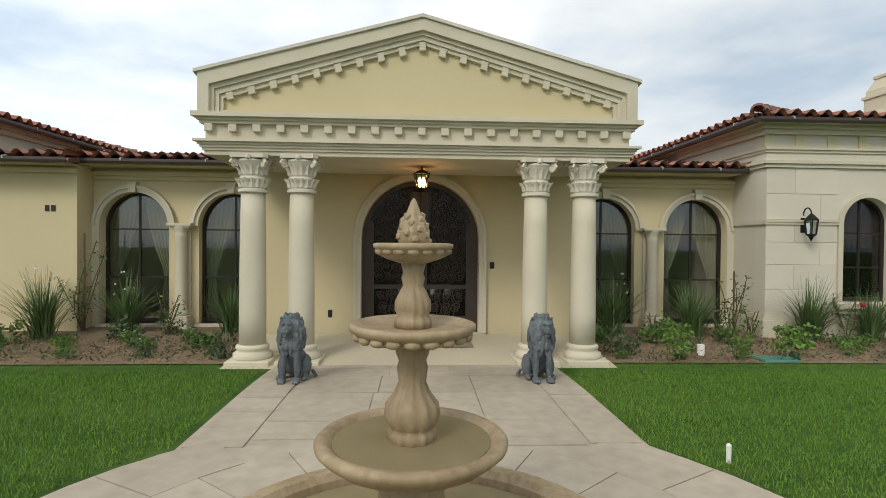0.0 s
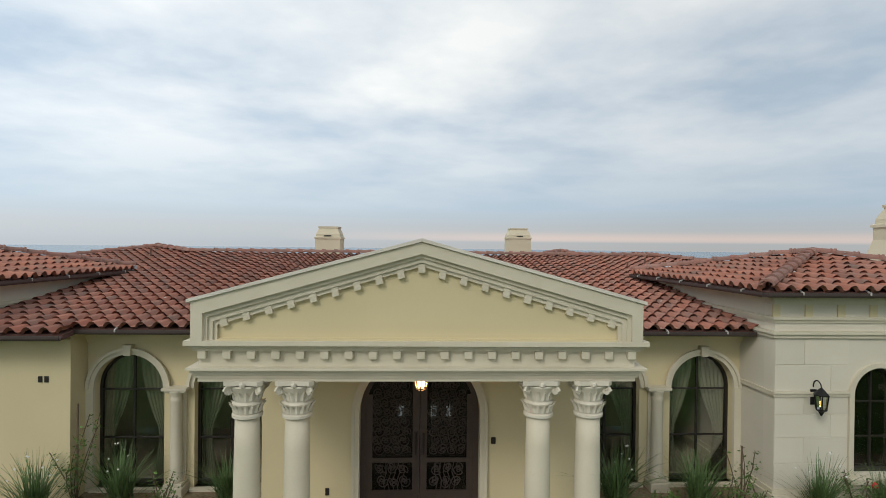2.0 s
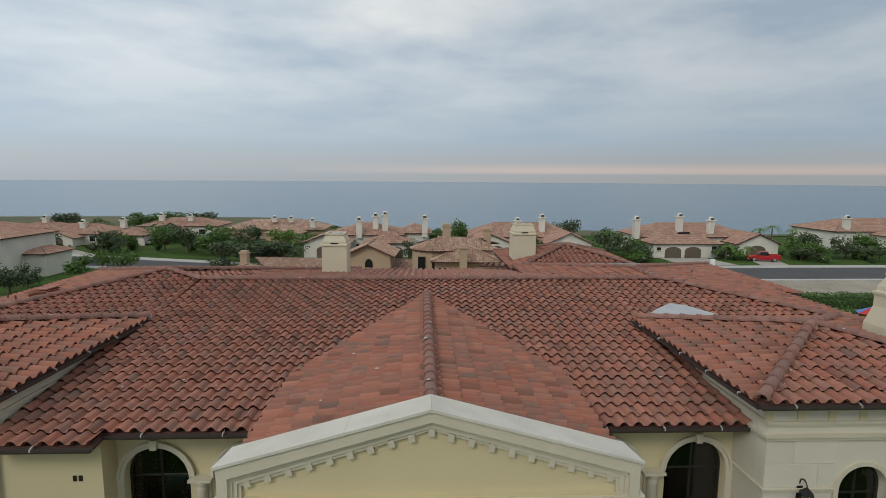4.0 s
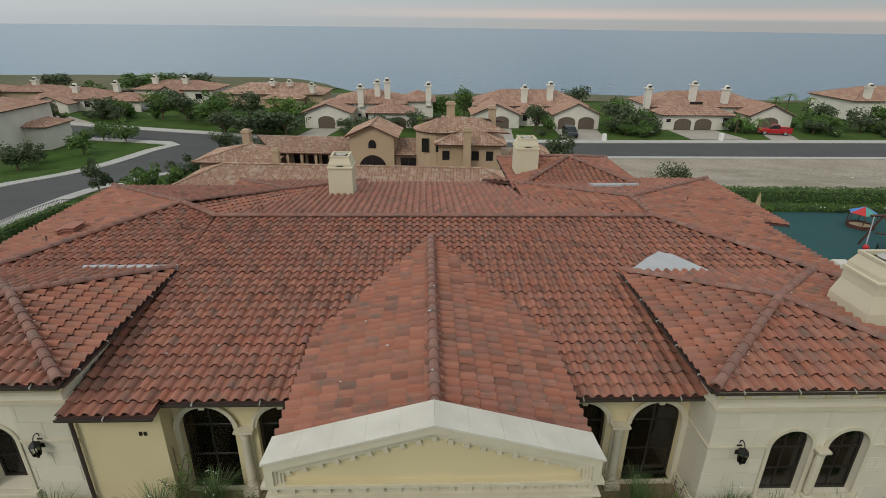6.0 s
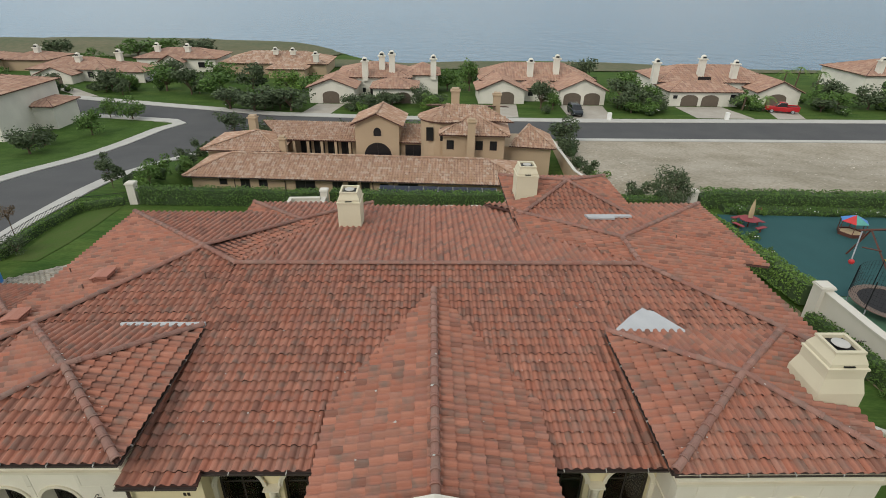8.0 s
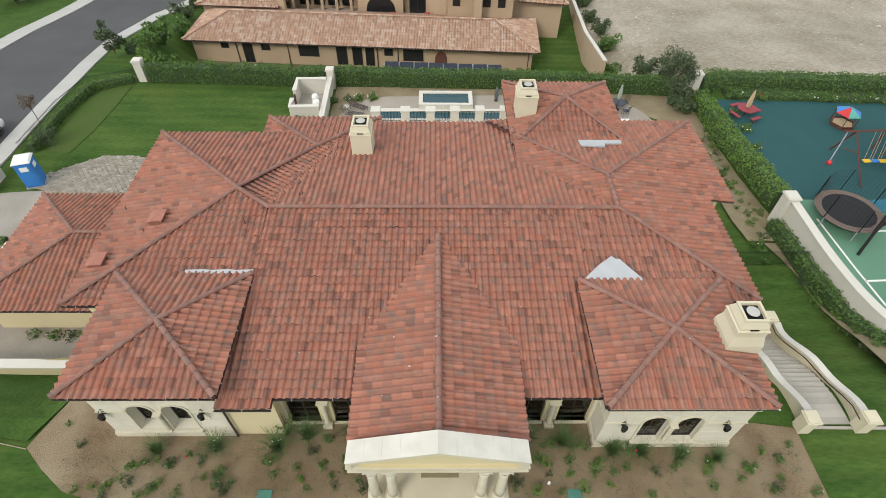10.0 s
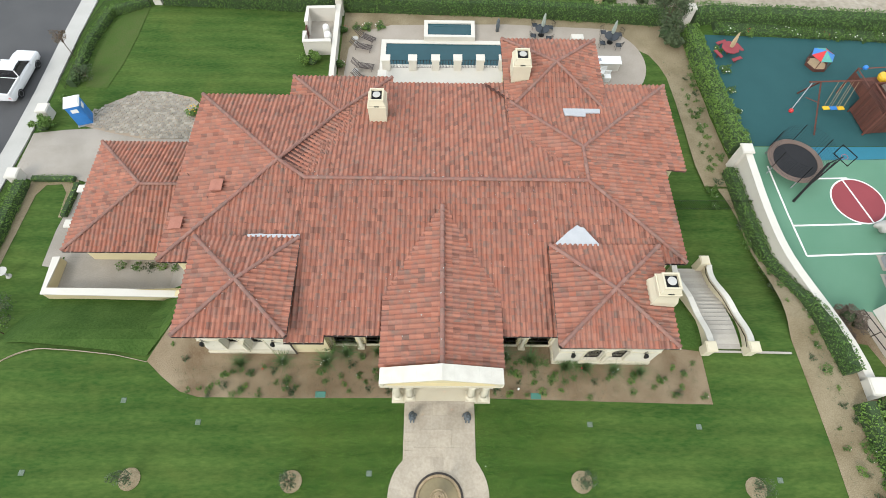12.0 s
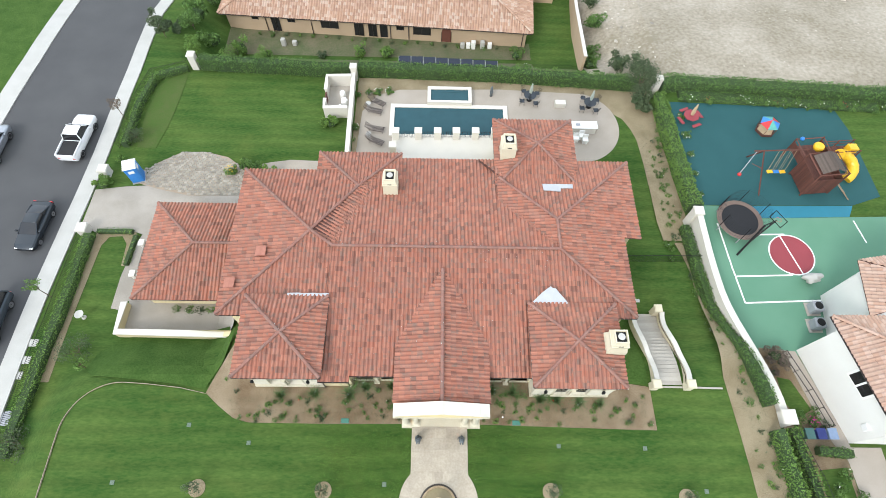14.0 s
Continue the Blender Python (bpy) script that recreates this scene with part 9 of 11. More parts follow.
patch("side_lawn", [(26.6, 11.4), (27.6, 11.2), (28.6, 8.9), (27.4, 8.3), (26.7, 9.4)], M_GRASS, 0.06, 3.0, "small patch of grass in the side garden", category="lawn")
patch("side_lawn", [(27.8, 4.6), (29.9, 4.8), (30.1, -3), (27.9, -3)], M_GRASS, 0.06, 3.0, "small patch of grass in the side garden", category="lawn")
for a, b in (((27.5, 13.3), (28.6, 10.3)), ((28.6, 10.3), (29.4, 7.6))):
    bm = BM()
    for zz in (0.35, 0.95):
        tube(bm, (*a, PZ + zz), (*b, PZ + zz), 0.03, 5)
    for q in (0.0, 0.5, 1.0):
        tube(bm, (a[0] + (b[0] - a[0]) * q, a[1] + (b[1] - a[1]) * q, PZ), (a[0] + (b[0] - a[0]) * q, a[1] + (b[1] - a[1]) * q, PZ + 0.97), 0.03, 5)
    solo("handrail", bm, M_BRONZE, "dark metal handrail along the side path", "handrail", "side path rails")
DRY = shrub_proto("dry", 0.7, 0.7, 0.7, 900, 0.06, mat("dry_brown_leaf", (0.13, 0.10, 0.075), 0.8, rnd=0.35, bump=0), 95)
PINKB = shrub_proto("pinkbush", 0.5, 0.5, 0.45, 420, 0.06, M_LEAF, 96, (mat("magenta_petal", (0.45, 0.03, 0.2), 0.7, bump=0), 14, 0.06))
for x, y, p, k in ((26.6, 13.0, DRY, 1.2), (27.3, 12.5, DRY, 0.9), (26.3, 11.7, DRY, 0.8), (27.3, 8.3, BUSH[0], 2.2), (28.6, 8.6, BUSH[1], 2.0), (28.2, 7.9, PINKB, 0.9), (29.2, 7.7, BUSH[2], 2.0), (27.0, 7.7, BUSH[3], 1.8), (28.6, 3.4, BUSH[1], 3.0), (30.0, 2.6, BUSH[1], 3.0), (29.6, 4.4, BUSH[1], 2.2)):
    shrub(x, y, p, "shrub in the neighbouring side garden", group="neighbour shrubs", scale=k)
hedge([(27.9, 5.9), (30.3, 5.7)], 0.6, 0.8, 21, M_LEAF, "short dark green hedge behind the bins", 70, 0.08)
# flowers and bushes along the playground edge and pool
FB = shrub_proto("flowerbush", 0.5, 0.5, 0.35, 420, 0.06, M_LEAF, 91, (M_PETAL, 3, 0.05))
FR = shrub_proto("redbush", 0.5, 0.5, 0.35, 420, 0.06, M_LEAF, 92, (M_REDPETAL, 4, 0.05))
hedge([(24.6, 40.7), (33, 40.2), (45, 39.5)], 1.3, 0.45, 31, M_LEAF, "low mixed planting at the foot of the hedge", 90, 0.07)
for k in range(20):
    shrub(25.2 + k * 1.15, 40.3 - 0.06 * k + rng.uniform(-0.4, 0.4), FR if k % 6 == 2 else FB, "bush with scattered small blossoms along the hedge", group="flowering bushes", scale=rng.uniform(0.8, 1.3))
for k in range(5):
    shrub(24.3, 28.5 + k * 2.3, FB, "bush with scattered small blossoms along the hedge", group="flowering bushes", scale=rng.uniform(0.6, 1.0))
for x, y, p in ((-8.6, 41.0, FR), (-7.6, 41.3, FB), (-6.6, 41.3, FB), (-5.4, 41.5, FB), (-8.7, 36.5, FB), (-8.7, 35.0, SMALL), (-8.8, 33.0, SMALL)):
    shrub(x, y, p, "flowering bush beside the pool wall", group="pool bushes", scale=1.0)
BIG = [shrub_proto("big%d" % k, 0.8, 0.8, 0.75, 900, 0.09, (M_LEAF, M_LEAF_LIGHT, M_OLIVE)[k], 60 + k) for k in range(3)]
YF = shrub_proto("yellowbush", 0.6, 0.6, 0.5, 500, 0.07, M_LEAF_LIGHT, 93, (M_YELPETAL, 14, 0.06))
for x, y, p, k in ((-19.9, 30.8, YF, 1.0), (-18.6, 31.3, BIG[0], 1.0), (-17.4, 31.0, BIG[0], 1.2), (-16.2, 30.6, BIG[1], 1.1), (-15.2, 30.2, BIG[2], 0.9), (-11.0, 36.8, BIG[1], 0.9), (-11.8, 36.9, BIG[1], 0.8), (-13.1, 30.2, BIG[0], 0.6),
                   (-31.4, 29.0, BIG[1], 1.0), (-30.6, 31.9, BIG[1], 0.7), (20.6, 40.6, BIG[2], 1.6), (21.3, 39.6, BIG[2], 1.3)):
    shrub(x, y, p, "leafy green garden shrub", group="garden shrubs", scale=k)
tree(20.69, 41.6, 4.69, 1.75, M_OLIVE, "grey-green olive tree in the rear corner", 301, n=3000, leaf=0.10, bare=0.3)

# ---- streets ----
def ribbon(name, left, right, material, label, lift=0.03, step=4.0, thick=0.0, category="road"):
    return patch(name, left + right[::-1], material, lift, step, label, thick=thick, category=category)


SL_ = [(-45.5, -20), (-44.9, 10), (-44.2, 28), (-43.7, 36), (-43.1, 45), (-43.2, 57), (-42.0, 70), (-40.0, 80), (-38.2, 84.0)]
SR_ = [(-33.7, -20), (-33.9, 10), (-33.95, 18), (-33.9, 25), (-33.6, 33), (-33.5, 44), (-34.1, 54), (-33.0, 63), (-29.4, 72.0), (-23.0, 77.0)]
ribbon("road", [(x, y) for x, y in SL_] + [(-40.5, 86.3), (-48, 87.9), (-62, 90.6), (-110, 98)], [(x, y) for x, y in SR_] + [(0, 77.1), (20, 77.2), (64, 77.4), (130, 77.6), (130, 88.6), (71, 88.0), (25, 86.9), (-8, 87.9), (-26.6, 89.8), (-45.5, 95.0), (-66, 101.0), (-110, 110)], M_ASPH, "dark asphalt side street joining a cross street")


def offset_line(pts, d):
    out = []
    for i, (x, y) in enumerate(pts):
        a, b = pts[max(0, i - 1)], pts[min(len(pts) - 1, i + 1)]
        t = Vector((b[0] - a[0], b[1] - a[1])).normalized()
        out.append((x - t.y * d, y + t.x * d))
    return out


def pavement(line_, d, label="pale concrete pavement with a raised kerb"):
    ribbon("pavement", line_, offset_line(line_, d), M_WALK, label, 0.13, 4.0, 0.16, "pavement")


pavement(SR_, -1.45)
WLINE = SL_ + [(-40.5, 86.3), (-48, 87.9), (-62, 90.6), (-110, 98)]
pavement(WLINE, 1.9)
pavement([(20, 77.2), (64, 77.4), (130, 77.6)], -1.2)
pavement([(130, 88.6), (71, 88.0), (25, 86.9), (-8, 87.9), (-26.6, 89.8), (-45.5, 95.0), (-66, 101.0), (-110, 110)], -2.2)
patch("dirt_lot", [(16.0, 44.4), (16.9, 57.0), (18.0, 75.9), (64, 76.1), (130, 76.3), (130, 37.5), (58, 41.0), (23.2, 43.2)], M_DIRT, 0.05, 1.5, "bare tan dirt building lot with dry patches", category="dirt lot")
# rough green field over the street
patch("rough_field", [(-47.5, -20), (-46.9, 10), (-46.2, 28), (-45.7, 36), (-45.1, 45), (-45.2, 57), (-44.0, 70), (-42.0, 80), (-44, 85.6), (-62, 88.6), (-110, 96), (-110, -20)], M_GRASS_LONG, 0.04, 4.0, "rough dark green field beyond the street", category="field")
# driveway
patch("driveway", [(-32.2, 28.6), (-32.2, 24.6), (-30.5, 23.9), (-27.7, 24.25), (-26.5, 23.8), (-26.9, 22.3), (-27.1, 19.5), (-27.0, 16.6), (-25.8, 16.4), (-25.8, 17.3), (-15.2, 17.3), (-15.2, 30.4), (-18.2, 30.2), (-19.5, 30.0), (-26.0, 29.3), (-29.6, 29.0)], M_DRIVE, 0.05, 1.5, "stained grey-tan concrete driveway apron", category="driveway")
patch("driveway", [(-17.5, 30.6), (-11.6, 30.5), (-11.5, 32.4), (-14.6, 32.5), (-17.2, 31.9)], M_TERR, 0.05, 1.5, "pale concrete slab behind the garage", category="slab")
drive = patch("cobbled_court", [(-28.5, 29.4), (-26.5, 28.8), (-23.5, 28.1), (-19.8, 28.2), (-18.4, 29.0), (-18.4, 30.9), (-20.6, 32.6), (-23.0, 33.2), (-25.2, 33.1), (-27.2, 31.8)], M_GRAVEL, 0.07, 1.5, "grey-brown cobbled turning court", category="paving")
rng = random.Random(31)
cob = BM()
prism(cob, [(-0.17, -0.11), (0.15, -0.12), (0.18, 0.1), (-0.14, 0.12)], -0.02, 0.03)
cob_me = finish(cob, "cobble", M_COBBLE)
cnt = 0
for j in range(20):
    for i in range(34):
        x, y = -29.0 + i * 0.37 + (0.18 if j % 2 else 0), 28.3 + j * 0.25
        top = 33.25 - max(0, (x + 22.6)) * 0.42 - max(0, (-25.2 - x)) * 0.7
        bot = 28.1 + max(0, -23.5 - x) * 0.24
        if not (bot + 0.15 < y < top - 0.15) or x > -18.6 or cnt >= 520:
            continue
        cnt += 1
        o = new("cobble", cob_me)
        o.parent = drive
        o.location = Vector((x + rng.uniform(-0.03, 0.03), y + rng.uniform(-0.03, 0.03), zg(x, y) + 0.085)) - offset_of(drive)
        o.rotation_euler = (0, 0, rng.uniform(-0.2, 0.2))
        o.scale = (rng.uniform(0.85, 1.0), rng.uniform(0.85, 1.0), 1)
pier(-31.6, 30.4, 0.8, -2.95, "cream gate pier with a flat cap", "gate piers", M_WHITEPLASTER)
pier(-31.5, 24.0, 0.8, -2.85, "cream gate pier with a flat cap", "gate piers", M_WHITEPLASTER)
# edging strip round the level lawn
edge = [(-26.15, 6.4 - k * 1.2) for k in range(10, 0, -1)] + circle_pts(-22.65, 6.4, 3.5, 14, 90, 180)[::-1] + [(-20.9, 9.8), (-18.5, 9.55), (-16.6, 9.15)]
bm = BM()
loops = []
for k, (x, y) in enumerate(edge):
    a, b = edge[max(0, k - 1)], edge[min(len(edge) - 1, k + 1)]
    t = Vector((b[0] - a[0], b[1] - a[1], 0)).normalized()
    s = Vector((-t.y, t.x, 0)) * 0.016
    z = zg(x, y) + 0.02
    loops.append([(x - s.x, y - s.y, z - 0.1), (x + s.x, y + s.y, z - 0.1), (x + s.x, y + s.y, z + 0.015), (x - s.x, y - s.y, z + 0.015)])
rings(bm, loops)
solo("mow_strip", bm, M_GRAVEL, "narrow concrete mowing edge in the lawn", "edging", kind="structure")

potty = thing("portable_toilet", (-28.5, 30.0, zg(-28.5, 30.0)), "bright blue portable toilet with a white roof", "portable toilet")
px, py, pz = -28.5, 30.0, zg(-28.5, 30.0) + 0.05
bm = BM()
box(bm, px - 0.55, px + 0.55, py - 0.55, py + 0.55, pz + 0.08, pz + 2.05, 0.04)
body = part("cabin", bm, M_BLUEPLASTIC, potty)
bm = BM()
box(bm, px - 0.4, px + 0.4, py - 0.575, py - 0.55, pz + 0.18, pz + 1.95)
d = part("door", bm, M_BLUEPLASTIC, body)
bm = BM()
box(bm, px - 0.25, px + 0.25, py - 0.59, py - 0.575, pz + 1.45, pz + 1.8)
part("white_notice", bm, M_WHITE, d)
bm = BM()
box(bm, px + 0.55, px + 0.565, py - 0.25, py + 0.25, pz + 1.45, pz + 1.8)
part("white_notice", bm, M_WHITE, body)
bm = BM()
rings(bm, [[(px - k, py - k, pz + z), (px + k, py - k, pz + z), (px + k, py + k, pz + z), (px - k, py + k, pz + z)] for k, z in ((0.58, 2.05), (0.60, 2.1), (0.5, 2.22), (0.2, 2.3))])
part("roof", bm, M_WHITE, potty)
bm = BM()
box(bm, px - 0.6, px + 0.6, py - 0.6, py + 0.6, pz - 0.03, pz + 0.08)
part("skid_base", bm, M_GREYPLASTIC, potty)
potty.rotation_euler = (0, 0, radians(18))

# ---- cars ----


def car(x, y, heading, kind, paint, label, z=None):
    """heading: degrees of the car's nose from +y. Built nose to +y."""
    ob = thing("pickup_truck" if kind == "pickup" else "car", (x, y, (zg(x, y) if z is None else z) + 0.03), label, "car")
    ob.rotation_euler = (0, 0, radians(heading))
    L, W = (5.4, 1.9) if kind == "pickup" else ((4.9, 1.85) if kind == "suv" else (4.8, 1.88))
    hw = W / 2
    made = []

    def sect(y_, w, z0, z1, tuck=0.06):
        return [(-w + tuck, y_, z0), (w - tuck, y_, z0), (w, y_, z0 + 0.25), (w, y_, z1 - 0.12), (w - 0.1, y_, z1), (-w + 0.1, y_, z1), (-w, y_, z1 - 0.12), (-w, y_, z0 + 0.25)]
    lo = 0.28
    if kind == "pickup":
        body = [(-2.7, hw * 0.95, 0.5, 1.05), (-2.6, hw, 0.42, 1.12), (-0.8, hw, 0.35, 1.12), (0.9, hw, 0.35, 1.12), (1.9, hw, 0.38, 1.1), (2.5, hw * 0.95, 0.42, 1.0), (2.7, hw * 0.8, 0.5, 0.85)]
        cab = [(-0.75, hw * 0.95, 1.08, 1.12), (-0.6, hw * 0.84, 1.08, 1.78), (0.0, hw * 0.84, 1.08, 1.82), (0.55, hw * 0.84, 1.08, 1.78), (1.25, hw * 0.93, 1.08, 1.12)]
    elif kind == "suv":
        body = [(-2.4, hw * 0.92, 0.45, 1.05), (-2.3, hw, 0.38, 1.1), (1.2, hw, 0.35, 1.1), (2.1, hw * 0.97, 0.38, 1.05), (2.45, hw * 0.82, 0.48, 0.85)]
        cab = [(-2.35, hw * 0.9, 1.05, 1.1), (-2.1, hw * 0.82, 1.05, 1.72), (0.4, hw * 0.82, 1.05, 1.75), (1.3, hw * 0.92, 1.05, 1.1)]
    else:
        body = [(-2.4, hw * 0.85, 0.4, 0.9), (-2.2, hw * 0.97, 0.3, 1.0), (-1.0, hw, 0.26, 0.98), (0.9, hw * 0.98, 0.26, 0.95), (2.0, hw * 0.96, 0.3, 0.88), (2.4, hw * 0.8, 0.38, 0.7)]
        cab = [(-1.9, hw * 0.85, 0.92, 0.99), (-0.9, hw * 0.72, 0.92, 1.33), (0.1, hw * 0.72, 0.92, 1.36), (1.05, hw * 0.88, 0.92, 0.97)]
    bm_ = BM()
    rings(bm_, [sect(*s) for s in body])
    made.append(("body", bm_, paint, True))
    bm_ = BM()
    rings(bm_, [[(-w, y_, z0), (w, y_, z0), (w * 0.98, y_, z1 - 0.06), (w * 0.9, y_, z1), (-w * 0.9, y_, z1), (-w * 0.98, y_, z1 - 0.06)] for y_, w, z0, z1 in cab])
    made.append(("glasshouse", bm_, M_DARKWIN, True))
    bm_ = BM()
    c2, c3 = cab[1], cab[-2]
    rings(bm_, [[(-w * 0.93, y_, z - 0.03), (w * 0.93, y_, z - 0.03), (w * 0.86, y_, z + 0.025), (-w * 0.86, y_, z + 0.025)] for y_, w, z in ((c2[0], c2[1], c2[3]), ((c2[0] + c3[0]) / 2, c2[1], max(c[3] for c in cab)), (c3[0], c3[1], c3[3]))])
    made.append(("roof", bm_, paint, True))
    for s in (-1, 1):
        bm_ = BM()
        tube(bm_, (s * c3[1] * 0.95, c3[0], c3[3] - 0.02), (s * cab[-1][1], cab[-1][0], cab[-1][3]), 0.04, 5)
        tube(bm_, (s * c2[1] * 0.95, c2[0], c2[3] - 0.02), (s * cab[0][1], cab[0][0], cab[0][3]), 0.05, 5)
        made.append(("pillar", bm_, paint, False))
        bm_ = BM()
        box(bm_, *sorted((s * hw * 0.98, s * (hw + 0.17))), cab[-1][0] - 0.35, cab[-1][0] - 0.2, 0.98, 1.12, 0.02)
        made.append(("mirror", bm_, paint, False))
        bm_ = BM()
        yy = body[-1][0]
        box(bm_, *sorted((s * 0.5, s * 0.78)), yy - 0.2, yy - 0.03, 0.62, 0.74, 0.02)
        made.append(("headlight", bm_, M_WHITE, False))
        bm_ = BM()
        yy = body[0][0]
        box(bm_, *sorted((s * 0.6, s * 0.84)), yy - 0.02, yy + 0.08, 0.72, 0.95, 0.02)
        made.append(("tail_light", bm_, M_REDPLASTIC, False))
    if kind == "pickup":
        bm_ = BM()
        box(bm_, -hw + 0.14, hw - 0.14, -2.55, -0.85, 1.10, 1.135)
        made.append(("bed_liner", bm_, M_TYRE, False))
        for s in (-1, 1):
            bm_ = BM()
            box(bm_, *sorted((s * (hw - 0.13), s * (hw - 0.01))), -2.65, -0.8, 1.05, 1.3, 0.03)
            made.append(("bed_side", bm_, paint, False))
        bm_ = BM()
        box(bm_, -hw + 0.05, hw - 0.05, -2.72, -2.62, 0.8, 1.3, 0.03)
        made.append(("tailgate", bm_, paint, False))
    wy = (1.65, -1.7) if kind == "pickup" else (1.45, -1.45)
    wr = 0.39 if kind != "coupe" else 0.34
    for nm, b, m, sm in made:
        if sm:
            bmesh.ops.remove_doubles(b, verts=b.verts[:], dist=0.004)
            bmesh.ops.bevel(b, geom=b.edges[:], offset=0.07, offset_type="OFFSET", segments=3, profile=0.5, affect="EDGES", clamp_overlap=True)
        o = new(nm, finish(b, nm, m, sm))
        o.parent = ob
    for yy in wy:
        for s in (-1, 1):
            bm_ = BM()
            rings(bm_, [[(s * (hw - 0.12) + q, yy + r * math.cos(a), wr + r * math.sin(a)) for a in np.linspace(0, 2 * math.pi, 17)[:-1]] for q, r in ((-0.1, wr * 0.9), (-0.08, wr), (0.08, wr), (0.12, wr * 0.9), (0.12, wr * 0.62))])
            wheel = new("wheel", finish(bm_, "wheel", M_TYRE))
            wheel.parent = ob
            bm_ = BM()
            rings(bm_, [[(s * (hw - 0.12) + s * q, yy + r * math.cos(a), wr + r * math.sin(a)) for a in np.linspace(0, 2 * math.pi, 17)[:-1]] for q, r in ((0.05, wr * 0.62), (0.125, wr * 0.64), (0.10, wr * 0.2))])
            rim = new("rim", finish(bm_, "rim", M_RIM))
            rim.parent = wheel
    return ob


car(-35.2, 34.2, -3, "pickup", M_PAINT_WHITE, "white pickup truck parked at the kerb")
car(-35.75, 24.2, 178, "coupe", M_PAINT_DARK, "dark grey coupe parked at the kerb")
car(-35.7, 15.2, 180, "suv", mat("car_paint_slate", (0.06, 0.075, 0.09), 0.25, metal=0.4, bump=0), "slate grey car parked at the kerb")
car(-42.9, 33.0, 0, "suv", M_PAINT_SILVER, "silver car parked across the street")
car(25.2, 92.6, 180, "suv", M_PAINT_DARK, "dark car parked in a driveway")
car(63.4, 95.6, 70, "pickup", M_PAINT_RED, "red pickup truck parked in a driveway")
car(-58.5, 118, 80, "coupe", M_PAINT_SILVER, "grey car parked by a far house")
for x, y in ((-32.2, 13.6), (-32.3, 12.2), (-32.5, 11.0)):
    bm = BM()
    box(bm, x - 0.42, x + 0.42, y - 0.3, y + 0.3, zg(x, y) - 0.05, zg(x, y) + 0.05, 0.02)
    solo("stepping_stone", bm, M_WALK, "square pale stepping stone in the verge", "stepping stone", "verge stones")
bm = BM()
lathe(bm, [(0.55, 0.0), (0.55, 0.05), (0.5, 0.07), (0.05, 0.075)], 20, (-32.1, 7.8, zg(-32.1, 7.8)))
solo("manhole_cover", bm, M_GREYPLASTIC, "round grey utility cover in the verge", "manhole cover")
ob = thing("bird_bath", (-28.9, 15.8, zg(-28.9, 15.8)), "pale stone bird bath on the lawn", "bird bath")
bm = BM()
lathe(bm, [(0.2, 0), (0.18, 0.06), (0.08, 0.12), (0.07, 0.6), (0.12, 0.66)], 14, (-28.9, 15.8, zg(-28.9, 15.8)))
part("pedestal", bm, M_WALK, ob)
bm = BM()
lathe(bm, [(0.1, 0.64), (0.3, 0.72), (0.36, 0.78), (0.3, 0.77), (0.05, 0.72)], 18, (-28.9, 15.8, zg(-28.9, 15.8)))
part("bowl", bm, M_WALK, ob)
M_RUST = mat("rust_brown_leaf", (0.13, 0.075, 0.045), 0.75, col2=(0.08, 0.07, 0.035), scale=1.0, fine=7, amount=0.5, rnd=0.35, bump=0)
for x, y, h, r, m, n, sd in ((-32.2, 17.6, 2.9, 0.65, M_LEAF_LIGHT, 390, 1), (-31.75, 37.1, 2.9, 0.75, M_RUST, 380, 2), (-28.2, 12.8, 1.6, 1.3, M_OLIVE, 900, 3), (-30.2, 6.0, 1.9, 1.5, M_OLIVE, 900, 4), (-29.9, 34.6, 1.5, 1.0, M_OLIVE, 700, 5), (-31.0, 49.6, 3.7, 1.15, M_OLIVE, 1800, 6), (-27.3, 47.4, 2.2, 1.2, M_LEAF_LIGHT, 1200, 8), (-28.4, 51.5, 2.6, 1.4, M_LEAF, 1200, 9), (-24.4, 48.6, 2.0, 1.1, M_LEAF_LIGHT, 900, 10), (-20.5, 48.4, 1.6, 0.9, M_LEAF_LIGHT, 800, 11), (-26.8, 11.4, 1.0, 0.5, M_LEAF_LIGHT, 200, 7)):
    tree(x, y, h, r, m, "slender young street tree with thin foliage" if n < 400 else "grey-green feathery shrub tree on the lawn", 400 + sd, n=n, trunk=0.04, leaf=0.07 if n < 1000 else 0.11, bare=0.55 if n < 400 else 0.15)

# ---- neighbouring tan house ----
nb = thing("neighbour_house_tan", (-7, 58, -7.6), "tan stucco courtyard house with weathered tan tile roofs", "house")
NW, NL = 0.30, 0.42
nb.rotation_euler = (0, 0, radians(-3.55))


def nslope(poly, over=0.06):
    return roof_slope(poly, nb, M_TAN_TILE, NW, NL, over=over)


def nridge(a, b):
    return ridge(a, b, nb, 0.12, M_TAN_TILE)


def nwall(x0, x1, y0, y1, z0, z1):
    bm_ = BM()
    box(bm_, x0, x1, y0, y1, z0, z1)
    return part("wall", bm_, M_TANSTUCCO, nb)


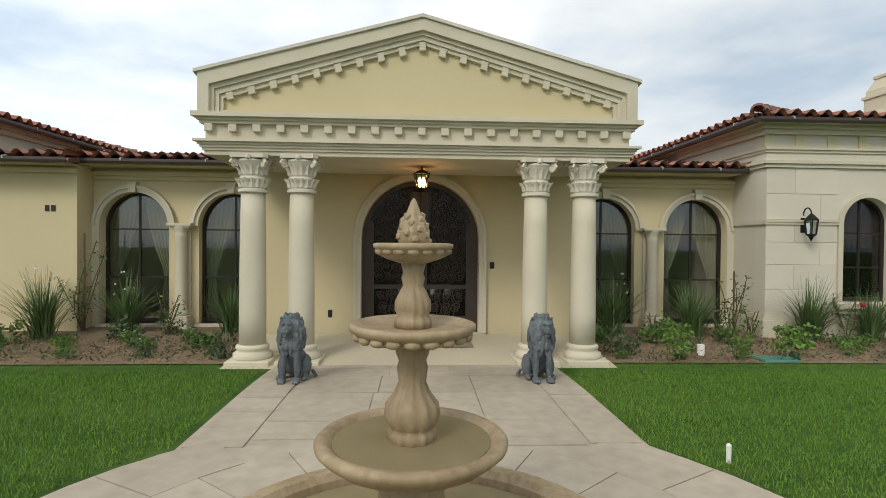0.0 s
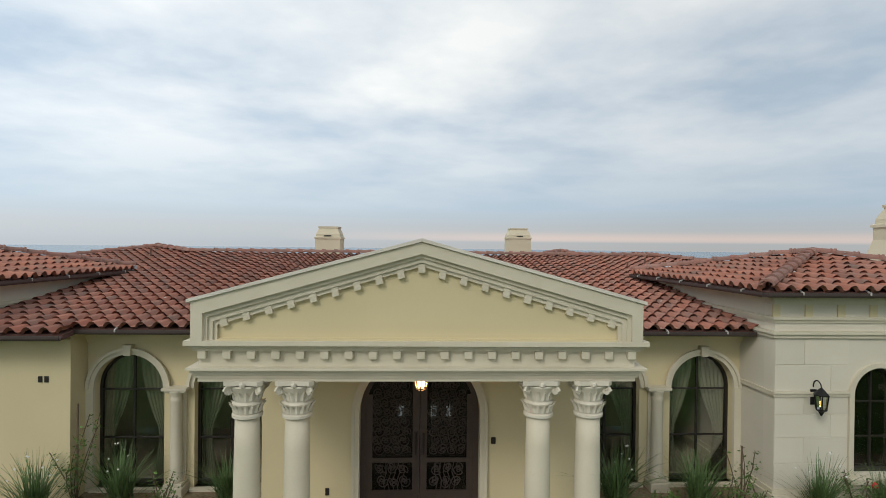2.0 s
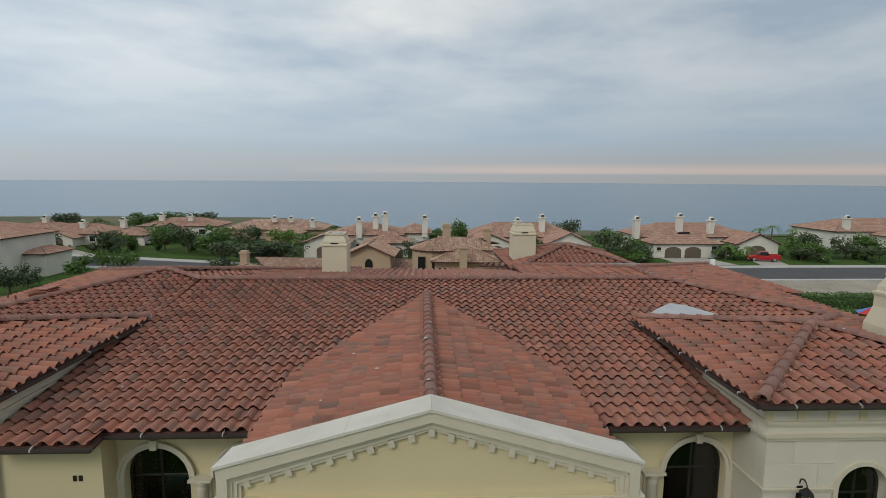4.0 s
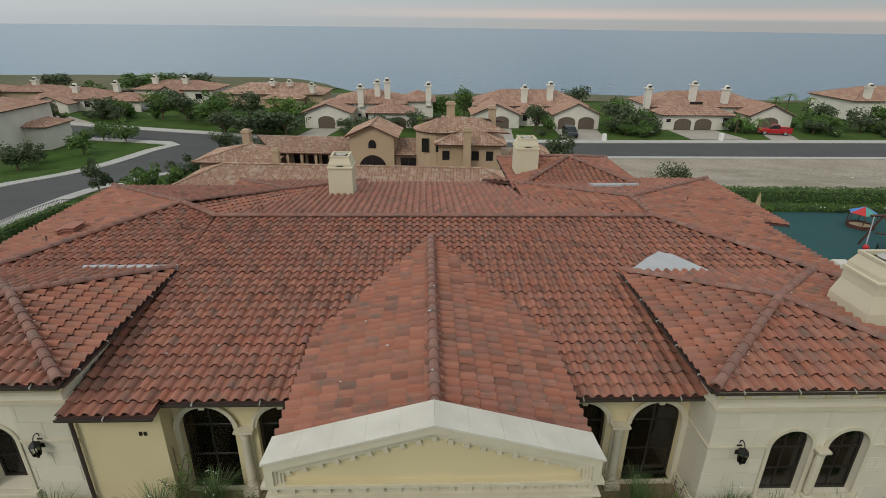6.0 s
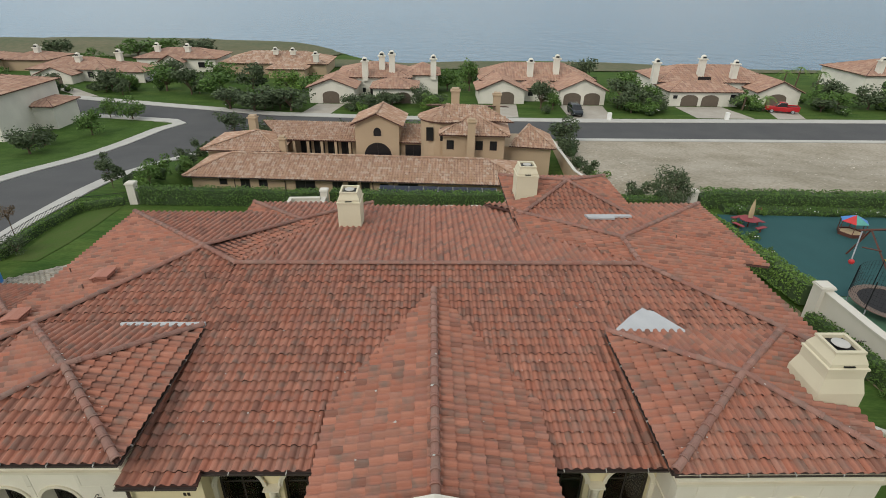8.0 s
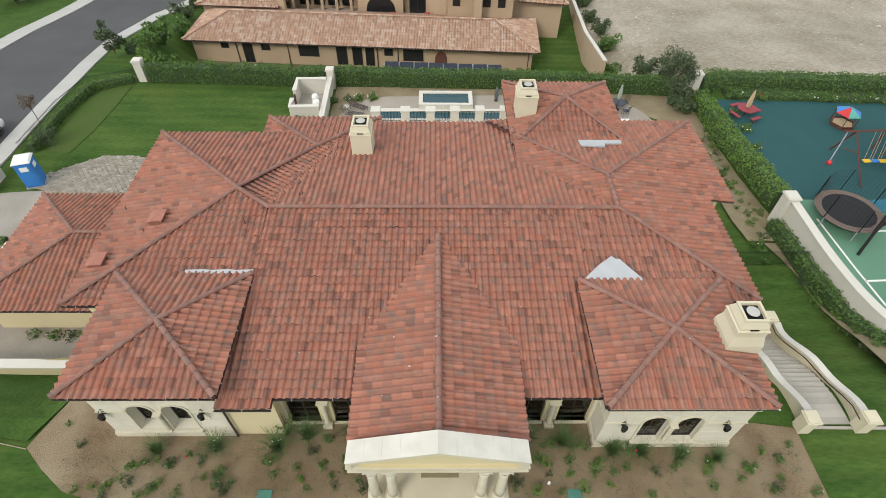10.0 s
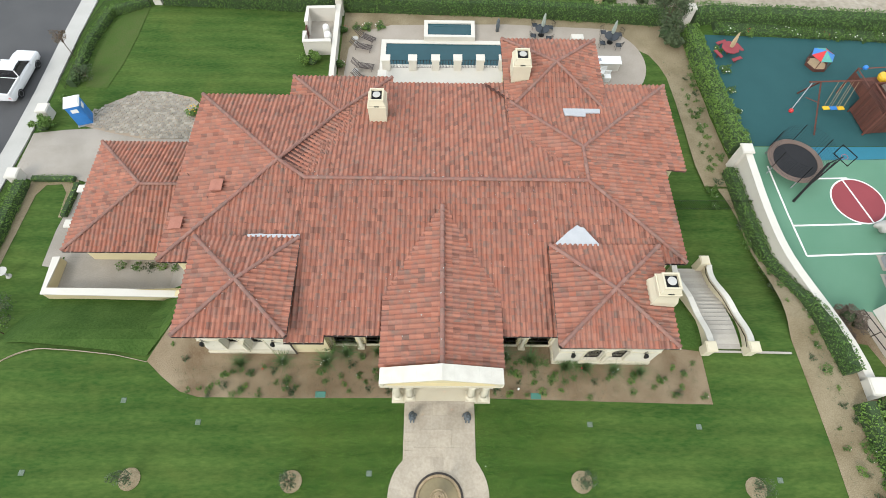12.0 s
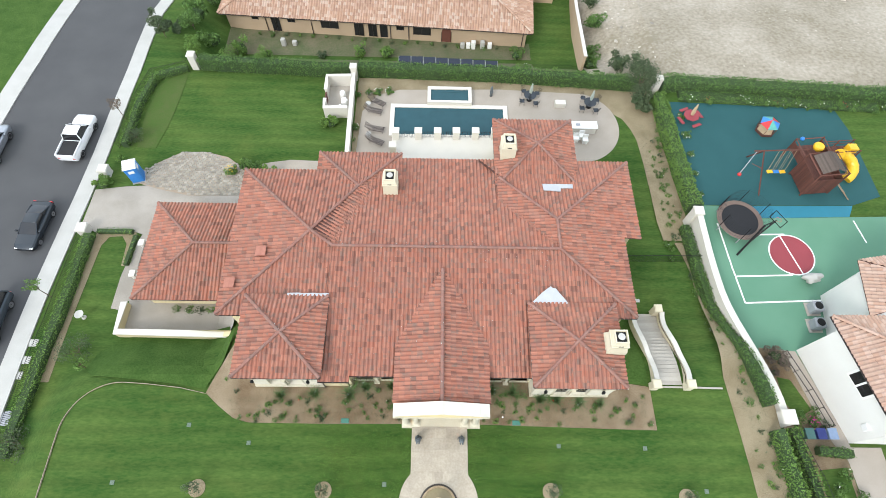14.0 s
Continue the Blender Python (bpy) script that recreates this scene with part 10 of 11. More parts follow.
def nwin(x0, x1, z0, z1, y, arch=False, m=M_DARKWIN, mull=True):
    bm_ = BM()
    if arch:
        r = (x1 - x0) / 2
        cx = (x0 + x1) / 2
        yprism(bm_, [(x0, z0), (x1, z0)] + [(cx + r * math.cos(a), z1 - r + r * math.sin(a)) for a in np.linspace(0, math.pi, 13)], y - 0.03, y + 0.05)
    else:
        box(bm_, x0, x1, y - 0.03, y + 0.05, z0, z1)
    w = part("window", bm_, m, nb)
    bm_ = BM()
    box(bm_, x0 - 0.06, x0, y - 0.06, y, z0, z1 - (r if arch else 0))
    box(bm_, x1, x1 + 0.06, y - 0.06, y, z0, z1 - (r if arch else 0))
    if mull and x1 - x0 > 0.8:
        box(bm_, (x0 + x1) / 2 - 0.03, (x0 + x1) / 2 + 0.03, y - 0.06, y, z0, z1 - (0.1 if arch else 0))
    if not arch:
        box(bm_, x0 - 0.06, x1 + 0.06, y - 0.06, y, z1, z1 + 0.06)
    part("frame", bm_, M_BRONZE, w)
    return w


# long front wing
fx0, fx1, fy0, fy1, fze, fzr = -26.3, 10.9, 52.3, 60.4, -4.95, -3.55
nslope(((fx0, fy0, fze), (fx1, fy0, fze), (6.3, 56.4, fzr), (-22.3, 56.4, fzr)))
nslope(((fx1, fy0, fze), (fx1, fy1, fze), (6.3, 56.4, fzr)))
nslope(((fx1, fy1, fze), (fx0, fy1, fze), (-22.3, 56.4, fzr), (6.3, 56.4, fzr)))
nslope(((fx0, fy1, fze), (fx0, fy0, fze), (-22.3, 56.4, fzr)))
for a, b in (((fx0, fy0, fze), (-22.3, 56.4, fzr)), ((fx1, fy0, fze), (6.3, 56.4, fzr)), ((-22.3, 56.4, fzr), (6.3, 56.4, fzr))):
    nridge(a, b)
gutter((fx0, fy0, fze), (fx1, fy0, fze), nb)
nwall(-25.7, 10.3, 53.0, 59.8, -8.2, -5.0)
for x0, x1, z0, z1 in ((-22.6, -21.9, -6.0, -5.4), (-20.3, -19.4, -7.5, -5.4), (-18.3, -17.5, -6.1, -5.4), (-14.3, -12.3, -6.6, -5.35), (-10.3, -9.3, -7.4, -5.35), (-8.6, -7.7, -7.4, -5.35), (-7.2, -6.4, -7.4, -5.35), (-5.2, -4.4, -6.2, -5.5), (-3.2, -1.2, -6.7, -5.4)):
    nwin(x0, x1, z0, z1, 53.0)
nwin(0.2, 1.3, -7.5, -5.5, 53.0, True, M_WOODRED, False)
for x in (-21.0, -15.5, -6.0, -3.8, 9.9):
    bm = BM()
    tube(bm, (x, 52.93, -8), (x, 52.93, -5.0), 0.05, 6)
    part("downpipe", bm, M_GUTTER, nb)
# west hip pavilion behind it
nslope(((-27.0, 58.6, -4.0), (-17.6, 58.6, -4.0), (-21.2, 62.2, -2.5)))
nslope(((-17.6, 58.6, -4.0), (-17.6, 66.0, -4.0), (-21.2, 62.2, -2.5)))
nslope(((-27.0, 66.0, -4.0), (-27.0, 58.6, -4.0), (-21.2, 62.2, -2.5)))
for c in ((-27.0, 58.6, -4.0), (-17.6, 58.6, -4.0)):
    nridge(c, (-21.2, 62.2, -2.5))
nwall(-26.4, -18.2, 59.2, 66, -8, -4.05)
# court wings, gabled hall, two-storey block
nslope(((-18.5, 61.8, -3.45), (-9.0, 61.8, -3.45), (-9.0, 66.2, -2.3), (-22.0, 66.2, -2.3)))
nslope(((-4.2, 61.8, -3.45), (-1.2, 61.8, -3.45), (-1.2, 66.2, -2.3), (-4.2, 66.2, -2.3)))
nwall(-18.5, -9.3, 63.6, 64.0, -8, -3.4)
nwall(-4.0, -1.0, 62.3, 62.7, -8, -3.4)
for k in range(5):
    x = -17.0 + k * 1.7
    nwall(x - 0.15, x + 0.15, 62.0, 62.3, -8, -3.5)
for k in range(4):
    nwin(-16.6 + k * 1.7, -15.4 + k * 1.7, -5.6, -3.8, 63.6)
nwin(-3.4, -1.6, -5.6, -3.9, 62.3)
nwall(-9.3, -4.1, 61.4, 66.5, -8, -1.2)
bm = BM()
yprism(bm, [(-9.3, -1.2), (-4.1, -1.2), (-6.65, -0.05)], 61.4, 61.7)
part("gable_wall", bm, M_TANSTUCCO, nb)
nslope(((-9.7, 67.0, -1.25), (-9.7, 60.9, -1.25), (-6.65, 60.9, 0.1), (-6.65, 67.0, 0.1)))
nslope(((-3.6, 60.9, -1.25), (-3.6, 67.0, -1.25), (-6.65, 67.0, 0.1), (-6.65, 60.9, 0.1)))
nridge((-6.65, 60.9, 0.1), (-6.65, 67.0, 0.1))
nwin(-8.3, -5.0, -5.6, -3.4, 61.4, True)
nwin(-7.05, -6.25, -2.6, -1.6, 61.4, True)
# round turret face and upper block
bm = BM()
lathe(bm, [(2.5, -8), (2.5, -0.5)], 20, (0.9, 62.5, 0))
part("turret_wall", bm, M_TANSTUCCO, nb)
nwall(1.2, 8.2, 58.8, 67, -8, -1.45)
for x in (-0.7, 0.9):
    nwin(x, x + 0.7, -2.6, -1.1, 60.02)
for x in (1.7, 5.0, 6.6):
    nwin(x, x + 0.7, -3.2, -2.2, 58.8)
ap = (4.7, 62.2, 0.15)
nslope(((0.8, 58.2, -1.4), (8.7, 58.2, -1.4), ap))
nslope(((8.7, 58.2, -1.4), (8.7, 67.5, -1.4), ap))
nslope(((0.8, 60.5, -1.2), (0.8, 58.2, -1.4), ap))
for c in ((0.8, 58.2, -1.4), (8.7, 58.2, -1.4)):
    nridge(c, ap)
tp = (1.4, 63.5, 0.75)
ring_ = [(1.2 + 3.1 * math.cos(a), 62.7 + 3.1 * math.sin(a), -0.4) for a in np.linspace(math.pi * 0.75, math.pi * 1.75, 8)]
for a, b in zip(ring_, ring_[1:]):
    nslope((a, b, tp))
nslope(((9.3, 69.5, -0.6), (-1.5, 69.5, -0.6), tp, (6.0, 63.5, 0.75)))
nslope(((1.0, 61.0, -0.2), (9.3, 61.0, -0.5), (6.0, 63.5, 0.75), tp))
nslope(((8.9, 60.6, -3.2), (14.4, 60.6, -3.4), (11.4, 64.0, -1.5)))
nslope(((14.4, 60.6, -3.4), (14.4, 67, -3.4), (11.4, 64.0, -1.5)))
nridge((14.4, 60.6, -3.4), (11.4, 64.0, -1.5))
nridge((8.9, 60.6, -3.2), (11.4, 64.0, -1.5))
nwall(8.2, 13.9, 61.2, 67, -8, -3.4)
for cx, cy, w, zb_, zt_ in ((4.4, 57.9, 0.85, -8, 0.6), (-17.4, 59.3, 0.7, -5, -2.3), (-22.4, 64.0, 0.9, -4, -1.1), (2.4, 66, 1.0, 0, 2.3), (7.5, 66.5, 0.9, -1, 1.8)):
    bm = BM()
    box(bm, cx - w / 2, cx + w / 2, cy - w / 2, cy + w / 2, zb_, zt_ - 0.35)
    box(bm, cx - w / 2 - 0.12, cx + w / 2 + 0.12, cy - w / 2 - 0.12, cy + w / 2 + 0.12, zt_ - 0.35, zt_ - 0.22)
    box(bm, cx - w / 2 + 0.05, cx + w / 2 - 0.05, cy - w / 2 + 0.05, cy + w / 2 - 0.05, zt_ - 0.22, zt_)
    part("chimney", bm, M_TANSTUCCO, nb)
M_COURTFLOOR = mat("court_paving", (0.38, 0.32, 0.25), 0.9, scale=1)
bm = BM()
box(bm, -18, 0, 60.2, 64, -8, -5.62)
solo("courtyard_floor", bm, M_COURTFLOOR, "tan paved courtyard floor", "paving", kind="structure")
for x in (-8.9, -4.7, -0.9, -0.1):
    bm = BM()
    box(bm, x - 0.3, x + 0.3, 60.5, 61.1, -5.62, -5.2, 0.03)
    box(bm, x - 0.3, x + 0.3, 61.0, 61.15, -5.2, -4.75, 0.03)
    solo("garden_chair", bm, mat("red_cushion", (0.5, 0.08, 0.06), 0.8), "red cushioned garden chair in the courtyard", "chair", "courtyard chairs")
nb.location += Vector((0.2, 0.85, 0))      # the house stands a little askew to its neighbours
patch("side_lawn", [(10.9, 46.5), (15.2, 46.5), (16.6, 62), (11.5, 62)], M_GRASS, 0.03, 2.0, "bright green side lawn", category="lawn")
garden_wall([(15.6, 46.0, -2.6), (16.4, 57, -5.0), (17.3, 74, -6.2)], 0.25, "tan boundary wall beside the dirt lot", M_TANSTUCCO)
bm = BM()
M_BANK = mat("thin_bank_grass", (0.145, 0.125, 0.075), 0.97, col2=(0.07, 0.095, 0.035), scale=0.5, fine=6, amount=0.5, bump=0.9, dist=0.05)
patch("garden_soil", [(-26.5, 45.0), (0, 44.0), (15.2, 43.4), (15.2, 46.4), (10.8, 46.5), (10.8, 53.4), (-26, 55.6)], M_BANK, 0.025, 2.0, "dry brown soil with thin grass below the hedge", category="soil")
for k in range(8):
    x = -3.9 + k * 1.32
    ob = thing("solar_panel", (x, 45.4 - 0.05 * x, zg(x, 45.4 - 0.05 * x)), "dark blue solar panel with a silver frame on the ground", "solar panel", "row of solar panels")
    bm = BM()
    yp = 44.3 - 0.05 * x
    z0 = -2.75
    rings(bm, [[(x - 0.6, yp, z0), (x + 0.6, yp, z0), (x + 0.6, yp + 0.85, z0 + 0.3), (x - 0.6, yp + 0.85, z0 + 0.3)], [(x - 0.6, yp, z0 + 0.04), (x + 0.6, yp, z0 + 0.04), (x + 0.6, yp + 0.85, z0 + 0.34), (x - 0.6, yp + 0.85, z0 + 0.34)]])
    part("panel", bm, M_SOLAR, ob)
    for s in (-0.62, 0.62):
        bm = BM()
        tube(bm, (x + s, yp, z0), (x + s, yp + 0.85, z0 + 0.3), 0.03, 4)
        part("frame_rail", bm, M_RIM, ob)
        bm = BM()
        tube(bm, (x + s, yp + 0.7, z0 + 0.32), (x + s, yp + 0.7, z0 - 1.75), 0.025, 4)
        part("leg", bm, M_RIM, ob)
NBB = [shrub_proto("nb%d" % k, 0.9, 0.9, 0.9, 700, 0.10, (M_LEAF_LIGHT, M_LEAF, M_OLIVE)[k], 160 + k) for k in range(3)]
rng = random.Random(41)
for x, y, k, p in ((-23.5, 50.6, 1.2, 0), (-20.5, 50.0, 1.0, 0), (-9.5, 51.0, 1.1, 0), (-6.5, 50.6, 1.1, 0), (-26.6, 51, 1.3, 1), (-28.2, 53.5, 1.4, 1), (-27.6, 57.0, 1.5, 1), (-28.5, 61, 1.3, 2), (9.0, 50.8, 0.9, 1), (-14, 50.2, 0.6, 2), (-30.0, 50.5, 1.0, 2), (-29.0, 66, 1.4, 2), (-27.5, 70, 1.5, 2), (16.8, 47.5, 1.2, 1), (17.6, 51.0, 1.3, 1), (18.4, 55.2, 1.5, 1), (18.6, 59, 1.2, 2), (18.3, 63, 1.0, 2), (18.5, 68, 1.6, 2), (19.0, 73, 1.5, 2), (19.5, 46.0, 1.4, 2), (21.3, 45.5, 1.5, 2)):
    shrub(x, y, NBB[p], "rounded garden shrub beside the neighbouring house", group="neighbour garden shrubs", scale=k)
for k in range(20):
    x = -22 + k * 1.6
    shrub(x, 52.2 + 0.06 * (9 - x) + rng.uniform(-0.2, 0.2), BUSH[k % 4], "small bush along the neighbouring house wall", group="neighbour wall bushes", scale=rng.uniform(0.9, 1.5))
for k in range(14):
    shrub(rng.uniform(-24, 14), rng.uniform(45.2, 48.0), BUSH[k % 4], "scattered low scrub on the slope", group="slope scrub", scale=rng.uniform(1.0, 2.0))
for x, y in ((2.6, 52.6), (3.3, 52.6), (3.9, 52.5), (5.0, 52.6), (5.9, 52.6), (-18.9, 52.3), (-17.6, 52.4)):
    bm = BM()
    box(bm, x - 0.25, x + 0.25, y - 0.25, y + 0.25, zg(x, y) - 0.1, zg(x, y) + rng.uniform(0.5, 1.1), 0.04)
    solo("storage_box", bm, (M_GREYPLASTIC, M_WHITE, M_WALK)[rng.randrange(3)], "plain utility box standing against the neighbouring house", "box", "utility boxes")

# ---- far houses by the sea ----


def far_house(name, base, blocks, wall_m, tile_m, label, chims=(), doors=(), wins=()):
    """blocks: x0, x1, y0, y1, eave height, ridge height, 'hip' or 'gable' (gable faces the street)."""
    ob = thing(name, (blocks[0][0], blocks[0][2], base), label, "house", "houses by the sea")
    for x0, x1, y0, y1, ze, zr, kd in blocks:
        bm_ = BM()
        if kd == "gable":
            yprism(bm_, [(x0, base - 1), (x1, base - 1), (x1, ze), ((x0 + x1) / 2, zr - 0.1), (x0, ze)], y0, y1)
        else:
            box(bm_, x0, x1, y0, y1, base - 1, ze)
        part("wall", bm_, wall_m, ob)
        o = 0.5
        X0, X1, Y0, Y1 = x0 - o, x1 + o, y0 - o, y1 + o
        cx = (x0 + x1) / 2
        if kd == "gable":
            dz = (zr - ze) * o / ((x1 - x0) / 2)
            roof_slope(((X0, Y1, ze - dz), (X0, Y0, ze - dz), (cx, Y0, zr), (cx, Y1, zr)), ob, tile_m, 0.55, 0.8)
            roof_slope(((X1, Y0, ze - dz), (X1, Y1, ze - dz), (cx, Y1, zr), (cx, Y0, zr)), ob, tile_m, 0.55, 0.8)
        else:
            h = min(X1 - X0, Y1 - Y0) / 2
            if X1 - X0 >= Y1 - Y0:
                a, b = (X0 + h, (Y0 + Y1) / 2, zr), (X1 - h, (Y0 + Y1) / 2, zr)
                roof_slope(((X0, Y0, ze), (X1, Y0, ze), b, a), ob, tile_m, 0.55, 0.8)
                roof_slope(((X1, Y1, ze), (X0, Y1, ze), a, b), ob, tile_m, 0.55, 0.8)
                roof_slope(((X1, Y0, ze), (X1, Y1, ze), b), ob, tile_m, 0.55, 0.8)
                roof_slope(((X0, Y1, ze), (X0, Y0, ze), a), ob, tile_m, 0.55, 0.8)
            else:
                a, b = (cx, Y0 + h, zr), (cx, Y1 - h, zr)
                roof_slope(((X0, Y0, ze), (X1, Y0, ze), a), ob, tile_m, 0.55, 0.8)
                roof_slope(((X1, Y0, ze), (X1, Y1, ze), b, a), ob, tile_m, 0.55, 0.8)
                roof_slope(((X0, Y1, ze), (X0, Y0, ze), a, b), ob, tile_m, 0.55, 0.8)
                roof_slope(((X1, Y1, ze), (X0, Y1, ze), b), ob, tile_m, 0.55, 0.8)
    for x, y, zb_, zt_ in chims:
        bm_ = BM()
        w = 0.55
        box(bm_, x - w, x + w, y - w, y + w, zb_, zt_ - 0.9)
        box(bm_, x - w - 0.2, x + w + 0.2, y - w - 0.2, y + w + 0.2, zt_ - 0.9, zt_ - 0.7)
        lathe(bm_, [(0.5, zt_ - 0.7), (0.5, zt_ - 0.35), (0.35, zt_ - 0.1), (0.05, zt_)], 10, (x, y, 0))
        c = part("chimney", bm_, M_FARWHITE, ob)
        bm_ = BM()
        box(bm_, x - 0.3, x + 0.3, y - 0.53, y - 0.4, zt_ - 0.62, zt_ - 0.3)
        part("flue_opening", bm_, M_IRON, c)
    for x0, x1, z1, y in doors:
        bm_ = BM()
        r = (x1 - x0) / 2
        yprism(bm_, [(x0, base), (x1, base)] + [((x0 + x1) / 2 + r * math.cos(a), z1 - r * 0.5 + r * 0.5 * math.sin(a)) for a in np.linspace(0, math.pi, 9)], y - 0.06, y + 0.1)
        part("garage_door", bm_, M_GARDOOR, ob)
    for x0, x1, z0, z1, y in wins:
        bm_ = BM()
        box(bm_, x0, x1, y - 0.06, y + 0.1, z0, z1)
        w_ = part("window", bm_, M_DARKWIN, ob)
        bm_ = BM()
        box(bm_, x0 - 0.1, x1 + 0.1, y - 0.14, y - 0.02, z0 - 0.12, z0)
        part("sill", bm_, M_FARWHITE, w_)
    return ob


FB_ = -7.0
far_house("sea_house", FB_, [(44.5, 68, 106, 118, -3.6, -1.2, "hip"), (44.5, 58.0, 100, 107, -4.3, -2.9, "hip"), (61.5, 69.5, 100.5, 108, -4.2, -2.4, "gable")], M_FARWHITE, M_PINK_TILE,
          "white seaside villa with salmon tile roofs and arched garages", [(43.4, 106, -4, 0.7), (53.2, 108, -3, 1.2), (59.3, 107, -3, 0.5)], [(46.8, 50.0, -4.9, 100), (50.7, 53.9, -4.9, 100), (63.4, 67.0, -4.7, 100.5)], [(56.0, 57.0, -6, -4.8, 100), (52, 54.5, -3.4, -2.6, 105.9), (45.2, 46.0, -5.6, -5.0, 100)])
far_house("sea_house", FB_, [(10.0, 32, 107, 118, -3.8, -1.3, "hip"), (9.0, 17.5, 100.5, 108, -4.4, -2.6, "gable"), (24.0, 32.5, 100.2, 108, -4.2, -2.3, "gable"), (17.5, 24, 103, 108, -4.5, -3.4, "hip")], M_FARWHITE, M_PINK_TILE,
          "white seaside villa with salmon tile roofs and arched garages", [(19.5, 108, -4, 0.2), (24.8, 109, -3, 0.8)], [(12.6, 15.6, -4.8, 100.5), (24.8, 28.0, -4.8, 100.2), (28.6, 31.6, -4.8, 100.2)], [(18.6, 19.5, -6, -4.9, 103), (21, 22, -6, -4.9, 103)])
far_house("sea_house", FB_, [(-18, -4, 106, 118, -3.4, -1.4, "hip"), (-22.0, -13.8, 99.5, 107, -4.1, -2.6, "gable"), (-10.5, -2.6, 100, 107, -4.3, -3.0, "hip"), (-4.5, 1.5, 108, 116, -3.2, -1.6, "hip")], M_FARWHITE, M_PINK_TILE,
          "white seaside villa with salmon tile roofs and arched garages", [(-12.4, 106, -4, 0.3), (-9.4, 109, -3, 0.9), (-7.4, 108, -3, 1.3), (0.6, 108, -4, 0.6)], [(-19.6, -16.6, -4.8, 99.5), (-9.6, -6.9, -5.0, 100), (-6.3, -3.6, -5.0, 100)], [(-12.8, -12.2, -5.8, -5.0, 104), (-11.6, -11.0, -6.9, -5.0, 105.9)])
far_house("sea_house", FB_, [(90, 126, 112, 126, -3.0, -0.6, "hip"), (98, 114, 107, 113, -3.6, -2.0, "hip")], M_FARWHITE, M_PINK_TILE, "white seaside villa with salmon tile roofs", [(93, 113, -3, 0.6), (105.5, 114, -3, 1.6), (109.0, 114, -3, 1.5)], [], [(94, 95.5, -5.6, -4.2, 112)])
far_house("sea_house", FB_, [(-84, -68, 118, 128, -4.6, -2.8, "hip"), (-80.5, -73.5, 114.5, 119, -5.0, -3.6, "gable"), (-68, -60, 117, 125, -4.8, -3.4, "hip")], M_FARWHITE, M_PINK_TILE, "white seaside villa with salmon tile roofs", [(-75, 121, -4, -1.6), (-69, 126, -4, -1.4)], [(-78.5, -75.5, -4.9, 114.5)], [(-72, -71, -6.2, -5, 117.9), (-65, -64, -6.2, -5.2, 117)])
far_house("sea_house", FB_, [(-68, -50, 131, 142, -4.0, -2.3, "hip"), (-62, -57, 129, 132, -4.4, -3.0, "gable")], M_FARWHITE, M_PINK_TILE, "white seaside villa with salmon tile roofs", [(-64, 134, -3, -0.9), (-57, 134, -3, -1.0)], [(-60.8, -58.4, -4.8, 129)], [(-54, -52.5, -6, -4.8, 131)])
far_house("sea_house", FB_, [(-48, -24, 129, 141, -4.6, -2.6, "hip"), (-36, -28, 124, 130, -5.0, -3.8, "hip")], M_TANSTUCCO, M_TAN_TILE, "tan seaside villa with weathered tile roofs", [(-36, 132, -3, -1.3), (-32, 132, -3, -1.4), (-26, 128, -4, -1.6)], [], [(-40, -38.5, -6.2, -5.2, 129)])
far_house("sea_house", FB_, [(-120, -98, 124, 138, -4.4, -2.6, "hip"), (-98, -88, 130, 140, -4.6, -3.2, "hip")], M_TANSTUCCO, M_PINK_TILE, "tan seaside villa with salmon tile roofs", [(-104, 130, -3, -1.5), (-92, 134, -4, -1.6)], [], [(-100, -98.5, -6, -5, 124)])
far_house("hill_house", FB_, [(-76, -58.5, 73, 87, -0.9, 1.0, "hip"), (-59, -55.5, 80, 86, -3.6, -2.8, "hip")], M_FARWHITE, M_PINK_TILE, "pale two-storey corner house with salmon tile roof", [], [], [(-62.3, -61.3, -3.0, -1.8, 73), (-66, -65, -3.0, -1.8, 73), (-70, -69, -3.0, -1.8, 73), (-62.6, -61.2, -6.6, -4.8, 73)])
far_house("hill_house", FB_, [(-104, -84, 84, 100, -3.4, -1.9, "hip")], M_TANSTUCCO, M_PINK_TILE, "tan house with salmon tile roof across the street", [(-90, 90, -3, -0.6)], [], [(-90, -88.5, -5, -4, 84)])
for pts, lb in (([(45.5, 99.4), (54.5, 99.4), (56, 90.6), (46, 90.6)], "pale paved driveway"), ([(24, 99.6), (32, 99.6), (31, 89.4), (23.6, 89.4)], "pale paved driveway"), ([(62.5, 99.9), (68, 99.9), (65, 90.6), (60, 90.6)], "pale paved driveway"), ([(12, 99.9), (16, 99.9), (15, 90), (11, 90)], "pale paved driveway"), ([(-20.5, 99), (-15.5, 99), (-17, 91.2), (-22, 91.4)], "pale paved driveway"), ([(-79, 114), (-75, 114), (-62, 103), (-66, 103)], "pale paved driveway")):
    patch("driveway", pts, M_CONC, 0.04, 4.0, lb + " of a far house", category="driveway")
for x, y in ((50.5, 89.6), (30, 88.6)):
    bm = BM()
    box(bm, x - 0.3, x + 0.3, y - 0.3, y + 0.3, FB_, FB_ + 1.3, 0.03)
    solo("mailbox_pier", bm, M_WHITE, "white mailbox pier by the far road", "mailbox", "mailbox piers")
TREES = {}


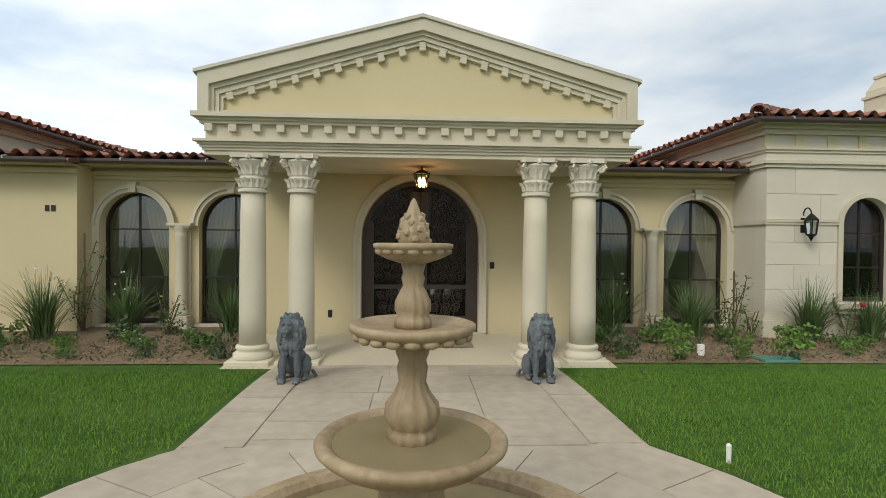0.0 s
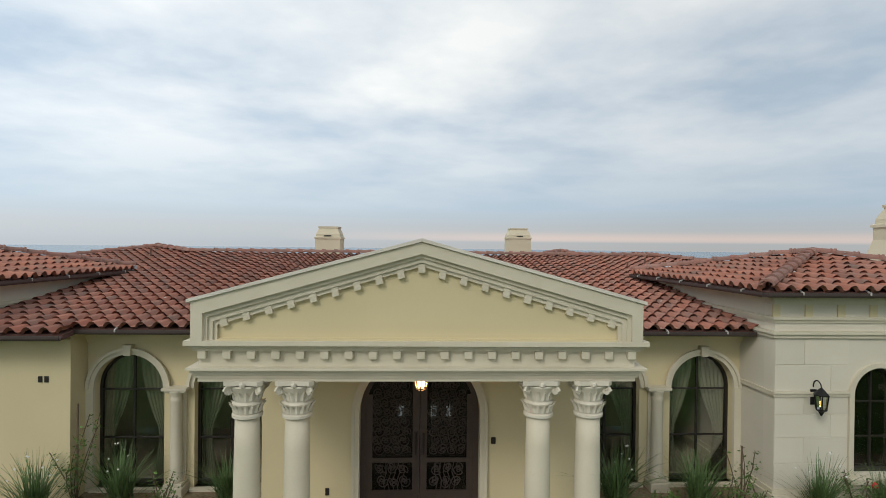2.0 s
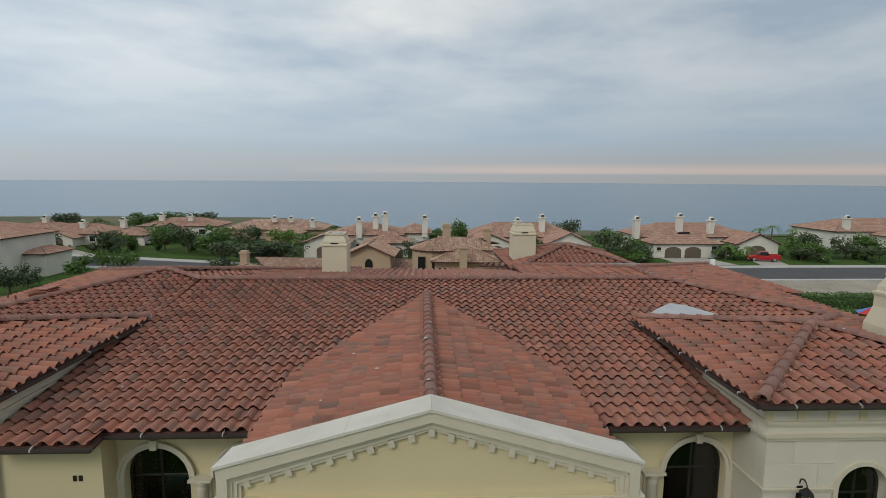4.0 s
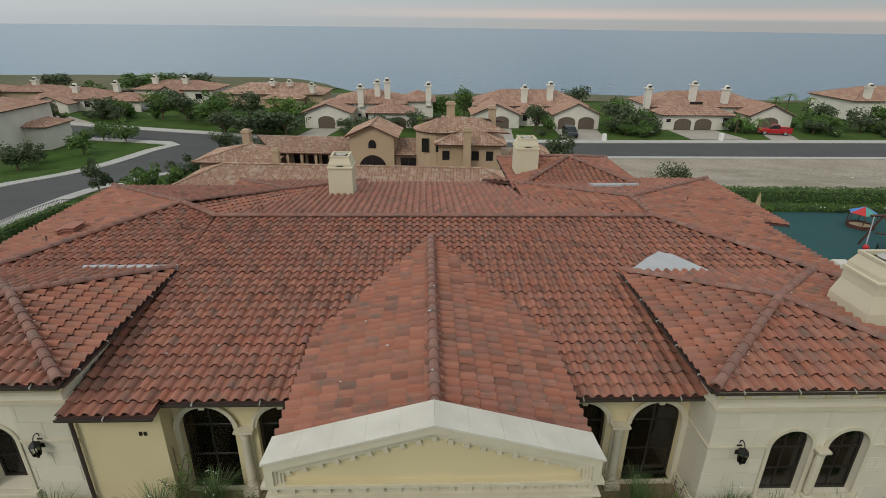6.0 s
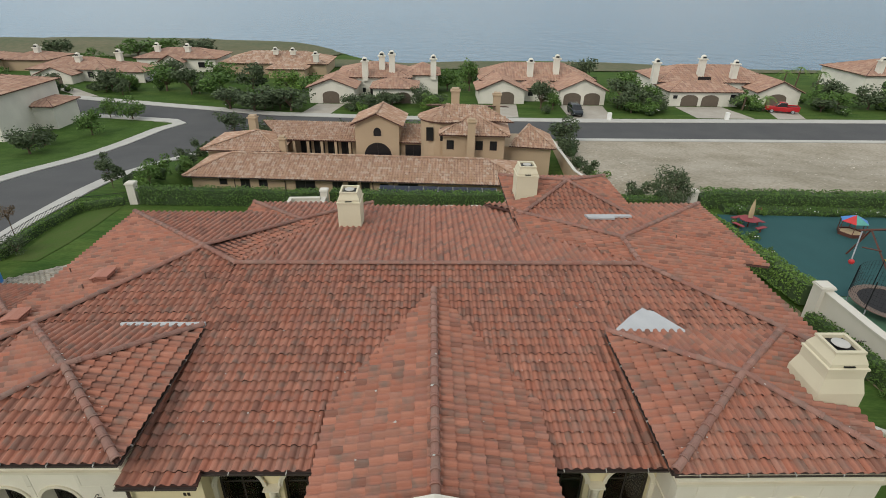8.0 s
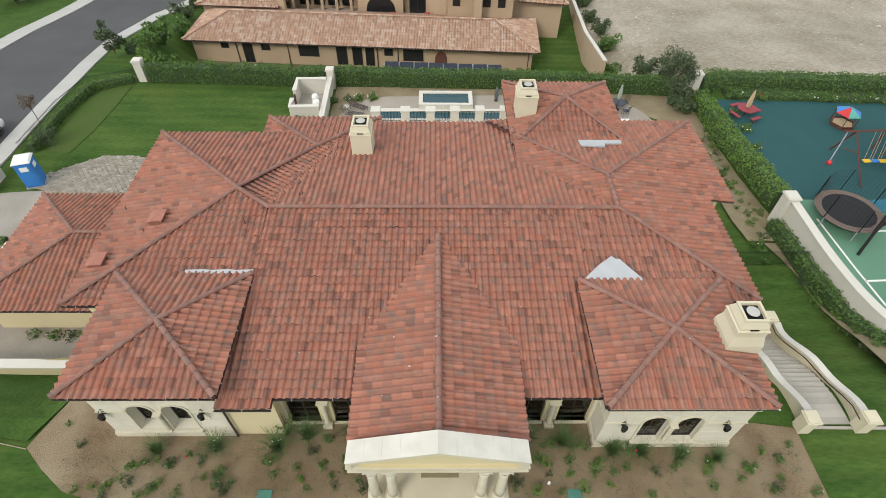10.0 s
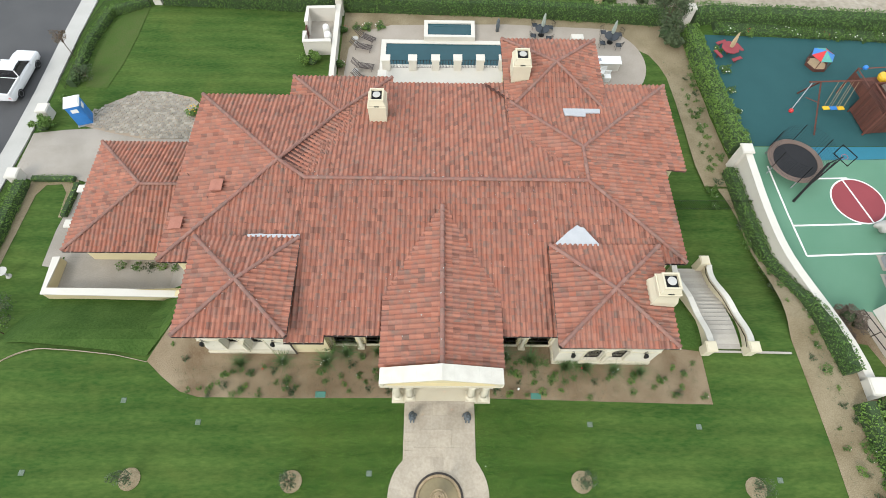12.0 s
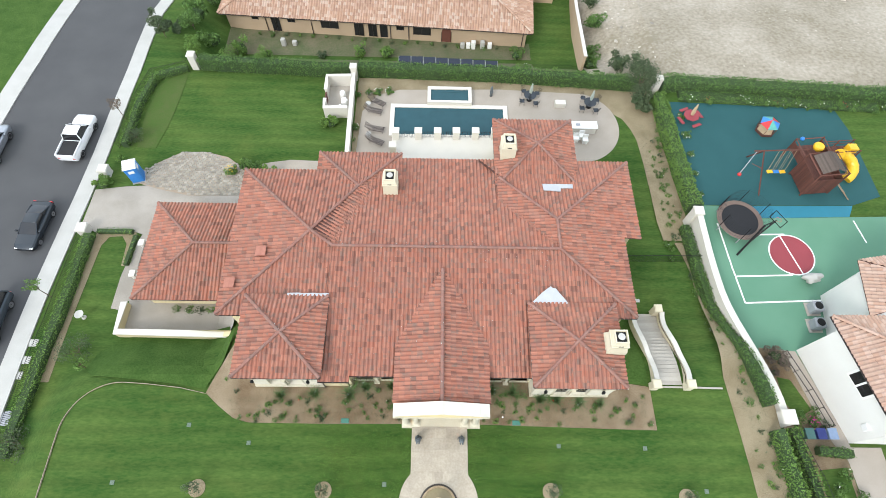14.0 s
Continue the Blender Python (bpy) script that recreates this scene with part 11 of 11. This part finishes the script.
def far_tree(x, y, h, r, m, seed, label="broad grey-green tree by the street"):
    key = (m.name, seed % 3)
    if key not in TREES:
        t = tree(0, 0, 4.0, 2.2, m, label, 500 + seed, n=1100, trunk=0.14, leaf=0.2, z=0, bare=0.22, lumps=12)
        TREES[key] = t
        t.location = (x, y, zg(x, y))
    else:
        t = copy_thing(TREES[key], Matrix.Translation((x, y, zg(x, y))))
        t["label"] = label
    t.scale = (r / 2.2, r / 2.2, h / 4.0)
    t.rotation_euler = (0, 0, seed * 1.3)
    return t


rng = random.Random(51)
for x, y, h, r, m in ((-50.9, 66.7, 3.6, 2.6, M_OLIVE), (-48.9, 77.1, 3.6, 2.2, M_LEAF), (-52.1, 71.5, 2.6, 1.8, M_OLIVE), (-47.5, 86.0, 3.4, 2.2, M_LEAF), (-51.5, 87.0, 3.0, 1.8, M_LEAF), (35.0, 97.5, 4.6, 3.6, M_OLIVE), (37.5, 104, 5.0, 3.2, M_LEAF), (32.5, 118, 5.5, 3.0, M_OLIVE), (20.0, 97.0, 4.6, 2.6, M_OLIVE), (-30, 92.5, 4.0, 4.0, M_OLIVE), (-24, 93.2, 3.6, 3.6, M_OLIVE), (-34.5, 93.5, 3.6, 3.2, M_OLIVE),
                      (19.0, 80.0 - 4.5, 3.6, 2.6, M_OLIVE), (8, 112, 6.0, 2.6, M_LEAF), (3.5, 112, 4.5, 2.4, M_LEAF), (-1.5, 98, 3.4, 2.4, M_OLIVE), (0.5, 93.5, 3.0, 2.2, M_LEAF_LIGHT), (-22, 104, 4.0, 3.0, M_LEAF), (-27, 106, 4.5, 3.2, M_LEAF_LIGHT), (-40, 103, 4.6, 3.6, M_LEAF), (-46, 106, 4.4, 3.4, M_OLIVE), (-52, 109, 5, 3.6, M_LEAF), (-44, 118, 4.5, 3.2, M_LEAF), (-56, 122, 4, 3, M_OLIVE), (-36, 112, 4.4, 3.2, M_OLIVE), (-62, 108, 4, 3, M_OLIVE),
                      (72, 98, 4.0, 2.6, M_LEAF), (76, 102, 4.6, 3.4, M_OLIVE), (82, 99, 4.0, 3.4, M_OLIVE), (88, 101, 4.4, 3.2, M_LEAF), (94, 98, 4, 3, M_OLIVE), (41.5, 101, 3.6, 2.4, M_LEAF), (58.8, 98.5, 3.0, 1.6, M_LEAF), (-84, 108, 4, 3, M_LEAF), (-90, 112, 4.5, 3.4, M_OLIVE), (-72, 104, 3.6, 2.6, M_OLIVE), (-100, 114, 4.5, 3.4, M_LEAF), (-78, 132, 4.5, 3.2, M_LEAF), (-70, 150, 5, 5, M_LEAF), (-60, 150, 5, 5, M_OLIVE), (-78, 152, 5, 5, M_LEAF), (-95, 145, 5, 4, M_OLIVE), (22, 96, 3, 1.6, M_LEAF), (-29.5, 80, 3.0, 2.2, M_OLIVE), (-24, 74.5, 3.2, 2.6, M_OLIVE), (-12, 74, 3, 2.4, M_OLIVE), (-2, 74, 3, 2.4, M_LEAF), (8, 74.5, 3.0, 2.2, M_OLIVE)):
    far_tree(x, y, h, r, m, rng.randrange(90))
rng2 = random.Random(77)
for k in range(34):
    x = rng2.uniform(-64, 2) if k < 22 else rng2.choice((rng2.uniform(33, 43), rng2.uniform(69, 90), rng2.uniform(34, 41)))
    y = (93.5 if x > -30 else 99.5 - 0.16 * (x + 30)) + rng2.uniform(0.0, 5.0)
    if any(abs(x - c) < 4.2 for c in (-18.5, 14, 28, 50.5)):
        continue
    far_tree(x, y, rng2.uniform(2.0, 3.4), rng2.uniform(1.4, 2.6), (M_OLIVE, M_LEAF, M_OLIVE)[k % 3], rng2.randrange(90))
SB = [shrub_proto("sb%d" % k, 1.2, 1.2, 0.9, 420, 0.16, (M_LEAF, M_OLIVE, M_LEAF_LIGHT)[k], 260 + k, (M_PETAL, 8, 0.1) if k == 0 else None) for k in range(3)]
for k in range(120):
    x = rng.uniform(-115, 110)
    y = rng.choice((rng.uniform(91.8, 99), rng.uniform(101, 128)))
    if x < -35:
        y += 12
    if any(abs(x - c) < w and y < 102 for c, w in ((50.5, 6), (28, 5.2), (64.5, 4.5), (14, 3.4), (-18.5, 4))):
        continue
    if y > 99 and any(a - 1.5 < x < b + 1.5 and c - 1.5 < y < d_ + 1.5 for a, b, c, d_ in ((44, 70, 99, 119), (8, 33, 99, 119), (-23, 2, 98, 119), (75, 113, 106, 127), (-85, -59, 113, 129), (-69, -49, 128, 143), (-49, -23, 123, 142), (-121, -87, 123, 141))):
        continue
    shrub(x, y, SB[rng.randrange(3)], "rounded shrub in a far front garden", group="far garden shrubs", scale=rng.uniform(0.7, 1.5))


def palm(x, y, h, seed):
    rg = random.Random(seed)
    z0 = zg(x, y)
    ob = thing("palm_tree", (x, y, z0), "slender palm tree with arching fronds", "palm tree", "palms by the sea")
    bm_ = BM()
    tube(bm_, (x, y, z0), (x + 0.2, y, z0 + h), 0.18, 7, 0.13)
    part("trunk", bm_, M_BARK, ob)
    for k in range(11):
        a = k * 0.571 + rg.uniform(-0.2, 0.2)
        e = rg.uniform(0.1, 0.9)
        V_, F_ = [], []
        pts_ = []
        for i in range(7):
            q = i / 6
            r_ = 2.3 * q
            pts_.append(Vector((x + 0.2 + r_ * math.cos(a), y + r_ * math.sin(a), z0 + h + e * 1.5 * q - 1.9 * q * q)))
        s = Vector((-math.sin(a), math.cos(a), 0))
        for i in range(6):
            for sd in (-1, 1):
                for j in range(2):
                    p = pts_[i] + (pts_[i + 1] - pts_[i]) * (j / 2)
                    d = s * sd * 0.55 * (1 - 0.5 * i / 6) + (pts_[i + 1] - pts_[i]) * 0.6 + Vector((0, 0, -0.18))
                    kk = len(V_)
                    V_ += [p, p + (pts_[i + 1] - pts_[i]) * 0.25, p + d]
                    F_.append((kk, kk + 1, kk + 2))
        raw("frond", V_, F_, M_LEAF_LIGHT, ob)
    return ob


for x, y, h, sd in ((75.5, 116, 4.2, 1), (79, 117, 4.7, 2), (83, 116, 4.0, 3), (57.3, 97.4, 2.6, 4), (61.0, 97.0, 2.4, 5)):
    palm(x, y, h, sd)
# dry headland on the far shore
patch("headland", [(-400, 150), (-140, 150), (-95, 152), (-40, 150), (-26, 160), (-24, 172), (-34, 186), (-60, 196), (-140, 200), (-400, 200)], M_HEAD, 0.3, 6.0, "dry brown coastal scrub headland", category="headland")
patch("coast_scrub", [(-30, 140), (20, 138), (70, 138), (140, 140), (140, 156), (60, 153), (0, 152), (-28, 152)], M_HEAD, 0.2, 6.0, "dark coastal scrub along the bluff", category="scrub")

# rubble and clods on the dirt lot
rng = random.Random(97)
V, F = [], []
for _ in range(2600):
    x, y = rng.uniform(18, 75), rng.uniform(45.5, 75)
    if noise.noise(Vector((x * 0.12, y * 0.12, 4.0))) < rng.uniform(-0.35, 0.3):
        continue
    r = rng.uniform(0.04, 0.13) * (2.2 if rng.random() < 0.04 else 1)
    z = zg(x, y) + 0.05
    k = len(V)
    for i in range(5):
        a = 1.2566 * i + rng.uniform(-0.3, 0.3)
        V.append((x + r * math.cos(a), y + r * math.sin(a), z - 0.02))
    V.append((x + rng.uniform(-0.3, 0.3) * r, y + rng.uniform(-0.3, 0.3) * r, z + r * 0.6))
    F += [(k + i, k + (i + 1) % 5, k + 5) for i in range(5)]
raw("rubble", V, F, mat("pale_rubble", (0.42, 0.38, 0.32), 0.95, rnd=0.4, scale=2, bump=0), label="scattered stones and clods on the dirt lot", kind="stuff")
